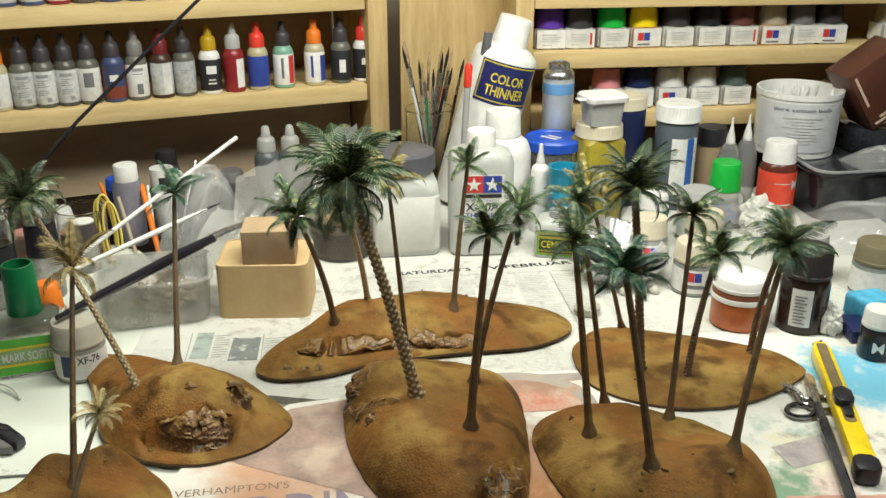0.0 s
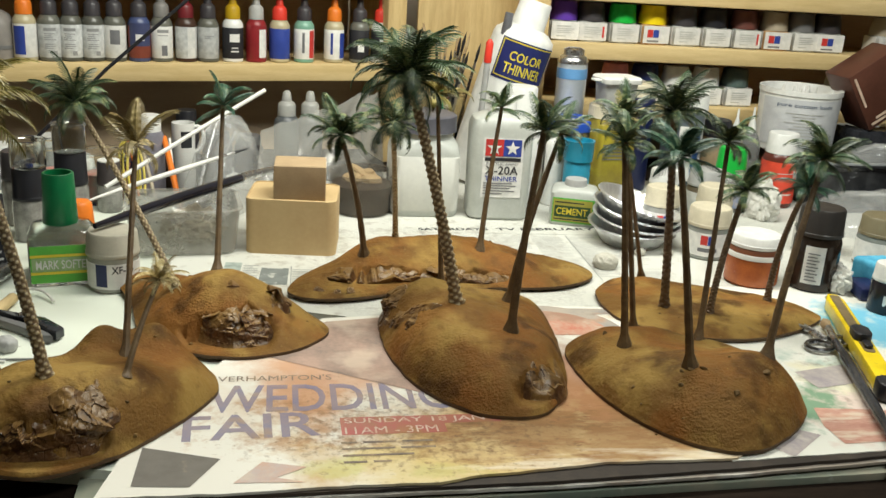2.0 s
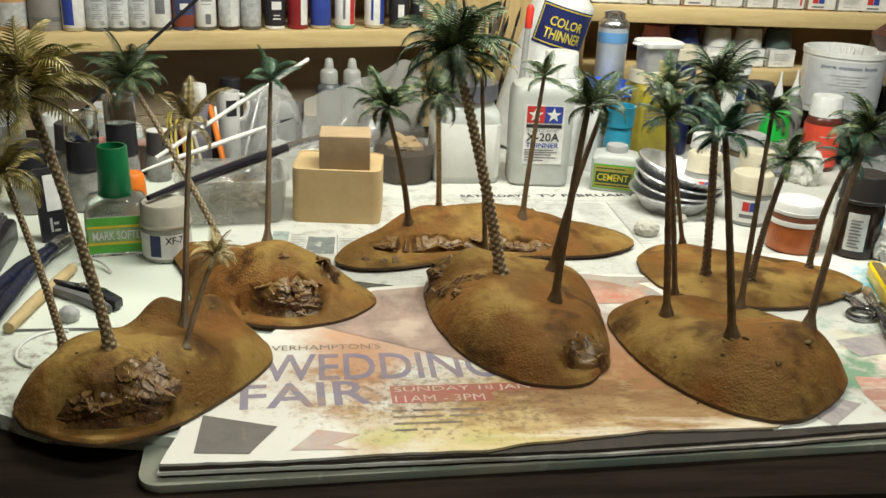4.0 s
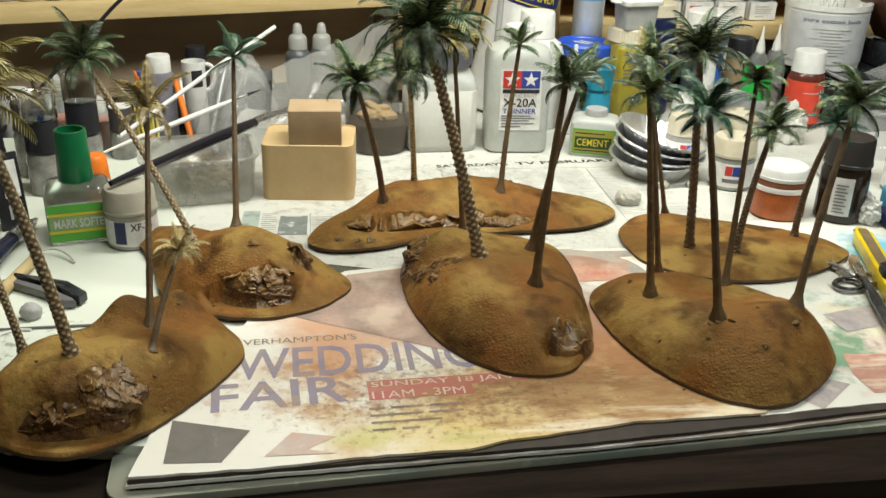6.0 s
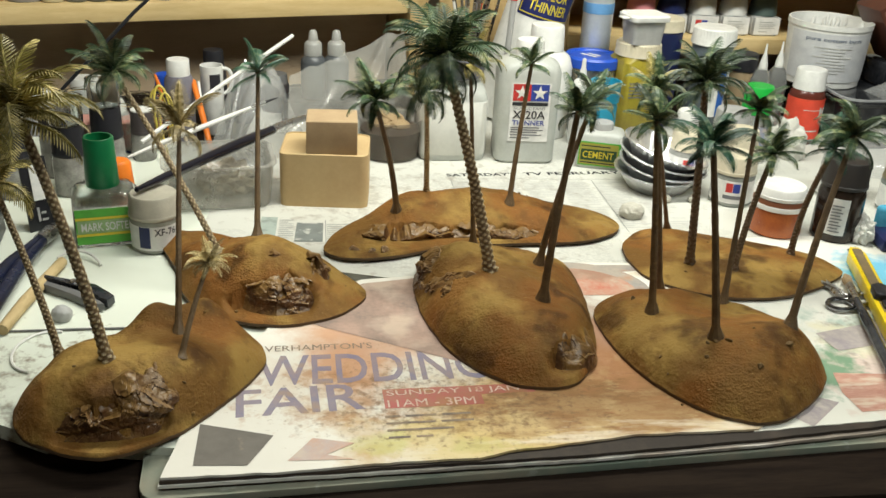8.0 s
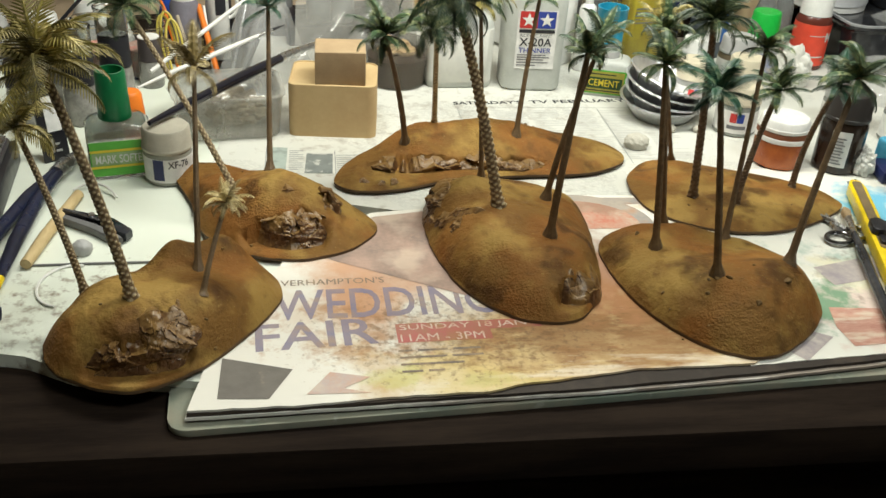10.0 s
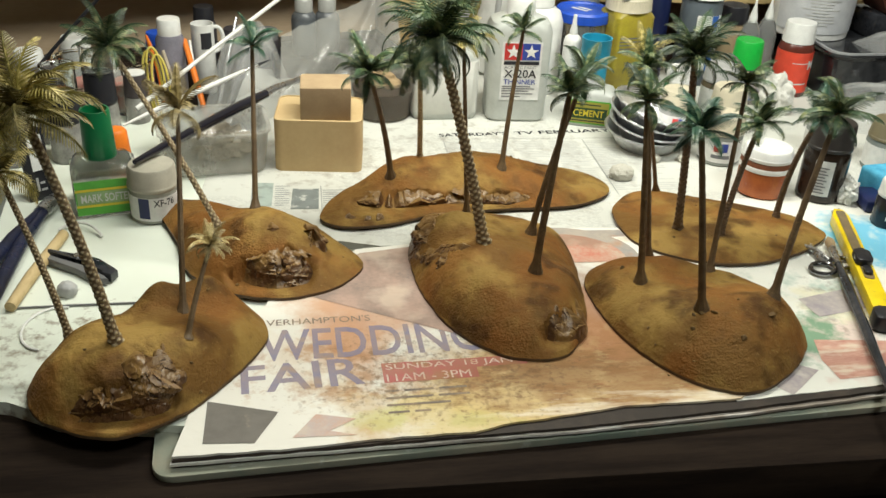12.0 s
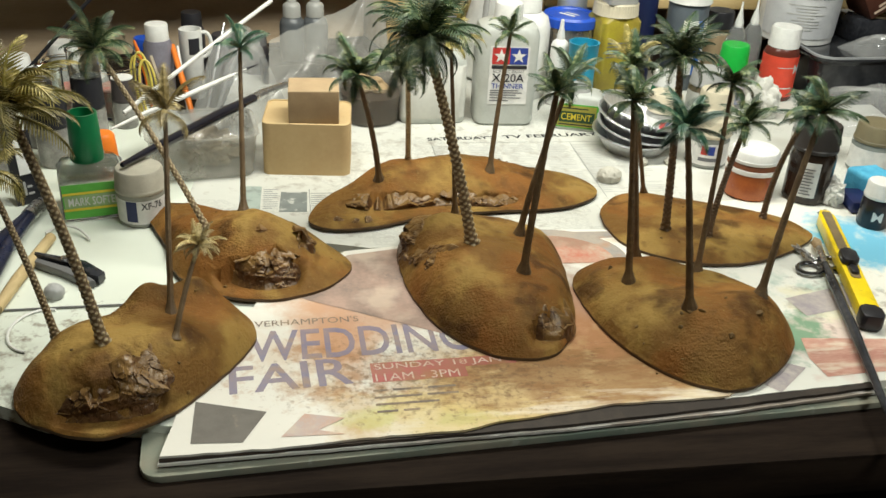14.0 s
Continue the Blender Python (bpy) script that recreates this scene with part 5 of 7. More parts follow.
for x, (cap, star, pm, word) in zip(JAR_X, JAR_CAPS):
    jar(pose(x, 1.1435, 0.1605, 0, 0, rnd.uniform(-7, 7)), cap, star=star, print_mat=pm, label=f"small paint jar with a {word} cap, white label", paint=TAN_PAINT if word in ("yellow", "buff") else JAR_GLASS)
jar(pose(0.745, 1.1435, 0.1605, 0, 0, 4), BUFF, label="small paint jar with a buff cap, white label")
for x, cap, star, word in [(0.382, PINK, False, "pink"), (0.4224, NAVY, False, "navy"), (0.464, WHITE_PLASTIC, True, "white"), (0.506, WHITE_PLASTIC, False, "white"), (0.5467, SAGE, False, "grey green"), (0.694, PALE_GREY, False, "pale grey"), (0.735, BUFF, False, "buff")]:
    jar(pose(x, 1.1435, 0.0860, 0, 0, rnd.uniform(-7, 7)), cap, star=star, label=f"small paint jar with a {word} cap, white label")
for k in range(10):
    jar(pose(0.335 + 0.039 * k, 1.145, 0.2315, 0, 0, rnd.uniform(-7, 7)), rnd.choice([CHARCOAL, GREY_PLASTIC, BUFF, SAGE]), star=k % 3 == 1, label="small paint jar on the upper shelf board")


# ---- bottles and boxes along the back of the bench ----
def ring_points(r, n, wob=0.0, seed=0):
    return [(r * (1 + wob * noise.noise((math.cos(2 * math.pi * k / n) * 2, math.sin(2 * math.pi * k / n) * 2, seed))) * math.cos(2 * math.pi * k / n),
             r * (1 + wob * noise.noise((math.cos(2 * math.pi * k / n) * 2, math.sin(2 * math.pi * k / n) * 2, seed))) * math.sin(2 * math.pi * k / n)) for k in range(n)]


def ribbed_cap(r, z0, z1, taper=1.0, ribs=36, depth=0.03):
    n = ribs * 2
    ring = lambda f: [((r * f * (1 - (depth if k % 2 else 0))) * math.cos(2 * math.pi * k / n), (r * f * (1 - (depth if k % 2 else 0))) * math.sin(2 * math.pi * k / n)) for k in range(n)]  # noqa: E731
    even = lambda f: ring_points(r * f, n)  # noqa: E731
    return loft([(even(1.0), z0), (ring(1.0), z0 + 0.0008), (ring(taper), z1 - 0.0015), (even(taper * 0.93), z1)])


def card_box(name, at, sx, sy, sz, r, material, label, open_top=False):
    if not open_top:
        b = thing(name, at, label, "box")
        part("box_body", loft([(rounded(sx - 0.001, sy - 0.001, r), 0), (rounded(sx, sy, r), 0.0008), (rounded(sx, sy, r), sz - 0.0008), (rounded(sx - 0.0015, sy - 0.0015, r), sz)]), material, b)
        return b
    b = thing(name, at, label, "box")
    t = 0.0016
    part("box_wall", loft([(rounded(sx, sy, r), 0), (rounded(sx, sy, r), sz - 0.0006), (rounded(sx - 0.0012, sy - 0.0012, r), sz), (rounded(sx - 2 * t, sy - 2 * t, r - t / 2), sz), (rounded(sx - 2 * t, sy - 2 * t, r - t / 2), sz - 0.0020)], cap=False), material, b)
    part("inner_tray", slab(rounded(sx - 2 * t, sy - 2 * t, r - t / 2), sz - 0.0040, sz - 0.0010), material, b)
    part("box_floor", slab(rounded(sx - 0.001, sy - 0.001, r), 0.0, 0.002), material, b)
    return b


Z_B = -0.0021   # top of the newspaper under the bottles
card_box("cardboard_box", pose(-0.0238, 0.7905, Z_B, 0, 0, -5.0), 0.0800, 0.064, 0.0505, 0.008, CARD, "pale brown cardboard box with rounded corners", True)
card_box("cardboard_box", pose(-0.0185, 0.7790, 0.0474, 0, 0, -1.5), 0.0455, 0.038, 0.0315, 0.0012, CARD_DARK, "small square cardboard box on a larger box")

# round tub of bark pieces
tub = thing("plastic_tub", pose(0.045, 0.905, Z_B), "clear round tub of dark soil and bark", "tub")
part("tub_wall", lathe([(0, 0), (0.029, 0), (0.0305, 0.001), (0.032, 0.022), (0.0335, 0.0225), (0.0345, 0.040), (0.0355, 0.041), (0.0355, 0.0425), (0.0335, 0.0425), (0.0325, 0.024), (0.0305, 0.022), (0.029, 0.002), (0, 0.002)], 40), mat("grubby_clear_plastic", (0.20, 0.18, 0.15), (0.12, 0.10, 0.08), rough=0.10, scale=30, alpha=0.35), tub)
part("soil", lathe([(0, 0.0025), (0.0287, 0.0025), (0.0302, 0.0215), (0.0318, 0.030), (0.026, 0.0325), (0, 0.0335)], 32), mat("dark_soil", (0.075, 0.050, 0.035), (0.035, 0.022, 0.015), rough=0.9, scale=160, bump=0.8), tub)
BARK = mat("cork_bark", (0.50, 0.37, 0.21), (0.3, 0.2, 0.1), rough=0.85, scale=110, bump=0.7, bump_scale=500)
rnd = random.Random(31)
for k in range(8):
    bm = bmesh.new()
    bmesh.ops.create_icosphere(bm, subdivisions=2, radius=1)
    for v in bm.verts:
        v.co *= 1 + 0.35 * noise.noise(v.co * 1.6 + Vector((k * 3.1, 0, 0)))
    a, r = rnd.uniform(0, 6.28), rnd.uniform(0.002, 0.019)
    part("bark_piece", bm, BARK, tub, smooth=False, at=pose(r * math.cos(a), r * math.sin(a), 0.037 + rnd.uniform(-0.003, 0.006), rnd.uniform(-20, 20), rnd.uniform(-20, 20), rnd.uniform(0, 180)) @ Matrix.Diagonal((0.013, 0.009, 0.004, 1)))

# square jar of white filler with a dark lid
wj = thing("square_jar", pose(0.109, 0.9195, Z_B, 0, 0, 1.5), "square translucent jar of white filler, dark lid", "jar")
part("jar_wall", loft([(rounded(0.066, 0.066, 0.010), 0), (rounded(0.070, 0.070, 0.012), 0.003), (rounded(0.070, 0.070, 0.012), 0.066), (rounded(0.066, 0.066, 0.016), 0.074), (rounded(0.060, 0.060, 0.028), 0.080), (rounded(0.060, 0.060, 0.0295), 0.087)]), MILKY, wj)
part("filler", loft([(rounded(0.0695, 0.0695, 0.012), 0.006), (rounded(0.0708, 0.0708, 0.012), 0.007), (rounded(0.0708, 0.0708, 0.012), 0.063), (rounded(0.0695, 0.0695, 0.012), 0.064)]), mat("white_filler", (0.68, 0.68, 0.63), (0.6, 0.6, 0.56), rough=0.5, scale=30), wj)
part("lid", ribbed_cap(0.0335, 0.086, 0.1035, 0.985, 44, 0.02), plain("slate_lid", (0.10, 0.10, 0.12), 0.4), wj)

# flat-sided bottle of thinner
xb = thing("thinner_bottle", pose(0.1865, 0.9025, Z_B, 0, 0, -3.0), "milky plastic bottle of thinner with printed label", "bottle")
part("bottle_body", loft([(rounded(0.058, 0.044, 0.010), 0), (rounded(0.0635, 0.049, 0.012), 0.003), (rounded(0.064, 0.050, 0.012), 0.040), (rounded(0.065, 0.050, 0.012), 0.096), (rounded(0.060, 0.046, 0.014), 0.104), (rounded(0.044, 0.040, 0.0185), 0.1085), (rounded(0.034, 0.034, 0.0165), 0.110)]), MILKY, xb)
part("cap", ribbed_cap(0.0150, 0.1095, 0.1265, 0.96), WHITE_PLASTIC, xb)
XF = front_at(-0.020, -0.0254, -0.005)
x_label = part("paper_label", block(0.0415, 0.0004, 0.062, 0, centre=(0.0005, -0.0252, 0.025)), PAPER_LABEL, xb, smooth=False)
bars([(0.002, 0.0735, 0.0185, 0.0175)], RED_PRINT, x_label, XF, "red_panel", 0.0004)
bars([(0.0205, 0.0735, 0.0185, 0.0175)], BLUE_PRINT, x_label, XF, "blue_panel", 0.0004)


def star(size):
    bm = bmesh.new()
    bm.faces.new([bm.verts.new(((size if k % 2 == 0 else size * 0.4) * math.cos(radians(90 + 36 * k)), (size if k % 2 == 0 else size * 0.4) * math.sin(radians(90 + 36 * k)), 0)) for k in range(10)])
    return bm


for x in (0.0112, 0.0297):
    part("star", star(0.0080), PAPER_LABEL, x_label, smooth=False, at=XF @ pose(x, 0.0820, 0.0007))
bars([(0.002, 0.0685, 0.037, 0.0036)], PRINT_BLACK, x_label, XF, "maker_bar", 0.0004)
lettering("label_text", "ACRYLIC PAINT", 0.0030, PRINT_GREY, x_label, XF @ pose(0.003, 0.0643, 0.0004), 0.034)
bars([(0.002, 0.0445, 0.03, 0.0011), (0.002, 0.0420, 0.034, 0.0011), (0.002, 0.0395, 0.028, 0.0011), (0.002, 0.0365, 0.033, 0.0011), (0.002, 0.0335, 0.02, 0.0011)], PRINT_GREY, x_label, XF, depth=0.0004)
lettering("label_text", "X-20A", 0.0088, PRINT_BLACK, x_label, XF @ pose(0.003, 0.0545, 0.0004), 0.034, bold=0.01)
lettering("label_text", "THINNER", 0.0052, BLUE_PRINT, x_label, XF @ pose(0.003, 0.0475, 0.0004), 0.034, bold=0.01)

# short cement bottle
cb = thing("cement_bottle", pose(0.2660, 0.8790, Z_B, 0, 0, -18), "squat glass bottle of cement with yellow label", "bottle")
part("bottle_body", loft([(rounded(0.046, 0.034, 0.005), 0), (rounded(0.049, 0.036, 0.006), 0.002), (rounded(0.049, 0.036, 0.006), 0.034), (rounded(0.044, 0.032, 0.008), 0.038), (rounded(0.030, 0.026, 0.010), 0.040)]), MILKY, cb)
part("cap", ribbed_cap(0.0115, 0.0395, 0.047), PALE_GREY, cb)
part("liquid", loft([(rounded(0.045, 0.032, 0.005), 0.003), (rounded(0.045, 0.032, 0.005), 0.016)]), mat("pale_liquid", (0.5, 0.52, 0.42), rough=0.2, scale=30, glass=0.6), cb)
CF = front_at(-0.022, -0.0182, 0)
c_label = part("paper_label", block(0.043, 0.0004, 0.026, 0, centre=(0, -0.0182, 0.0035)), GREEN_PRINT, cb, smooth=False)
bars([(0.0015, 0.005, 0.040, 0.023)], plain("dull_yellow_print", (0.36, 0.33, 0.05), 0.5), c_label, CF, "yellow_panel", 0.0004)
bars([(0.003, 0.0095, 0.037, 0.012)], plain("deep_green_print", (0.02, 0.06, 0.02), 0.5), c_label, CF, "green_panel", 0.0006)
lettering("label_text", "CEMENT", 0.0075, YELLOW_PRINT, c_label, CF @ pose(0.005, 0.012, 0.0007), 0.032, bold=0.01)
bars([(0.003, 0.0245, 0.03, 0.0012), (0.003, 0.0065, 0.036, 0.0012)], PRINT_BLACK, c_label, CF, depth=0.0006)

# leaning tall thinner bottle
tb = thing("thinner_bottle", pose(0.1900, 1.0560, -0.0021, 3.0, 15.0, 6) @ Matrix.Diagonal((1.03, 1.03, 1.01, 1)), "large white bottle of thinner leaning, blue label", "bottle")
part("bottle_body", lathe([(0, 0), (0.033, 0), (0.035, 0.003), (0.0355, 0.08), (0.0355, 0.172), (0.034, 0.179), (0.026, 0.186), (0.0185, 0.189), (0.0175, 0.192), (0, 0.192)], 40), WHITE_PLASTIC, tb)
part("cap", ribbed_cap(0.0195, 0.188, 0.219, 0.93, 40), WHITE_PLASTIC, tb)
part("paper_label", lathe([(0.0357, 0.126), (0.0360, 0.1262), (0.0360, 0.1728), (0.0357, 0.173)], 24, 112, -146), plain("navy_print", (0.015, 0.022, 0.12), 0.45), tb)
for z0, z1, a0, arc in ((0.1700, 0.1713, -143, 106), (0.129, 0.1302, -143, 106), (0.129, 0.1713, -143, 2), (0.129, 0.1713, -39, 2)):
    part("label_line", lathe([(0.0361, z0), (0.0363, z0), (0.0363, z1), (0.0361, z1)], 16, arc, a0), YELLOW_PRINT, tb)
def curved_words(text, height, width, r, z, a_mid, material, parent):
    ob = lettering("label_text", text, height, material, parent, Matrix.Identity(4), width, 0.0, bold=0.015)
    for v in ob.data.vertices:
        a = radians(a_mid) + (v.co.x - width / 2) / r
        v.co = (r * math.cos(a), r * math.sin(a), z + v.co.y)
    return ob


curved_words("COLOR", 0.0105, 0.040, 0.0364, 0.1500, -91, YELLOW_PRINT, tb)
curved_words("THINNER", 0.0115, 0.047, 0.0364, 0.1350, -91, YELLOW_PRINT, tb)
part("side_print", lathe([(0.0357, 0.115), (0.0360, 0.1152), (0.0360, 0.160), (0.0357, 0.160)], 10, 34, -28), mat("pale_red_print", (0.62, 0.5, 0.46), (0.5, 0.2, 0.18), rough=0.5, scale=160), tb)

# second white bottle, spray can and other tall things behind
wb = thing("white_bottle", pose(0.2235, 0.985, Z_B) @ Matrix.Diagonal((1.10, 1.10, 1.06, 1)), "plain white plastic bottle with a screw cap", "bottle")
part("bottle_body", lathe([(0, 0), (0.027, 0), (0.0285, 0.003), (0.0285, 0.075), (0.025, 0.086), (0.0175, 0.0915), (0.0165, 0.096), (0, 0.096)], 36), WHITE_PLASTIC, wb)
part("cap", ribbed_cap(0.0178, 0.093, 0.1180, 0.95, 38), WHITE_PLASTIC, wb)
can = thing("spray_can", pose(0.301, 1.060, Z_B), "silver and pale blue spray can", "spray can")
part("can_body", lathe([(0, 0), (0.0165, 0), (0.018, 0.002), (0.018, 0.144), (0.0165, 0.1445)], 36), mat("pale_blue_tin", (0.66, 0.70, 0.72), (0.55, 0.6, 0.64), rough=0.3, metal=0.4, scale=40), can)
part("blue_band", lathe([(0.0181, 0.126), (0.0184, 0.1262), (0.0184, 0.138), (0.0181, 0.1382)], 36), plain("light_blue_print", (0.14, 0.34, 0.62), 0.4), can)
part("shoulder", lathe([(0.0185, 0.144), (0.0185, 0.147), (0.0155, 0.152), (0.0125, 0.1535), (0.0125, 0.160), (0.008, 0.162), (0, 0.162)], 36), STEEL, can)

# blue-lidded tub, teal bottle, pipette, mustard jar with a white pot on it
bl = thing("plastic_tub", pose(0.286, 1.010, Z_B), "clear tub with a bright blue snap lid", "tub")
part("tub_wall", lathe([(0, 0), (0.028, 0), (0.029, 0.001), (0.031, 0.080), (0.0315, 0.081)], 36), CLEAR_PLASTIC, bl)
part("lid", lathe([(0.0325, 0.075), (0.033, 0.0755), (0.033, 0.085), (0.031, 0.0875), (0.027, 0.087), (0.026, 0.0855), (0, 0.0855)], 40), BLUE, bl)
bars([(-0.014, -0.006, 0.022, 0.0045), (-0.010, 0.002, 0.018, 0.004)], WHITE_PLASTIC, bl, pose(0, 0, 0.0856, 0, 0, -50), "lid_mark")
te = thing("dropper_bottle", pose(0.279, 0.925, Z_B), "teal plastic bottle with a blue cap", "bottle")
part("bottle_body", lathe([(0, 0), (0.0135, 0), (0.0145, 0.001), (0.0145, 0.052), (0.012, 0.058), (0.008, 0.060), (0, 0.060)], 28), TEAL, te)
part("cup_rim", lathe([(0.0125, 0.056), (0.0158, 0.0565), (0.0165, 0.078), (0.0168, 0.0785), (0.0150, 0.0785), (0.0145, 0.062), (0, 0.061)], 30), plain("deep_teal", (0.02, 0.30, 0.46), 0.35), te)
wd = thing("dropper_bottle", pose(0.2585, 0.948, Z_B) @ Matrix.Diagonal((1, 1, 1.12, 1)), "small white dropper bottle with a drawn-out nozzle", "bottle")
part("bottle_body", lathe([(0, 0), (0.0092, 0), (0.0100, 0.001), (0.0100, 0.060), (0.0085, 0.064), (0.0045, 0.067), (0, 0.067)], 26), WHITE_PLASTIC, wd)
part("nozzle", lathe([(0.0044, 0.066), (0.0046, 0.070), (0.0026, 0.078), (0.0020, 0.086), (0, 0.087)], 16), WHITE_PLASTIC, wd)
ye = thing("square_jar", pose(0.333, 0.992, Z_B, 0, 0, 8), "square jar of mustard paint with cream lid", "jar")
part("jar_body", loft([(rounded(0.047, 0.047, 0.007), 0), (rounded(0.050, 0.050, 0.009), 0.002), (rounded(0.050, 0.050, 0.009), 0.087), (rounded(0.045, 0.045, 0.018), 0.094)]), MUSTARD, ye)
part("lid", ribbed_cap(0.0265, 0.093, 0.1075, 0.97, 44), CREAM_PLASTIC, ye)
bars([(-0.018, 0.048 + 0.004 * k, 0.034 - 0.004 * (k % 3), 0.0014) for k in range(5)], PRINT_GREY, ye, front_at(0, -0.0253, 0))
wp = thing("plastic_pot", pose(0.333, 0.985, 0.1056, 0, 0, 10), "small white pot standing on a jar lid", "pot")
part("pot_body", loft([(rounded(0.036, 0.030, 0.005), 0), (rounded(0.041, 0.034, 0.006), 0.027)]), PALE_GREY, wp)
part("lid", loft([(rounded(0.047, 0.040, 0.007), 0.026), (rounded(0.048, 0.041, 0.008), 0.027), (rounded(0.048, 0.041, 0.008), 0.031), (rounded(0.044, 0.037, 0.007), 0.033)]), WHITE_PLASTIC, wp)
part("lid_tab", block(0.010, 0.012, 0.002, 0.0008, centre=(-0.027, -0.004, 0.028)), WHITE_PLASTIC, wp)
nb = thing("round_jar", pose(0.372, 1.032, Z_B), "navy blue jar with a pale lid", "jar")
part("jar_body", lathe([(0, 0), (0.024, 0), (0.0255, 0.002), (0.0255, 0.112), (0.022, 0.116), (0, 0.116)], 32), NAVY, nb)
part("lid", ribbed_cap(0.0262, 0.114, 0.128, 0.97, 40), CREAM_PLASTIC, nb)
gw = thing("round_jar", pose(0.430, 1.012, Z_B), "grey jar with blue stripe and white lid", "jar")
part("jar_body", lathe([(0, 0), (0.0225, 0), (0.024, 0.002), (0.024, 0.100), (0.021, 0.105), (0, 0.105)], 32), plain("slate_paint", (0.10, 0.12, 0.14), 0.35), gw)
part("paper_label", lathe([(0.0242, 0.02), (0.0245, 0.02), (0.0245, 0.085), (0.0242, 0.085)], 16, 80, -120), PAPER_LABEL, gw)
part("label_stripe", lathe([(0.0246, 0.02), (0.0248, 0.02), (0.0248, 0.085), (0.0246, 0.085)], 6, 22, -78), plain("stripe_blue", (0.03, 0.14, 0.5), 0.4), gw)
part("lid", ribbed_cap(0.0262, 0.103, 0.122, 0.96, 44), WHITE_PLASTIC, gw)
bs = thing("round_jar", pose(0.480, 1.030, Z_B), "small jar with black lid and tan contents", "jar")
part("jar_body", lathe([(0, 0), (0.0155, 0), (0.0165, 0.001), (0.0165, 0.066), (0.015, 0.070), (0, 0.070)], 28), plain("tan_paint", (0.4, 0.3, 0.18), 0.4), bs)
part("lid", ribbed_cap(0.0175, 0.068, 0.088, 0.96, 32), BLACK_PLASTIC, bs)
for x, y, h, rz in ((0.486, 0.990, 0.074, 20), (0.508, 0.995, 0.076, -10)):
    pip = thing("pipette_bottle", pose(x, y, Z_B, 0, 0, rz), "soft clear bottle with a drawn-out white nozzle", "bottle")
    part("bottle_body", lathe([(0, 0), (0.012, 0), (0.013, 0.001), (0.013, h * 0.8), (0.009, h), (0.005, h + 0.006), (0, h + 0.006)], 24), CLEAR_PLASTIC, pip)
    part("nozzle", lathe([(0.0048, h + 0.004), (0.005, h + 0.010), (0.0016, h + 0.024), (0.001, h + 0.034), (0, h + 0.034)], 14), WHITE_PLASTIC, pip)

# big white tub of cotton buds on a black tray
tr = thing("black_tray", pose(0.684, 1.010, Z_B, 0, 0, 3) @ Matrix.Diagonal((1, 0.80, 1.25, 1)), "glossy black plastic tray with glare painted on its rim", "tray")
GLOSS_BLACK = mat("scuffed_black_plastic", (0.015, 0.016, 0.02), (0.05, 0.052, 0.06), rough=0.12, scale=24, bump=0.3, bump_scale=60)
TRAY = mat("scuffed_black_tray", (0.016, 0.017, 0.020), (0.04, 0.042, 0.046), rough=0.12, scale=24, bump=0.35, bump_scale=50, coat=0.4)
part("tray_wall", loft([(rounded(0.225, 0.175, 0.02), 0), (rounded(0.235, 0.185, 0.02), 0.040), (rounded(0.25, 0.20, 0.024), 0.045), (rounded(0.25, 0.20, 0.024), 0.0475), (rounded(0.228, 0.178, 0.02), 0.0475), (rounded(0.226, 0.176, 0.02), 0.043)], cap=False), TRAY, tr)
part("tray_floor", slab(rounded(0.232, 0.182, 0.02), 0.041, 0.044), TRAY, tr)
# a paler ring stands in for the lamp's glare line along the rim
part("rim", loft([(rounded(0.249, 0.199, 0.024), 0.0470), (rounded(0.251, 0.201, 0.024), 0.0472), (rounded(0.251, 0.201, 0.024), 0.0490), (rounded(0.246, 0.196, 0.023), 0.0492), (rounded(0.245, 0.195, 0.023), 0.0478)], cap=False), plain("grey_rim_glare", (0.34, 0.35, 0.36), 0.15), tr, "pale rim ring, lamp glare put in as grey")
bt = thing("cotton_bud_tub", pose(0.5835, 1.035, 0.0532) @ Matrix.Diagonal((1, 1, 0.83, 1)), "large white tub of cotton buds, open top", "tub")
part("tub_wall", lathe([(0, 0.001), (0.043, 0), (0.045, 0.001), (0.0478, 0.082), (0.0490, 0.0825), (0.0490, 0.090), (0.0468, 0.090), (0.0460, 0.086), (0.044, 0.003), (0, 0.003)], 48), WHITE_PLASTIC, bt)
part("paper_label", lathe([(0.0459, 0.010), (0.0462, 0.010), (0.0481, 0.078), (0.0478, 0.078)], 30, 170, -175), mat("printed_pale_label", (0.62, 0.63, 0.64), (0.52, 0.53, 0.55), rough=0.5, scale=50), bt)
rnd = random.Random(77)
BLUE_GREY_PRINT = plain("blue_grey_print", (0.16, 0.19, 0.25), 0.6)
curved_words("pure cotton buds", 0.0068, 0.068, 0.0484, 0.0660, -108, BLUE_GREY_PRINT, bt)
for k in range(9):
    z = 0.058 - 0.0044 * k
    r = 0.0466 + 0.028 * (z - 0.010)
    a = rnd.uniform(20, 62)
    part("print_bar", lathe([(r, z), (r + 0.0002, z), (r + 0.0003, z + 0.0010), (r, z + 0.0010)], 8, a, -108 - a / 2), PRINT_FAINT, bt)
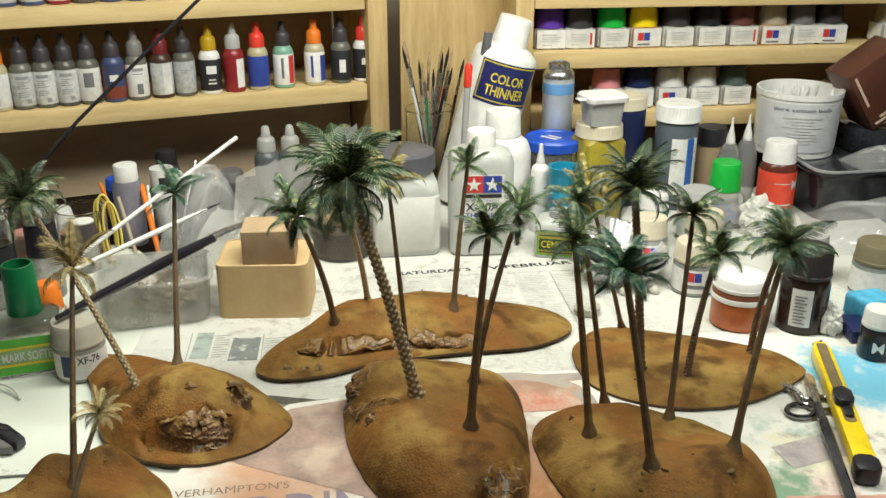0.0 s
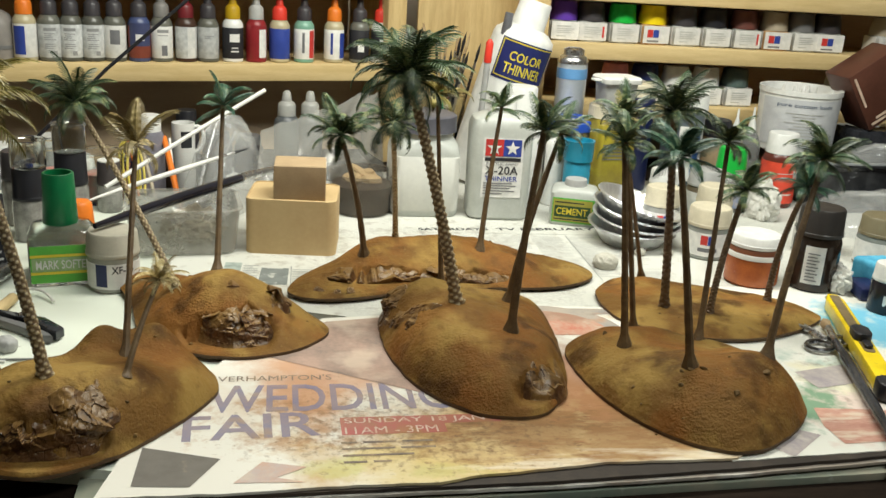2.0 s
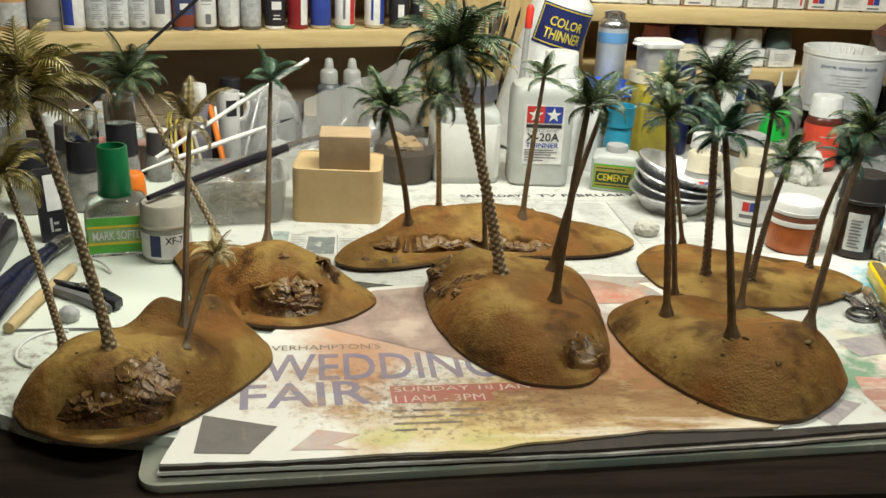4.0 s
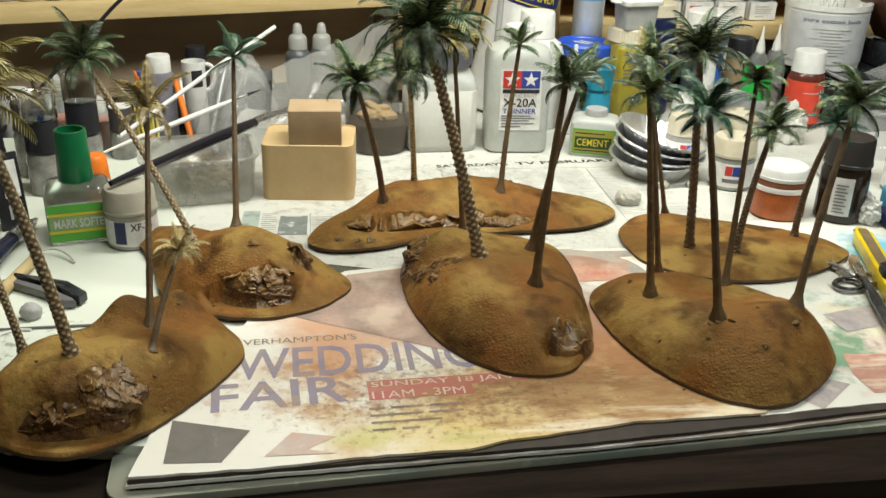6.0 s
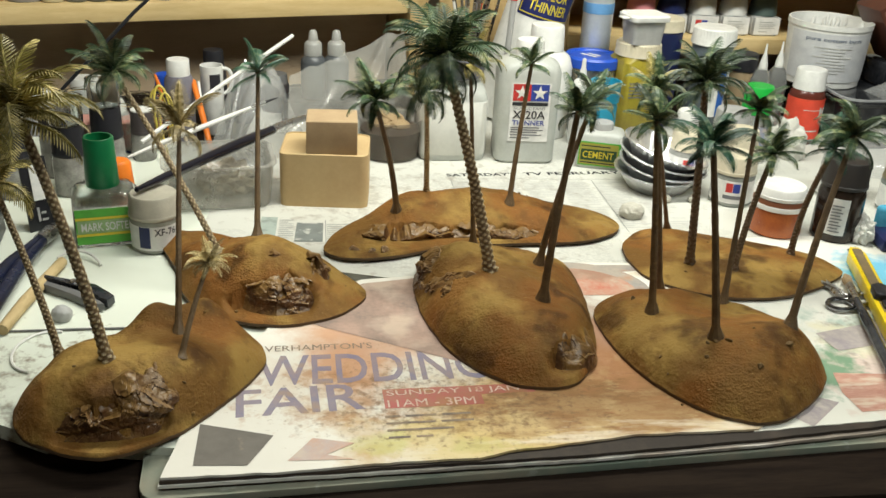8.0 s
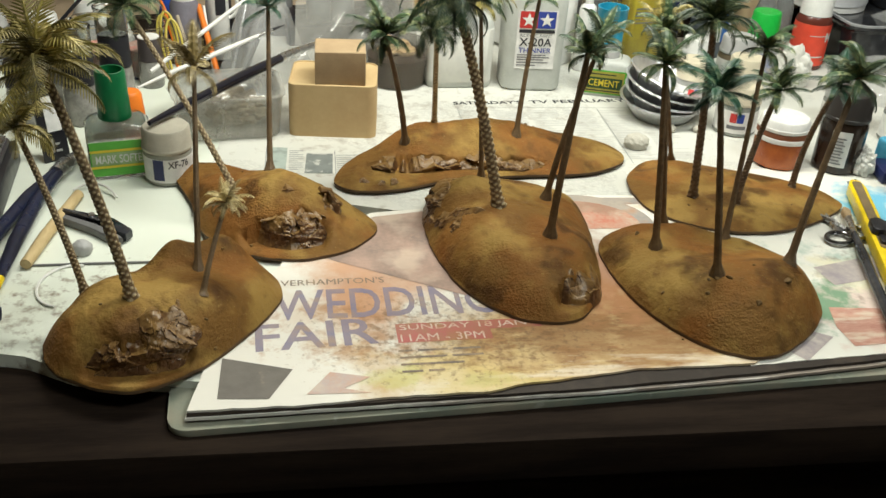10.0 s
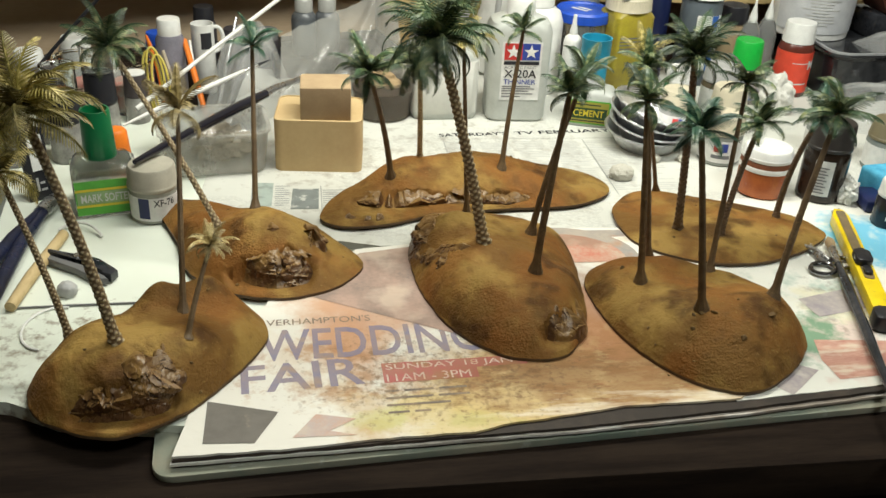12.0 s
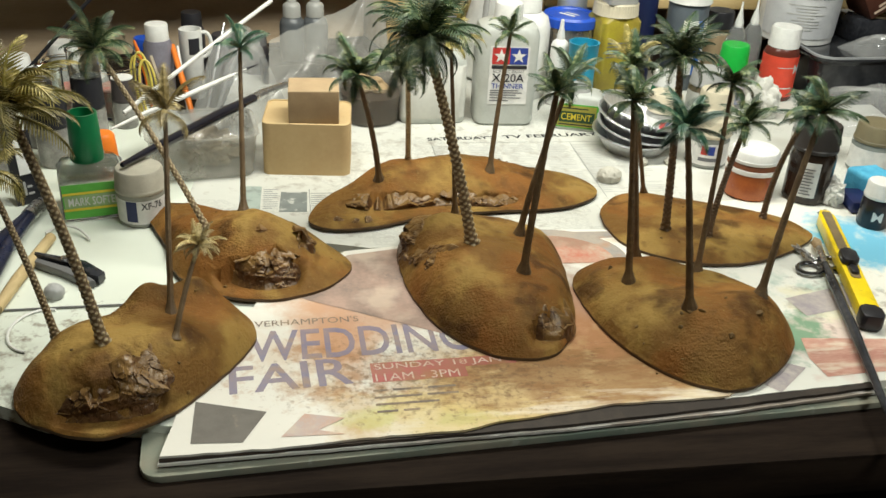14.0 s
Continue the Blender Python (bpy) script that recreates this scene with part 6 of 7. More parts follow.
for k in range(14):
    a, r = rnd.uniform(0, 6.28), rnd.uniform(0.005, 0.036)
    p = Vector((r * math.cos(a), r * math.sin(a), 0.02))
    q = p + Vector((rnd.uniform(-0.012, 0.012), rnd.uniform(-0.012, 0.012), rnd.uniform(0.066, 0.073)))
    part("cotton_bud", tube([p, p.lerp(q, 0.8), p.lerp(q, 0.84), p.lerp(q, 0.92), q], [0.0011, 0.0011, 0.0022, 0.0026, 0.0012], 8), WHITE_PLASTIC, bt)

# red bottle, green-capped bottle, crumpled tissue
rb = thing("red_bottle", pose(0.536, 0.968, Z_B, 0, 0, 10), "red-labelled bottle with a white screw cap", "bottle")
part("bottle_body", lathe([(0, 0), (0.019, 0), (0.0205, 0.002), (0.0205, 0.056), (0.018, 0.062), (0.014, 0.066), (0, 0.066)], 36), plain("brown_liquid_bottle", (0.12, 0.03, 0.02), 0.25), rb)
part("paper_label", lathe([(0.0207, 0.006), (0.0209, 0.006), (0.0209, 0.054), (0.0207, 0.054)], 30, 260, -220), plain("orange_red_print", (0.80, 0.085, 0.045), 0.4), rb)
part("cap", ribbed_cap(0.0182, 0.063, 0.086, 0.95, 40), WHITE_PLASTIC, rb)
curved_words("M", 0.011, 0.010, 0.0211, 0.034, -62, PAPER_LABEL, rb)
part("label_line", lathe([(0.0210, 0.016), (0.0211, 0.016), (0.0211, 0.0175), (0.0210, 0.0175)], 12, 60, -130), PAPER_LABEL, rb)
part("label_line", lathe([(0.0210, 0.041), (0.0211, 0.041), (0.0211, 0.0418), (0.0210, 0.0418)], 12, 60, -130), PAPER_LABEL, rb)
gb = thing("green_capped_bottle", pose(0.465, 0.944, Z_B, 0, 0, -8), "clear bottle with a bright green cap", "bottle")
part("bottle_body", loft([(rounded(0.036, 0.036, 0.006), 0), (rounded(0.038, 0.038, 0.007), 0.001), (rounded(0.038, 0.038, 0.007), 0.036), (rounded(0.024, 0.024, 0.011), 0.042)]), CLEAR_PLASTIC, gb)
part("paper_label", block(0.030, 0.0004, 0.022, 0, centre=(0, -0.0193, 0.006)), mat("faded_label", (0.5, 0.42, 0.36), (0.25, 0.3, 0.45), rough=0.6, scale=130), gb, smooth=False)
part("cap", lathe([(0, 0.040), (0.0165, 0.040), (0.0172, 0.041), (0.0155, 0.070), (0.0145, 0.0715), (0, 0.0715)], 36), BRIGHT_GREEN, gb)


def crumple(name, at, sx, sy, sz, material, label, seed, category, n=34, rough=1.0):
    """A creased lump of tissue or film."""
    bm = bmesh.new()
    bmesh.ops.create_icosphere(bm, subdivisions=5 if n > 30 else 4, radius=1)
    o = Vector((seed * 2.3, seed, 0))
    for v in bm.verts:
        d = v.co.normalized()
        f = noise.voronoi(d * 2.4 + o)[0]
        v.co = d * (0.82 + rough * (0.30 * (f[1] - f[0]) + 0.16 * noise.noise(d * 3 + o) + 0.10 * noise.noise(d * 8 + o)))
        if v.co.z < -0.55:
            v.co.z = -0.55
    return single(name, bm, material, at @ Matrix.Translation((0, 0, 0.55 * sz)) @ Matrix.Diagonal((sx, sy, sz, 1)), label, category, smooth=True)


TISSUE = mat("white_tissue", (0.74, 0.73, 0.68), (0.66, 0.65, 0.6), rough=0.9, scale=60, bump=0.4, bump_scale=420)
crumple("crumpled_tissue", pose(0.490, 0.905, Z_B, 0, 0, 40), 0.016, 0.022, 0.030, TISSUE, "scrap of crumpled white tissue between bottles", 3, "tissue")
crumple("crumpled_tissue", pose(0.452, 0.680, -0.0013, 0, 0, 10), 0.012, 0.018, 0.018, TISSUE, "scrap of crumpled white tissue beside a knife", 5, "tissue")
FILM = mat("grey_clear_film", (0.60, 0.61, 0.59), (0.40, 0.41, 0.40), rough=0.10, ior=1.7, scale=9, bump=0.15, bump_scale=50, alpha=0.26, stretch=(1, 3, 1))


def film(at, sx, sy, h, seed, label, folds=1.0, name="plastic_bag", material=None):
    """A loose bag of clear film: a sagging skin with long sharp folds."""
    nx, ny, bm, o = 64, 44, bmesh.new(), Vector((seed * 2.7, seed * 1.9, seed))
    grid = []
    for j in range(ny + 1):
        row = []
        for i in range(nx + 1):
            u, v = 2 * i / nx - 1, 2 * j / ny - 1
            dome = max(0.0, 1 - abs(u) ** 2.2) ** 0.7 * max(0.0, 1 - abs(v) ** 2.2) ** 0.7
            warp = noise.noise(Vector((u * 0.9, v * 0.9, 0)) + o)
            across, along = u * 0.8 + v * 0.6 + 0.35 * warp, v * 0.8 - u * 0.6
            fold = 1 - abs(noise.noise(Vector((across * 2.6, along * 0.5, 1.0)) + o)) * 2.4
            fine = 1 - abs(noise.noise(Vector((across * 8.0, along * 0.9, 4.0)) + o)) * 2.2
            z = h * dome * (0.78 + 0.16 * folds * fold + 0.045 * folds * fine + 0.22 * warp)
            row.append(bm.verts.new((sx * (u + 0.10 * warp), sy * (v + 0.12 * noise.noise(Vector((u * 2, v * 2, 7)) + o)), max(0.0, z))))
        grid.append(row)
    for a, b in zip(grid, grid[1:]):
        for i in range(nx):
            bm.faces.new((a[i], a[i + 1], b[i + 1], b[i]))
    ob = single(name, bm, material or FILM, at, label, "plastic bag")
    return ob


FILM_BRIGHT = mat("bright_clear_film", (0.78, 0.79, 0.78), (0.55, 0.56, 0.56), rough=0.10, ior=1.7, scale=7, bump=0.15, bump_scale=40, alpha=0.30, stretch=(1, 3, 1))
film(pose(0.655, 0.965, 0.0532, 0, 0, 4), 0.036, 0.026, 0.020, 52, "flattened clear plastic bag lying on a tray", 1.8, material=FILM_BRIGHT)
film(pose(0.625, 0.880, Z_B, 0, 0, -20), 0.085, 0.060, 0.040, 8, "crumpled clear plastic bag beside the jars", 1.6, material=FILM_BRIGHT)


# ---- foil dishes ----
def foil_dish(at, r, h, label):
    seg, bm = 144, bmesh.new()
    rings = []
    for f, z, wob in ((0.0, 0.0, 0), (0.62, 0.0, 0.0), (0.66, 0.001, 0.004), (0.93, h, 0.009), (0.98, h + 0.0006, 0.006), (1.0, h - 0.0008, 0.006)):
        ring = []
        for k in range(seg):
            a = 2 * math.pi * k / seg
            rr = r * f * (1 + wob * math.cos(k * math.pi / 2))
            ring.append((rr * math.cos(a), rr * math.sin(a), z))
        rings.append([bm.verts.new(c) for c in ring] if f else [bm.verts.new((0, 0, 0))])
    for a, b in zip(rings, rings[1:]):
        for k in range(seg):
            j = (k + 1) % seg
            bm.faces.new((a[0], b[k], b[j])) if len(a) == 1 else bm.faces.new((a[k], a[j], b[j], b[k]))
    ob = single("foil_dish", bm, FOIL, at, label, "foil dish", "stack of foil dishes", smooth=False)
    sol = ob.modifiers.new("thickness", "SOLIDIFY")
    sol.thickness = 0.0005
    return ob


for k in range(4):
    foil_dish(pose(0.3085 + 0.0014 * math.sin(k * 2), 0.8140 + 0.001 * math.cos(k * 3), Z_B + 0.0006 + 0.0078 * k, 3.5 + 4.2 * k, 2.0 * math.sin(k), 25 * k), 0.0445, 0.0190, "crimped round foil dish in a stack")
STONE = mat("white_stone", (0.6, 0.58, 0.5), (0.45, 0.43, 0.37), rough=0.85, scale=120, bump=0.4)
for k, (x, y, s) in enumerate([(0.258, 0.735, 0.0115), (0.304, 0.772, 0.006), (0.332, 0.772, 0.006), (0.035, 0.748, 0.006), (0.028, 0.740, 0.0045)]):
    crumple("pebble", pose(x, y, Z_B, 0, 0, 40 * k), s * 1.2, s, s * 0.85, STONE if k < 3 else BARK, "pale plaster lump on newspaper" if k < 3 else "pale bark crumb on newspaper", 20 + k, "pebble", 20, 0.5)


# ---- round paint pots nearer by ----
def pot(at, r, h, body, lid, lid_h, label, lab=None, band=False, shoulder=0.86, marks=False):
    p = thing("paint_pot", at, label, "paint pot")
    part("pot_body", lathe([(0, 0), (r * 0.92, 0), (r, 0.0015), (r, h * 0.84), (r * shoulder, h), (0, h)], 36), body, p)
    part("lid", ribbed_cap(r * (shoulder + 0.10), h - 0.001, h + lid_h, 0.96, 40), lid, p)
    part("lid_ring", lathe([(r * (shoulder + 0.11), h - 0.0025), (r * (shoulder + 0.13), h - 0.002), (r * (shoulder + 0.13), h + 0.0005), (r * (shoulder + 0.11), h + 0.001)], 36), lid, p)
    if lab:
        part("paper_label", lathe([(r * 1.004, h * 0.12), (r * 1.012, h * 0.12), (r * 1.012, h * 0.78), (r * 1.004, h * 0.78)], 24, 230, -205), lab, p)
    if marks:
        part("red_panel", lathe([(r * 1.014, h * 0.45), (r * 1.02, h * 0.45), (r * 1.02, h * 0.72), (r * 1.014, h * 0.72)], 5, 18, -120), RED_PRINT, p)
        part("blue_panel", lathe([(r * 1.014, h * 0.45), (r * 1.02, h * 0.45), (r * 1.02, h * 0.72), (r * 1.014, h * 0.72)], 5, 18, -101), BLUE_PRINT, p)
        part("print_bar", lathe([(r * 1.014, h * 0.25), (r * 1.02, h * 0.25), (r * 1.02, h * 0.36), (r * 1.014, h * 0.36)], 8, 50, -125), PRINT_GREY, p)
    return p


pot(pose(0.371, 0.776, Z_B, 0, 0, -10), 0.0205, 0.034, mat("cloudy_glass", (0.42, 0.44, 0.40), (0.3, 0.32, 0.3), rough=0.2, glass=0.3, scale=60), CREAM_PLASTIC, 0.015, "paint pot with cream lid and starred label", PAPER_LABEL, marks=True, shoulder=0.9)
pot(pose(0.3835, 0.703, -0.0013, 0, 0, 15), 0.0235, 0.0372, ORANGE_PAINT, WHITE_PLASTIC, 0.0075, "glass pot of orange brown paint, white lid", None, shoulder=0.88)
part("collar", lathe([(0.0208, 0.0245), (0.0242, 0.0250), (0.0244, 0.0290), (0.0240, 0.0296), (0.0208, 0.0296)], 40), WHITE_PLASTIC, bpy.data.objects["paint_pot.001"])
# darker brown band round the neck, below the lid
part("neck_band", lathe([(0.0230, 0.0294), (0.0237, 0.0296), (0.0232, 0.0335), (0.0222, 0.0345)], 36), plain("dark_brown_neck", (0.20, 0.07, 0.03), 0.5), bpy.data.objects["paint_pot.001"])
pot(pose(0.4345, 0.690, -0.0013, 0, 0, 10), 0.0205, 0.052, mat("dark_brown_glass", (0.028, 0.018, 0.012), (0.018, 0.012, 0.009), rough=0.12, scale=40), plain("charcoal_brown_lid", (0.030, 0.026, 0.024), 0.4), 0.022, "tall jar of dark brown paint, dark cap", None, shoulder=0.86)
lab_dj = bpy.data.objects["paint_pot.002"]
part("paper_label", lathe([(0.0207, 0.008), (0.0209, 0.008), (0.0209, 0.042), (0.0207, 0.042)], 10, 48, -155), PAPER_LABEL, lab_dj)
bars([(0, 0.003 * k, 0.010 - 0.002 * (k % 2), 0.0012) for k in range(9)], PRINT_GREY, lab_dj, pose(0, 0, 0, 0, 0, -40) @ front_at(-0.006, -0.0212, 0.011))
pot(pose(0.536, 0.752, Z_B, 0, 0, 0), 0.0215, 0.034, mat("grey_green_glass", (0.22, 0.24, 0.22), (0.16, 0.18, 0.17), rough=0.15, scale=40), plain("khaki_lid", (0.2, 0.17, 0.10), 0.45), 0.016, "paint pot with khaki lid, white label", PAPER_LABEL)
pot(pose(0.488, 0.790, Z_B, 0, 0, 0), 0.0185, 0.032, mat("pale_glass", (0.4, 0.42, 0.4), (0.3, 0.32, 0.3), rough=0.15, scale=40, glass=0.3), PALE_GREY, 0.014, "small clear pot with a pale lid", PAPER_LABEL)
pot(pose(0.345, 0.836, Z_B, 0, 0, 0), 0.0185, 0.036, mat("grey_paint_pot", (0.28, 0.28, 0.26), (0.2, 0.2, 0.19), rough=0.3, scale=40), CREAM_PLASTIC, 0.016, "grey paint pot with a cream lid", PAPER_LABEL, marks=True)
pot(pose(0.405, 0.845, Z_B, 0, 0, 0), 0.019, 0.036, mat("olive_paint_pot", (0.2, 0.2, 0.13), (0.15, 0.15, 0.1), rough=0.3, scale=40), CREAM_PLASTIC, 0.016, "olive paint pot with a cream lid", PAPER_LABEL)
pot(pose(0.366, 0.890, Z_B, 0, 0, 0), 0.016, 0.044, plain("green_glass", (0.05, 0.22, 0.12), 0.25), WHITE_PLASTIC, 0.013, "green paint pot with a white lid", None)
pot(pose(0.420, 0.905, Z_B, 0, 0, 0), 0.020, 0.040, mat("brown_paint_pot", (0.16, 0.12, 0.08), (0.1, 0.08, 0.05), rough=0.3, scale=40), PALE_GREY, 0.015, "brown paint pot with a pale lid", PAPER_LABEL)
pot(pose(0.470, 0.632, -0.0013, 0, 0, 0), 0.0135, 0.030, plain("black_glass", (0.02, 0.02, 0.025), 0.2), WHITE_PLASTIC, 0.012, "small black pot with a white cap", None)
curved_words("M", 0.009, 0.009, 0.0138, 0.008, -112, PAPER_LABEL, bpy.data.objects["paint_pot.009"])

# blue foam blocks
FOAMS = [(0.497, 0.690, 0.034, 0.030, 0.026, 12), (0.452, 0.715, 0.018, 0.022, 0.020, -20)]
for k, (x, y, sx, sy, sz, rz) in enumerate(FOAMS):
    bm = block(sx, sy, sz, 0.004, 3)
    for v in bm.verts:
        v.co += Vector((0, 0, 0.0025 * noise.noise(v.co * 90 + Vector((k, 0, 0)))))
    single("blue_foam_block", bm, SKY_BLUE, pose(x, y, -0.0013, 0, 0, rz), "torn block of sky blue foam", "foam block")
dark_pad = single("navy_pad", block(0.030, 0.034, 0.012, 0.003, 2), NAVY, pose(0.478, 0.667, -0.0013, 0, 0, -8), "dark navy sponge pad on newspaper", "sponge")

# ---- craft knife ----
kn = thing("craft_knife", pose(0.3995, 0.5540, -0.0013, 0, 0, 73.0), "yellow snap-off craft knife with black slider", "craft knife")
half = 0.088
body = [(-half, -0.0074), (half - 0.012, -0.0074), (half, -0.004), (half, 0.004), (half - 0.012, 0.0074), (-half, 0.0074)]
part("knife_body", slab(body, 0.002, 0.0125, 0.0016), YELLOW, kn)
part("slot", slab(rounded(0.118, 0.0078, 0.003), 0.0120, 0.0130), mat("grey_channel", (0.24, 0.17, 0.08), (0.16, 0.12, 0.07), rough=0.5), kn, at=pose(0.024, 0, 0))
part("blade", slab([(half - 0.02, -0.0045), (half + 0.012, -0.0045), (half + 0.004, 0.0045), (half - 0.02, 0.0045)], 0.0070, 0.0078), STEEL, kn)
part("slider", slab(rounded(0.021, 0.0125, 0.004), 0.0125, 0.0185, 0.0015), BLACK_PLASTIC, kn, at=pose(-0.006, 0.0005, 0))
part("slider_step", slab(rounded(0.012, 0.006, 0.002), 0.0125, 0.0155, 0.0008), BLACK_PLASTIC, kn, at=pose(-0.024, 0, 0))
part("end_cap", slab(rounded(0.018, 0.0158, 0.004), 0.0014, 0.0132, 0.0015), BLACK_PLASTIC, kn, at=pose(-half + 0.004, 0, 0))
# ---- brush and ring beside it ----
br = thing("paint_brush", pose(0, 0, 0), "black-handled paint brush with metal ferrule", "paint brush")
part("handle", tube([(0.3835, 0.5560, 0.0042), (0.372, 0.520, 0.0050), (0.352, 0.452, 0.0042), (0.330, 0.378, 0.0032), (0.318, 0.335, 0.0030)], [0.0026, 0.0040, 0.0038, 0.0026, 0.0018], 12), GLOSS_BLACK, br)
part("ferrule", tube([(0.3835, 0.5560, 0.0042), (0.3880, 0.5700, 0.0042), (0.3915, 0.5810, 0.0040)], [0.0028, 0.0030, 0.0032], 12), STEEL, br)
part("bristles", tube([(0.3915, 0.5810, 0.0040), (0.3950, 0.5920, 0.0036), (0.3985, 0.6020, 0.0030)], [0.0032, 0.0042, 0.0008], 10), mat("tan_bristle", (0.45, 0.32, 0.18), rough=0.7, scale=300), br)
rg = thing("scissors", pose(0.380, 0.5570, -0.0012, 0, 0, 20), "dark ringed scissor handles lying on newspaper", "scissors")
for sx in (-0.011, 0.010):
    part("finger_ring", tube([(sx + 0.011 * math.cos(2 * math.pi * k / 24), 0.0085 * math.sin(2 * math.pi * k / 24), 0.003) for k in range(25)], 0.0020, 8, cap=False), mat("dark_chrome", (0.3, 0.3, 0.31), (0.2, 0.2, 0.21), rough=0.2, metal=1.0, scale=90), rg)
part("shank", tube([(-0.004, 0.007, 0.003), (0.004, 0.022, 0.003), (0.010, 0.036, 0.003)], [0.002, 0.0025, 0.002], 8), STEEL, rg)
part("shank", tube([(0.004, 0.007, 0.003), (0.004, 0.022, 0.0045), (0.002, 0.038, 0.003)], [0.002, 0.0025, 0.002], 8), STEEL, rg)


# ---- left side of the bench ----
Z_W = -0.0029   # top of the white board
sb = thing("softener_bottle", pose(-0.2055, 0.6985, Z_W, 0, 0, 13), "clear square bottle, green label, tall green cap", "bottle")
part("bottle_body", loft([(rounded(0.047, 0.040, 0.004), 0), (rounded(0.050, 0.043, 0.006), 0.002), (rounded(0.050, 0.043, 0.006), 0.038), (rounded(0.043, 0.037, 0.010), 0.044), (rounded(0.024, 0.024, 0.0115), 0.047)]), GLASS, sb)
part("liquid", loft([(rounded(0.042, 0.039, 0.005), 0.003), (rounded(0.042, 0.039, 0.005), 0.030)]), mat("clear_liquid", (0.8, 0.84, 0.76), rough=0.1, scale=30, glass=0.8, ior=1.33), sb)
SF = front_at(-0.0215, -0.0219, 0)
s_label = part("paper_label", block(0.047, 0.0004, 0.030, 0, centre=(0, -0.0218, 0.0035)), GREEN_PRINT, sb, smooth=False)
bars([(-0.002, 0.0105, 0.047, 0.0022), (-0.002, 0.0245, 0.047, 0.0022)], YELLOW_PRINT, s_label, SF, "yellow_band", 0.0004)
bars([(-0.001, 0.0130, 0.045, 0.0110)], mat("sage_print", (0.3, 0.45, 0.2), rough=0.5), s_label, SF, "pale_panel", 0.0003)
lettering("label_text", "MARK SOFTER", 0.0072, PAPER_LABEL, s_label, SF @ pose(0.002, 0.0148, 0.0005), 0.040, bold=0.012)
part("cap", lathe([(0, 0.046), (0.0128, 0.046), (0.0132, 0.047), (0.0118, 0.086), (0.0112, 0.0868), (0.0098, 0.0868), (0.0096, 0.079), (0, 0.0785)], 40), GREEN_CAP, sb)
pot(pose(-0.163, 0.679, Z_W, 0, 0, 20), 0.0195, 0.031, mat("hazy_glass", (0.42, 0.42, 0.36), (0.3, 0.3, 0.26), rough=0.2, scale=40, glass=0.2), plain("putty_lid", (0.46, 0.43, 0.35), 0.5), 0.016, "paint pot with a putty grey lid, pale label", PAPER_LABEL, shoulder=0.92, marks=False)
oc = thing("orange_capped_bottle", pose(-0.2005, 0.742, Z_W), "small bottle with an orange cap", "bottle")
part("bottle_body", lathe([(0, 0), (0.0125, 0), (0.0135, 0.001), (0.0135, 0.026), (0.010, 0.029), (0, 0.029)], 28), CLEAR_PLASTIC, oc)
part("cap", lathe([(0, 0.028), (0.0112, 0.028), (0.0115, 0.029), (0.0100, 0.049), (0.008, 0.0515), (0, 0.0515)], 28), ORANGE, oc)
for x, y, r, h, lh, lid, words in ((-0.254, 0.797, 0.0155, 0.040, 0.026, BLACK_PLASTIC, "glass jar of dark bits with a black lid"), (-0.227, 0.832, 0.0150, 0.045, 0.028, BLACK_PLASTIC, "glass jar with a black plastic lid"),
                                   (-0.275, 0.845, 0.017, 0.045, 0.024, CHARCOAL, "glass jar with a charcoal lid"), (-0.300, 0.790, 0.016, 0.040, 0.022, BLACK_PLASTIC, "glass jar with a black plastic lid"),
                                   (-0.205, 0.890, 0.012, 0.030, 0.020, plain("black_cap_white_top", (0.06, 0.05, 0.05), 0.4), "small jar with a dark cap")):
    pot(pose(x, y, Z_W), r, h, mat("smoky_jar_glass", (0.55, 0.54, 0.5), (0.3, 0.29, 0.27), rough=0.12, scale=70, glass=0.45), lid, lh, words, None)
for x, y, r, z, h in ((-0.254, 0.797, 0.0150, 0.0665, 0.022), (-0.227, 0.832, 0.0145, 0.0725, 0.024)):
    g = thing("glass_jar", pose(x, y, z + Z_W - 0.0005), "small glass jar standing on a black lid", "jar")
    part("jar_wall", lathe([(0, 0), (r * 0.95, 0), (r, 0.0015), (r, h), (r * 1.06, h + 0.0006), (r * 1.06, h + 0.0024), (r * 0.92, h + 0.0024), (r * 0.90, 0.002), (0, 0.002)], 32), GLASS, g)
part("lid_disc", lathe([(0, 0.0505), (0.0105, 0.0505), (0.0105, 0.0515), (0, 0.0515)], 28), WHITE_PLASTIC, bpy.data.objects["paint_pot.015"])
for x, y, r, h, m2 in ((-0.262, 0.905, 0.022, 0.060, "a"), (-0.215, 0.925, 0.024, 0.050, "b")):
    g = thing("glass_jar", pose(x, y, Z_W), "open glass jar with bright rim", "jar")
    part("jar_wall", lathe([(0, 0), (r * 0.95, 0), (r, 0.002), (r, h), (r * 1.05, h + 0.001), (r * 1.05, h + 0.003), (r * 0.94, h + 0.003), (r * 0.92, 0.003), (0, 0.003)], 36), GLASS, g)
    part("contents", lathe([(0, 0.004), (r * 0.9, 0.004), (r * 0.9, h * 0.6), (0, h * 0.62)], 28), mat("jar_contents", (0.35, 0.28, 0.24), (0.5, 0.18, 0.15), rough=0.8, scale=90, bump=0.6), g)

# smoky tray with film and brushes
st = thing("plastic_tray", pose(-0.1215, 0.7835, -0.0021, 0, 0, 8), "smoky clear plastic tray of odds and ends", "tray")
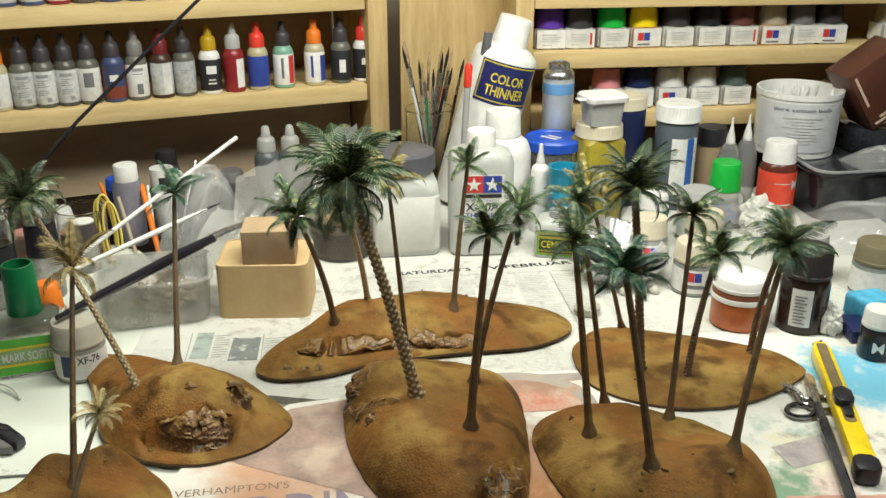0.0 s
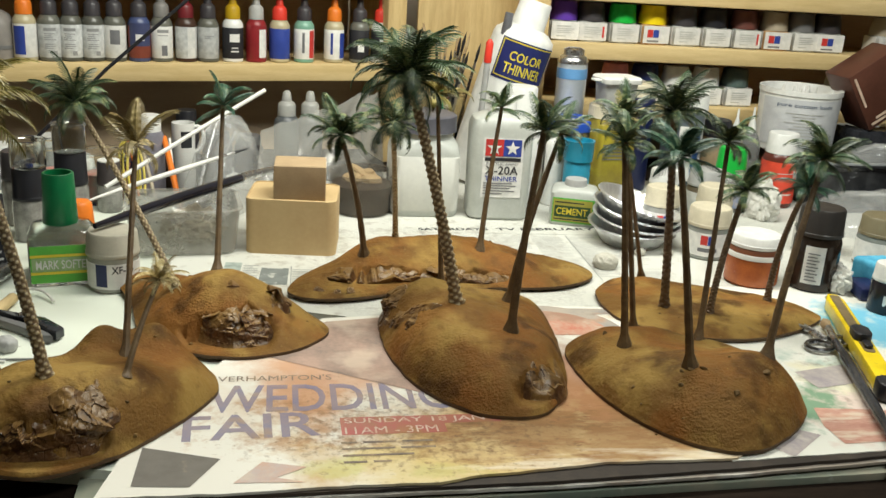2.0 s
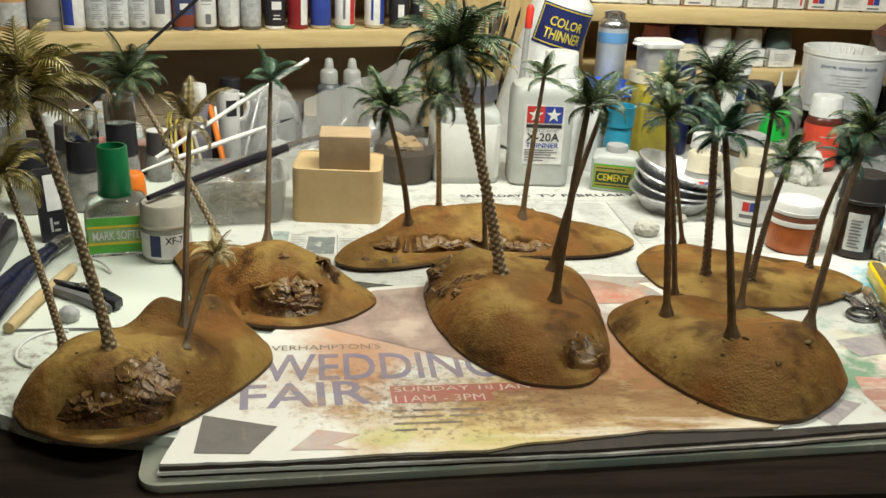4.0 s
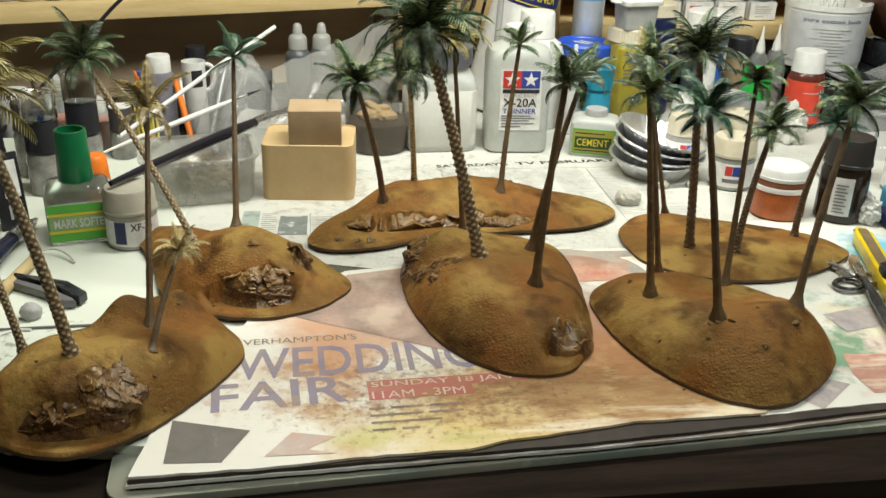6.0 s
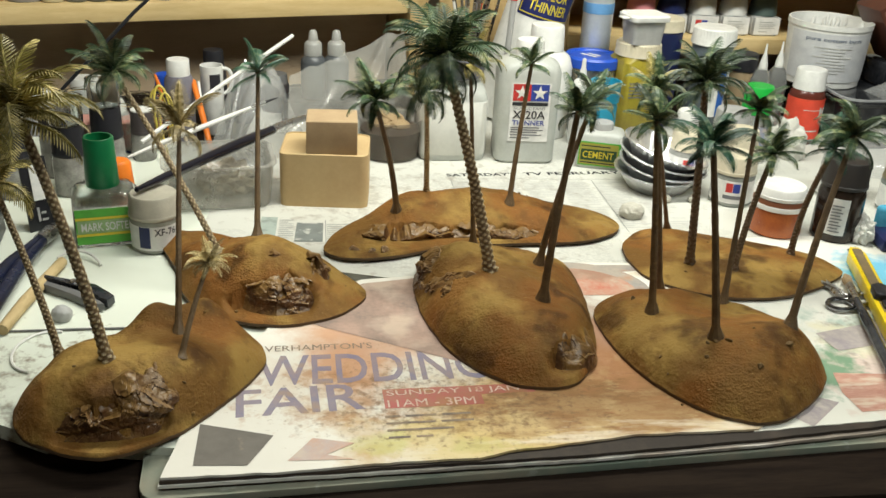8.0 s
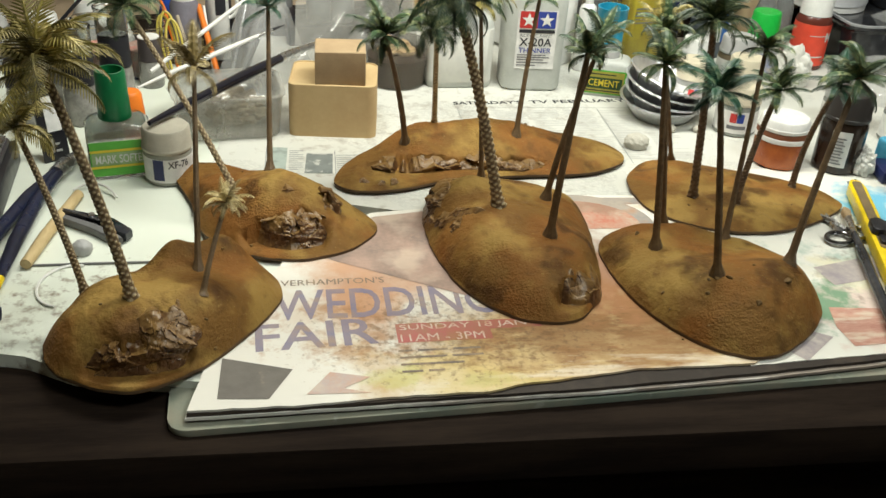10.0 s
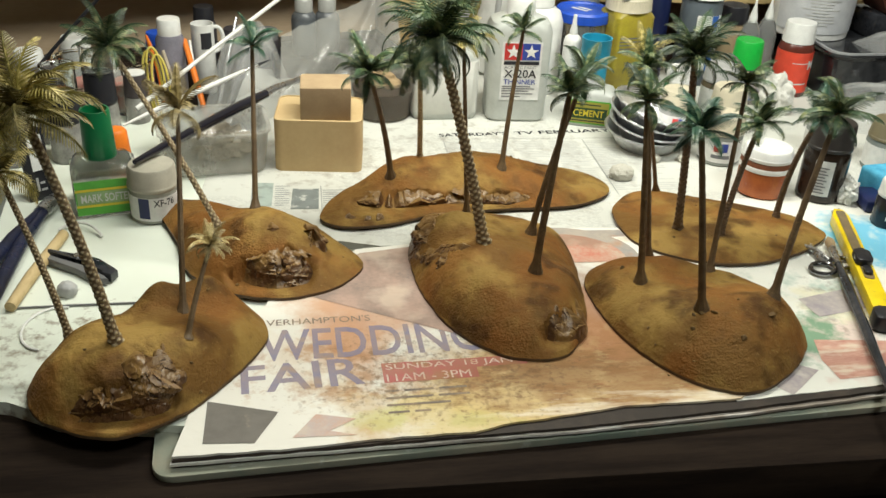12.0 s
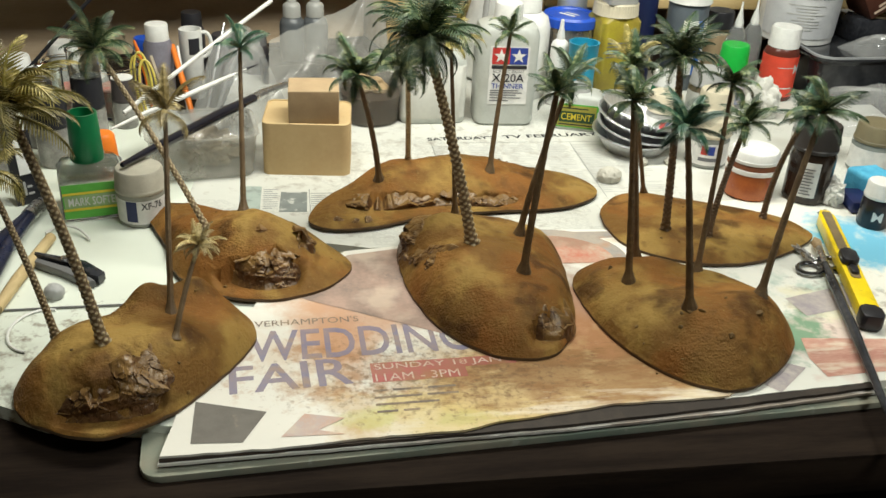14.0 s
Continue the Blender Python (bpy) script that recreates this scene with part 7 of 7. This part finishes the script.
part("tray_wall", loft([(rounded(0.086, 0.062, 0.012), 0.0), (rounded(0.089, 0.066, 0.013), 0.002), (rounded(0.096, 0.076, 0.016), 0.038), (rounded(0.101, 0.081, 0.018), 0.040), (rounded(0.101, 0.081, 0.018), 0.0415), (rounded(0.093, 0.073, 0.015), 0.0415),
                        (rounded(0.087, 0.064, 0.012), 0.004)], cap=False), SMOKE_PLASTIC, st)
part("tray_floor", slab(rounded(0.0865, 0.063, 0.012), 0.001, 0.004), SMOKE_PLASTIC, st)
crumple("paper_scrap", pose(-0.115, 0.788, 0.0025, 0, 0, 10), 0.030, 0.022, 0.020, mat("brown_scrap", (0.22, 0.18, 0.13), (0.4, 0.33, 0.2), rough=0.8, scale=60), "brown crumpled scrap inside a tray", 31, "scrap")
film(pose(-0.128, 0.802, 0.022, 0, 0, 20), 0.046, 0.034, 0.020, 33, "crumpled clear film heaped in a tray", 1.2, "plastic_film")


def film_sheet(foot, head, label, seed, name="plastic_film"):
    """A sheet of clear film leaning from a line on the bench to a line in the air, with a few long creases."""
    nx, ny, bm, o, grid = 70, 50, bmesh.new(), Vector((seed, seed * 0.7, 0.3)), []
    foot, head = [[Vector(p) for p in side] for side in (foot, head)]
    for j in range(ny + 1):
        row = []
        for i in range(nx + 1):
            u, v = i / nx, j / ny
            p = foot[0].lerp(foot[1], u).lerp(head[0].lerp(head[1], u), v)
            slant = u * 1.3 - v * 0.9
            crease = 1 - 2.2 * abs(noise.noise(Vector((slant * 2.4, (u + v) * 0.5, 1.0)) + o))
            fine = 1 - 2.0 * abs(noise.noise(Vector((slant * 8.0, (u + v) * 0.8, 4.0)) + o))
            belly = math.sin(math.pi * v) * 0.010
            p += Vector((0, -1, 0.25)) * (belly + 0.006 * crease + 0.0016 * fine) * min(1.0, v * 5)
            p.z += 0.012 * noise.noise(Vector((u * 3, seed, 2.0))) * v * v + 0.004 * noise.noise(Vector((u * 9, seed, 5.0))) * v ** 4
            row.append(bm.verts.new(p))
        grid.append(row)
    for a, b in zip(grid, grid[1:]):
        for i in range(nx):
            bm.faces.new((a[i], a[i + 1], b[i + 1], b[i]))
    return single(name, bm, FILM_SHEET, pose(0, 0, 0), label, "plastic film")


FILM_SHEET = mat("hazy_clear_sheet", (0.50, 0.49, 0.45), (0.36, 0.36, 0.33), rough=0.14, ior=1.6, scale=12, bump=0.12, bump_scale=50, alpha=0.42, stretch=(1, 3, 1))
film_sheet([(-0.062, 0.868, -0.002), (0.074, 0.972, -0.002)], [(-0.060, 0.930, 0.074), (0.066, 1.020, 0.104)], "large hazy sheet of clear film leaning behind boxes", 36)
film(pose(-0.092, 0.918, -0.002, 0, 0, 62), 0.056, 0.030, 0.088, 39, "bundle of grey clear film behind a tray", 1.8, material=FILM_BRIGHT)

ROD_WHITE = plain("white_rod", (0.72, 0.71, 0.67), 0.35)
single("white_rod", tube([(-0.190, 0.796, 0.046), (-0.123, 0.862, 0.082), (-0.056, 0.930, 0.116)], 0.0021, 12), ROD_WHITE, pose(0, 0, 0), "white plastic rod propped on a tray", "rod")
wbr = thing("paint_brush", pose(0, 0, 0), "white-handled brush propped across a tray", "paint brush")
part("handle", tube([(-0.197, 0.764, 0.043), (-0.170, 0.787, 0.049), (-0.120, 0.829, 0.0585), (-0.095, 0.850, 0.0635)], [0.0010, 0.0022, 0.0026, 0.0018], 12), ROD_WHITE, wbr)
part("ferrule", tube([(-0.095, 0.850, 0.0635), (-0.082, 0.861, 0.066)], [0.0020, 0.0016], 10), STEEL, wbr)
part("bristles", tube([(-0.082, 0.861, 0.066), (-0.070, 0.871, 0.068)], [0.0016, 0.0005], 8), BLACK_PLASTIC, wbr)
nbr = thing("paint_brush", pose(0, 0, 0), "black-handled brush with silver ferrule across a pot", "paint brush")
part("handle", tube([(-0.174, 0.671, 0.0490), (-0.150, 0.708, 0.0495), (-0.100, 0.786, 0.0500), (-0.074, 0.822, 0.0505)], [0.0022, 0.0040, 0.0052, 0.0042], 14), mat("black_gloss", (0.012, 0.012, 0.02), rough=0.15, scale=40, coat=0.5), nbr)
part("ferrule", tube([(-0.074, 0.822, 0.0505), (-0.066, 0.833, 0.0508), (-0.040, 0.862, 0.0515)], [0.0044, 0.0046, 0.0030], 14), STEEL, nbr)

# pots, mug and brushes standing at the back
WIRE_YELLOW = plain("yellow_wire", (0.62, 0.50, 0.10), 0.35)
wc = thing("white_capped_bottle", pose(-0.180, 0.985, -0.0130), "grey bottle with a tall white cap", "bottle")
part("bottle_body", lathe([(0, 0), (0.0145, 0), (0.0155, 0.001), (0.0155, 0.066), (0.013, 0.072), (0, 0.072)], 28), mat("mauve_grey_bottle", (0.22, 0.21, 0.25), rough=0.35, scale=50), wc)
part("cap", lathe([(0, 0.070), (0.0122, 0.068), (0.0125, 0.069), (0.0122, 0.0875), (0.0115, 0.089), (0, 0.089)], 30), WHITE_PLASTIC, wc)
mg = thing("mug", pose(-0.147, 1.005, -0.0130), "white mug with black print holding tools", "mug")
part("mug_wall", lathe([(0, 0), (0.0112, 0), (0.0125, 0.002), (0.0125, 0.078), (0.0113, 0.078), (0.0108, 0.004), (0, 0.004)], 36), WHITE_PLASTIC, mg)
part("black_print", lathe([(0.0127, 0.052), (0.0128, 0.052), (0.0128, 0.070), (0.0127, 0.070)], 10, 55, -95), PRINT_BLACK, mg)
part("handle", tube(bezier((0.012, 0.0, 0.074), (0.025, 0, 0.078), (0.025, 0, 0.048), (0.012, 0, 0.046), 14), 0.0022, 8), WHITE_PLASTIC, mg)
for k, (x0, y0, x1, y1, z1, r, m3, words) in enumerate([(-0.140, 0.915, -0.1650, 0.985, 0.052, 0.0034, ORANGE, "orange marker pen leaning among tools"), (-0.150, 0.950, -0.160, 0.990, 0.050, 0.0018, ROD_WHITE, "thin pale handle among tools"),
                                                      (-0.130, 0.955, -0.110, 1.010, 0.070, 0.002, STEEL, "metal handle among tools"), (-0.120, 0.950, -0.090, 0.990, 0.060, 0.002, GREY_PLASTIC, "grey tool handle among tools"),
                                                      (-0.165, 0.925, -0.185, 0.960, 0.048, 0.0022, BUFF, "buff wooden handle among tools")]):
    single("modelling_tool", tube([(x0, y0, -0.011), ((x0 + x1) / 2, (y0 + y1) / 2, z1 / 2 - 0.004), (x1, y1, z1)], [r * 0.8, r, r * 0.9], 10), m3, pose(0, 0, 0), words, "modelling tool")
single("wire", tube([(-0.186, 0.944, -0.012), (-0.190, 0.946, 0.030), (-0.196, 0.949, 0.058), (-0.199, 0.950, 0.068)], [0.0014, 0.0016, 0.0022, 0.0012], 8), ORANGE, pose(0, 0, 0), "thick orange insulated wire standing among jars", "wire")
for k, (dx, dy, top) in enumerate(((0.0, 0.0, 0.068), (0.005, -0.006, 0.058), (-0.004, 0.008, 0.062))):
    single("wire", tube(bezier((-0.186 + dx, 0.905 + dy, -0.012), (-0.212 + dx, 0.915, top + 0.014), (-0.180 + dx, 0.935, top + 0.020), (-0.178 + dx, 0.905 + dy, 0.012), 24), 0.0013, 8), WIRE_YELLOW, pose(0, 0, 0), "bent loop of yellow insulated wire", "wire")
for x, y, r, h, m3, cap_m, words in ((-0.200, 1.025, 0.014, 0.062, NAVY, BLUE, "small navy bottle under a shelf"), (-0.150, 1.060, 0.014, 0.082, CHARCOAL, BLACK_PLASTIC, "black bottle under a shelf"),
                                     (-0.290, 1.030, 0.018, 0.055, PALE_GREY, WHITE_PLASTIC, "white capped jar under a shelf"), (-0.330, 0.990, 0.018, 0.052, PALE_GREY, WHITE_PLASTIC, "white capped jar under a shelf"), (-0.375, 0.960, 0.020, 0.060, GREY_PLASTIC, PALE_GREY, "grey jar under a shelf"),
                                     (-0.115, 1.055, 0.017, 0.058, CHARCOAL, CHARCOAL, "dark bottle under a shelf"), (-0.080, 1.065, 0.017, 0.054, CHARCOAL, GREY_PLASTIC, "dark bottle under a shelf"), (-0.255, 0.975, 0.020, 0.045, PALE_GREY, WHITE_PLASTIC, "white capped jar under a shelf")):
    b = thing("round_bottle", pose(x, y, -0.0130), words, "bottle", "bottles under the shelf")
    part("bottle_body", lathe([(0, 0), (r * 0.95, 0), (r, 0.001), (r, h * 0.72), (r * 0.86, h * 0.80), (0, h * 0.80)], 26), m3, b)
    part("cap", ribbed_cap(r * 0.86, h * 0.79, h, 0.95, 26), cap_m, b)
SLATE = mat("slate_bottle", (0.10, 0.11, 0.12), (0.07, 0.075, 0.08), rough=0.35, scale=40)
for x in (-0.0355, -0.0090):
    dropper(pose(x, 1.040 + 0.1 * (x + 0.04), 0.0202, 0, 0, 8) @ Matrix.Diagonal((1.15, 1.15, 0.98, 1)), SLATE, plain("smoky_cap", (0.36, 0.36, 0.34), 0.3), SLATE, None, False, "slate dropper bottle with a milky cap on a box")
single("dark_box", block(0.13, 0.07, 0.0330, 0.002), BLACK_PLASTIC, pose(-0.010, 1.058, -0.0130, 0, 0, 8), "low dark box under dropper bottles", "box")

# glass of brushes
gl = thing("brush_glass", pose(0.157, 1.130, -0.0022), "tall glass jar for standing brushes", "glass jar")
part("glass_wall", lathe([(0, 0), (0.027, 0), (0.0285, 0.002), (0.0285, 0.091), (0.0300, 0.093), (0.0295, 0.095), (0.0275, 0.094), (0.0265, 0.004), (0, 0.004)], 40), GLASS, gl)
rnd = random.Random(55)
HANDLES = [BUFF, BLACK_PLASTIC, STEEL, GREY_PLASTIC, ROD_WHITE, BLACK_PLASTIC, BUFF, plain("green_handle", (0.02, 0.2, 0.1), 0.35), RED, BLACK_PLASTIC, STEEL, BUFF, BLACK_PLASTIC]
for k, m3 in enumerate(HANDLES):
    a, r = k * 2.4, 0.004 + 0.0012 * k
    foot = Vector((0.157 + r * 0.6 * math.cos(a + 2.6), 1.130 + r * 0.6 * math.sin(a + 2.6), 0.004))
    lean = Vector((0.020 * math.cos(a) * 1.25, 0.016 * math.sin(a), 0.110)) if k != 12 else Vector((0.024, 0.0, 0.110))
    length = rnd.uniform(1.22, 1.55)
    tip = foot + lean * length
    b = thing("paint_brush", Matrix.Translation(foot), "slim paint brush standing in a glass", "paint brush", "brushes in the glass")
    d = tip - foot
    part("handle", tube([(0, 0, 0), d * 0.35, d * 0.70], [0.0012, 0.0021, 0.0019], 8), m3, b)
    part("ferrule", tube([d * 0.70, d * 0.84], [0.0020, 0.0016], 8), STEEL, b)
    part("bristles", tube([d * 0.84, d * 0.92, d], [0.0016, 0.0020, 0.0003], 8), BARK if k % 2 else BLACK_PLASTIC, b)
single("grey_file", tube([(0.186, 1.035, -0.002), (0.200, 1.035, 0.10), (0.214, 1.035, 0.198)], [0.007, 0.007, 0.005], 10), mat("grey_metal", (0.22, 0.22, 0.24), rough=0.45, metal=0.5, scale=80), pose(0, 0, 0), "grey metal file standing upright", "file")
rp = thing("pen", pose(0.180, 1.010, -0.002, 0, 3, 0), "slim grey pen with a red cap, standing upright", "pen")
part("barrel", lathe([(0, 0), (0.003, 0), (0.0036, 0.002), (0.0036, 0.148), (0, 0.148)], 12), PALE_GREY, rp)
part("cap", lathe([(0.0042, 0.146), (0.0044, 0.147), (0.0044, 0.168), (0.002, 0.172), (0, 0.172)], 12), RED, rp)

# left edge: case, pale panel, stick, clamp, wire
cs = thing("tool_case", pose(-0.3150, 0.630, Z_W, 0, 0, 6), "dark blue and black tool case", "case")
part("case_body", block(0.070, 0.150, 0.022, 0.004, 2), BLACK_PLASTIC, cs)
part("case_lid", block(0.060, 0.138, 0.006, 0.0025, 2, centre=(0, 0, 0.021)), CHARCOAL, cs)
part("lid_strip", block(0.004, 0.132, 0.0035, 0.001, 2, centre=(0.026, 0, 0.026)), STEEL, cs)
for k in range(4):
    part("lid_rib", block(0.040, 0.005, 0.003, 0.001, 2, centre=(-0.006, -0.045 + 0.03 * k, 0.0265)), BLACK_PLASTIC, cs)
pl = thing("pliers", pose(0, 0, 0), "pair of pliers with dark navy handles", "pliers")
DEEP_NAVY = mat("deep_navy_grip", (0.016, 0.020, 0.048), (0.010, 0.012, 0.026), rough=0.3, scale=60)
part("handle", tube([(-0.2545, 0.512, 0.0040), (-0.2550, 0.560, 0.0065), (-0.2535, 0.620, 0.0075), (-0.2490, 0.668, 0.0065)], [0.0034, 0.0052, 0.0050, 0.0036], 14), DEEP_NAVY, pl)
part("handle", tube([(-0.2760, 0.530, 0.0040), (-0.2700, 0.575, 0.0065), (-0.2620, 0.625, 0.0075), (-0.2520, 0.672, 0.0065)], [0.0034, 0.0052, 0.0050, 0.0036], 14), DEEP_NAVY, pl)
part("grip_end", tube([(-0.2540, 0.503, 0.0030), (-0.2545, 0.513, 0.0040)], [0.0026, 0.0036], 12), YELLOW, pl, "yellow grip end")
part("jaw", tube([(-0.2510, 0.668, 0.0065), (-0.2470, 0.688, 0.0060), (-0.2440, 0.712, 0.0045)], [0.0060, 0.0062, 0.0018], 12), STEEL, pl)
sd = thing("screwdriver", pose(0, 0, 0), "screwdriver with a bulbous navy handle", "screwdriver")
part("handle", tube([(-0.330, 0.436, 0.010), (-0.290, 0.448, 0.0105), (-0.262, 0.457, 0.0110), (-0.247, 0.4625, 0.0095), (-0.240, 0.465, 0.0080)], [0.0085, 0.0105, 0.0118, 0.0098, 0.0040], 18), DEEP_NAVY, sd)
part("shaft", tube([(-0.330, 0.436, 0.010), (-0.400, 0.415, 0.006)], [0.0028, 0.0026], 10), STEEL, sd)
pc = thing("picture_card", pose(-0.2600, 0.712, Z_W, -8, 0, 35), "dark grey card with a black border, propped up", "card")
part("card_sheet", block(0.022, 0.003, 0.062, 0.0006), BLACK_PLASTIC, pc)
part("white_face", block(0.012, 0.0012, 0.030, 0, centre=(0.002, -0.0019, 0.026)), PAPER_LABEL, pc, smooth=False)
bars([(-0.003, 0.008, 0.002, 0.012), (0.0, 0.008, 0.005, 0.002), (0.0, 0.014, 0.004, 0.002)], PALE_GREY, pc, front_at(0, -0.0016, 0), "print_mark", 0.0003)
single("wooden_stick", tube([(-0.2432, 0.535, 0.0015), (-0.2385, 0.575, 0.0020), (-0.2285, 0.640, 0.0015)], [0.0040, 0.0046, 0.0042], 10), mat("pale_stick", (0.55, 0.42, 0.22), (0.45, 0.33, 0.16), rough=0.6, scale=80, stretch=(4, 1, 4)), pose(0, 0, 0), "pale wooden stick lying on the board", "stick")
cl = thing("clamp", pose(-0.2085, 0.5890, Z_W, 0, 0, -33), "black hobby clamp lying on the board", "clamp")
part("jaw", slab([(-0.034, 0.004), (0.010, 0.012), (0.033, 0.006), (0.034, -0.002), (0.026, -0.003), (0.006, 0.004), (-0.030, -0.001)], 0.001, 0.009, 0.0015), GLOSS_BLACK, cl)
part("jaw", slab([(-0.034, -0.006), (0.004, -0.006), (0.028, -0.010), (0.034, -0.005), (0.028, -0.003), (0.004, 0.000), (-0.030, 0.000)], 0.001, 0.007, 0.0012), GREY_PLASTIC, cl)
part("rivet", lathe([(0, 0.009), (0.0025, 0.009), (0.0022, 0.0102), (0, 0.0104)], 12, offset=(-0.006, 0.006, 0)), STEEL, cl)
crumple("grey_putty", pose(-0.2095, 0.5560, Z_W), 0.0085, 0.0075, 0.008, PALE_GREY, "lump of pale grey putty on the board", 44, "putty", 20, 0.3)
single("wire_piece", tube([(-0.2420, 0.5390, -0.0019), (-0.20, 0.5402, -0.0018), (-0.160, 0.5410, -0.0019)], 0.0008, 6), GREY_PLASTIC, pose(0, 0, 0), "straight thin grey wire on the board", "wire")
single("white_thread", tube([(-0.2065 + 0.020 * math.cos(radians(a)) - 0.004, 0.5120 + 0.026 * math.sin(radians(a)), -0.0018) for a in range(75, 262, 8)], 0.0010, 6), WHITE_PLASTIC, pose(0, 0, 0), "curl of white thread on the board", "thread")
single("clear_tube_end", tube(bezier((-0.235, 0.652, -0.001), (-0.222, 0.668, 0.004), (-0.205, 0.650, 0.003), (-0.200, 0.640, -0.0015), 14), 0.0011, 8), ROD_WHITE, pose(0, 0, 0), "short curl of pale wire by a bottle", "wire")

# right edge behind the pots
bx = thing("printed_box", pose(0.6875, 1.025, 0.1032, 0, -34, 4), "dark brown printed carton tipped onto a corner", "box")
part("box_body", block(0.070, 0.050, 0.075, 0.0015), mat("dark_carton", (0.075, 0.028, 0.018), (0.11, 0.040, 0.025), rough=0.4, scale=30), bx)
bars([(-0.030, 0.0045, 0.020, 0.0032), (-0.022, 0.0095, 0.018, 0.0032), (-0.030, 0.030, 0.003, 0.040)], plain("peach_print", (0.66, 0.50, 0.38), 0.5), bx, front_at(0, -0.0254, 0), "print_bar", 0.0004)
single("black_case", block(0.110, 0.055, 0.0300, 0.003), GLOSS_BLACK, pose(0.700, 1.030, 0.0532, 0, 0, 4), "glossy black case under a tipped carton", "case")

# grey rounded mask and a green-lidded jar at the dark end of the shelf
odd = L_AT @ pose(-0.500, 0.030, 0.1148)
pot(odd, 0.018, 0.040, TAN_PAINT, plain("pale_green_lid", (0.34, 0.42, 0.36), 0.45), 0.018, "tan paint pot with a pale green lid", GREY_LABEL)
gd = thing("dome_cap", L_AT @ pose(-0.462, 0.026, 0.1148), "grey domed spray cap on the shelf", "cap")
part("dome", lathe([(0, 0), (0.019, 0), (0.0200, 0.001), (0.0200, 0.030), (0.0185, 0.041), (0.0145, 0.049), (0.007, 0.0535), (0, 0.0545)], 36), plain("warm_grey_plastic", (0.24, 0.22, 0.2), 0.5), gd)
part("rim", lathe([(0.0201, 0.012), (0.0208, 0.0122), (0.0208, 0.016), (0.0201, 0.0162)], 36), GREY_PLASTIC, gd)
curved_words("XF-76", 0.0062, 0.018, 0.0199, 0.0165, -78, PRINT_BLACK, bpy.data.objects["paint_pot.010"])
part("label_panel", lathe([(0.0198, 0.006), (0.0200, 0.006), (0.0200, 0.024), (0.0198, 0.024)], 8, 26, -140), NAVY, bpy.data.objects["paint_pot.010"])
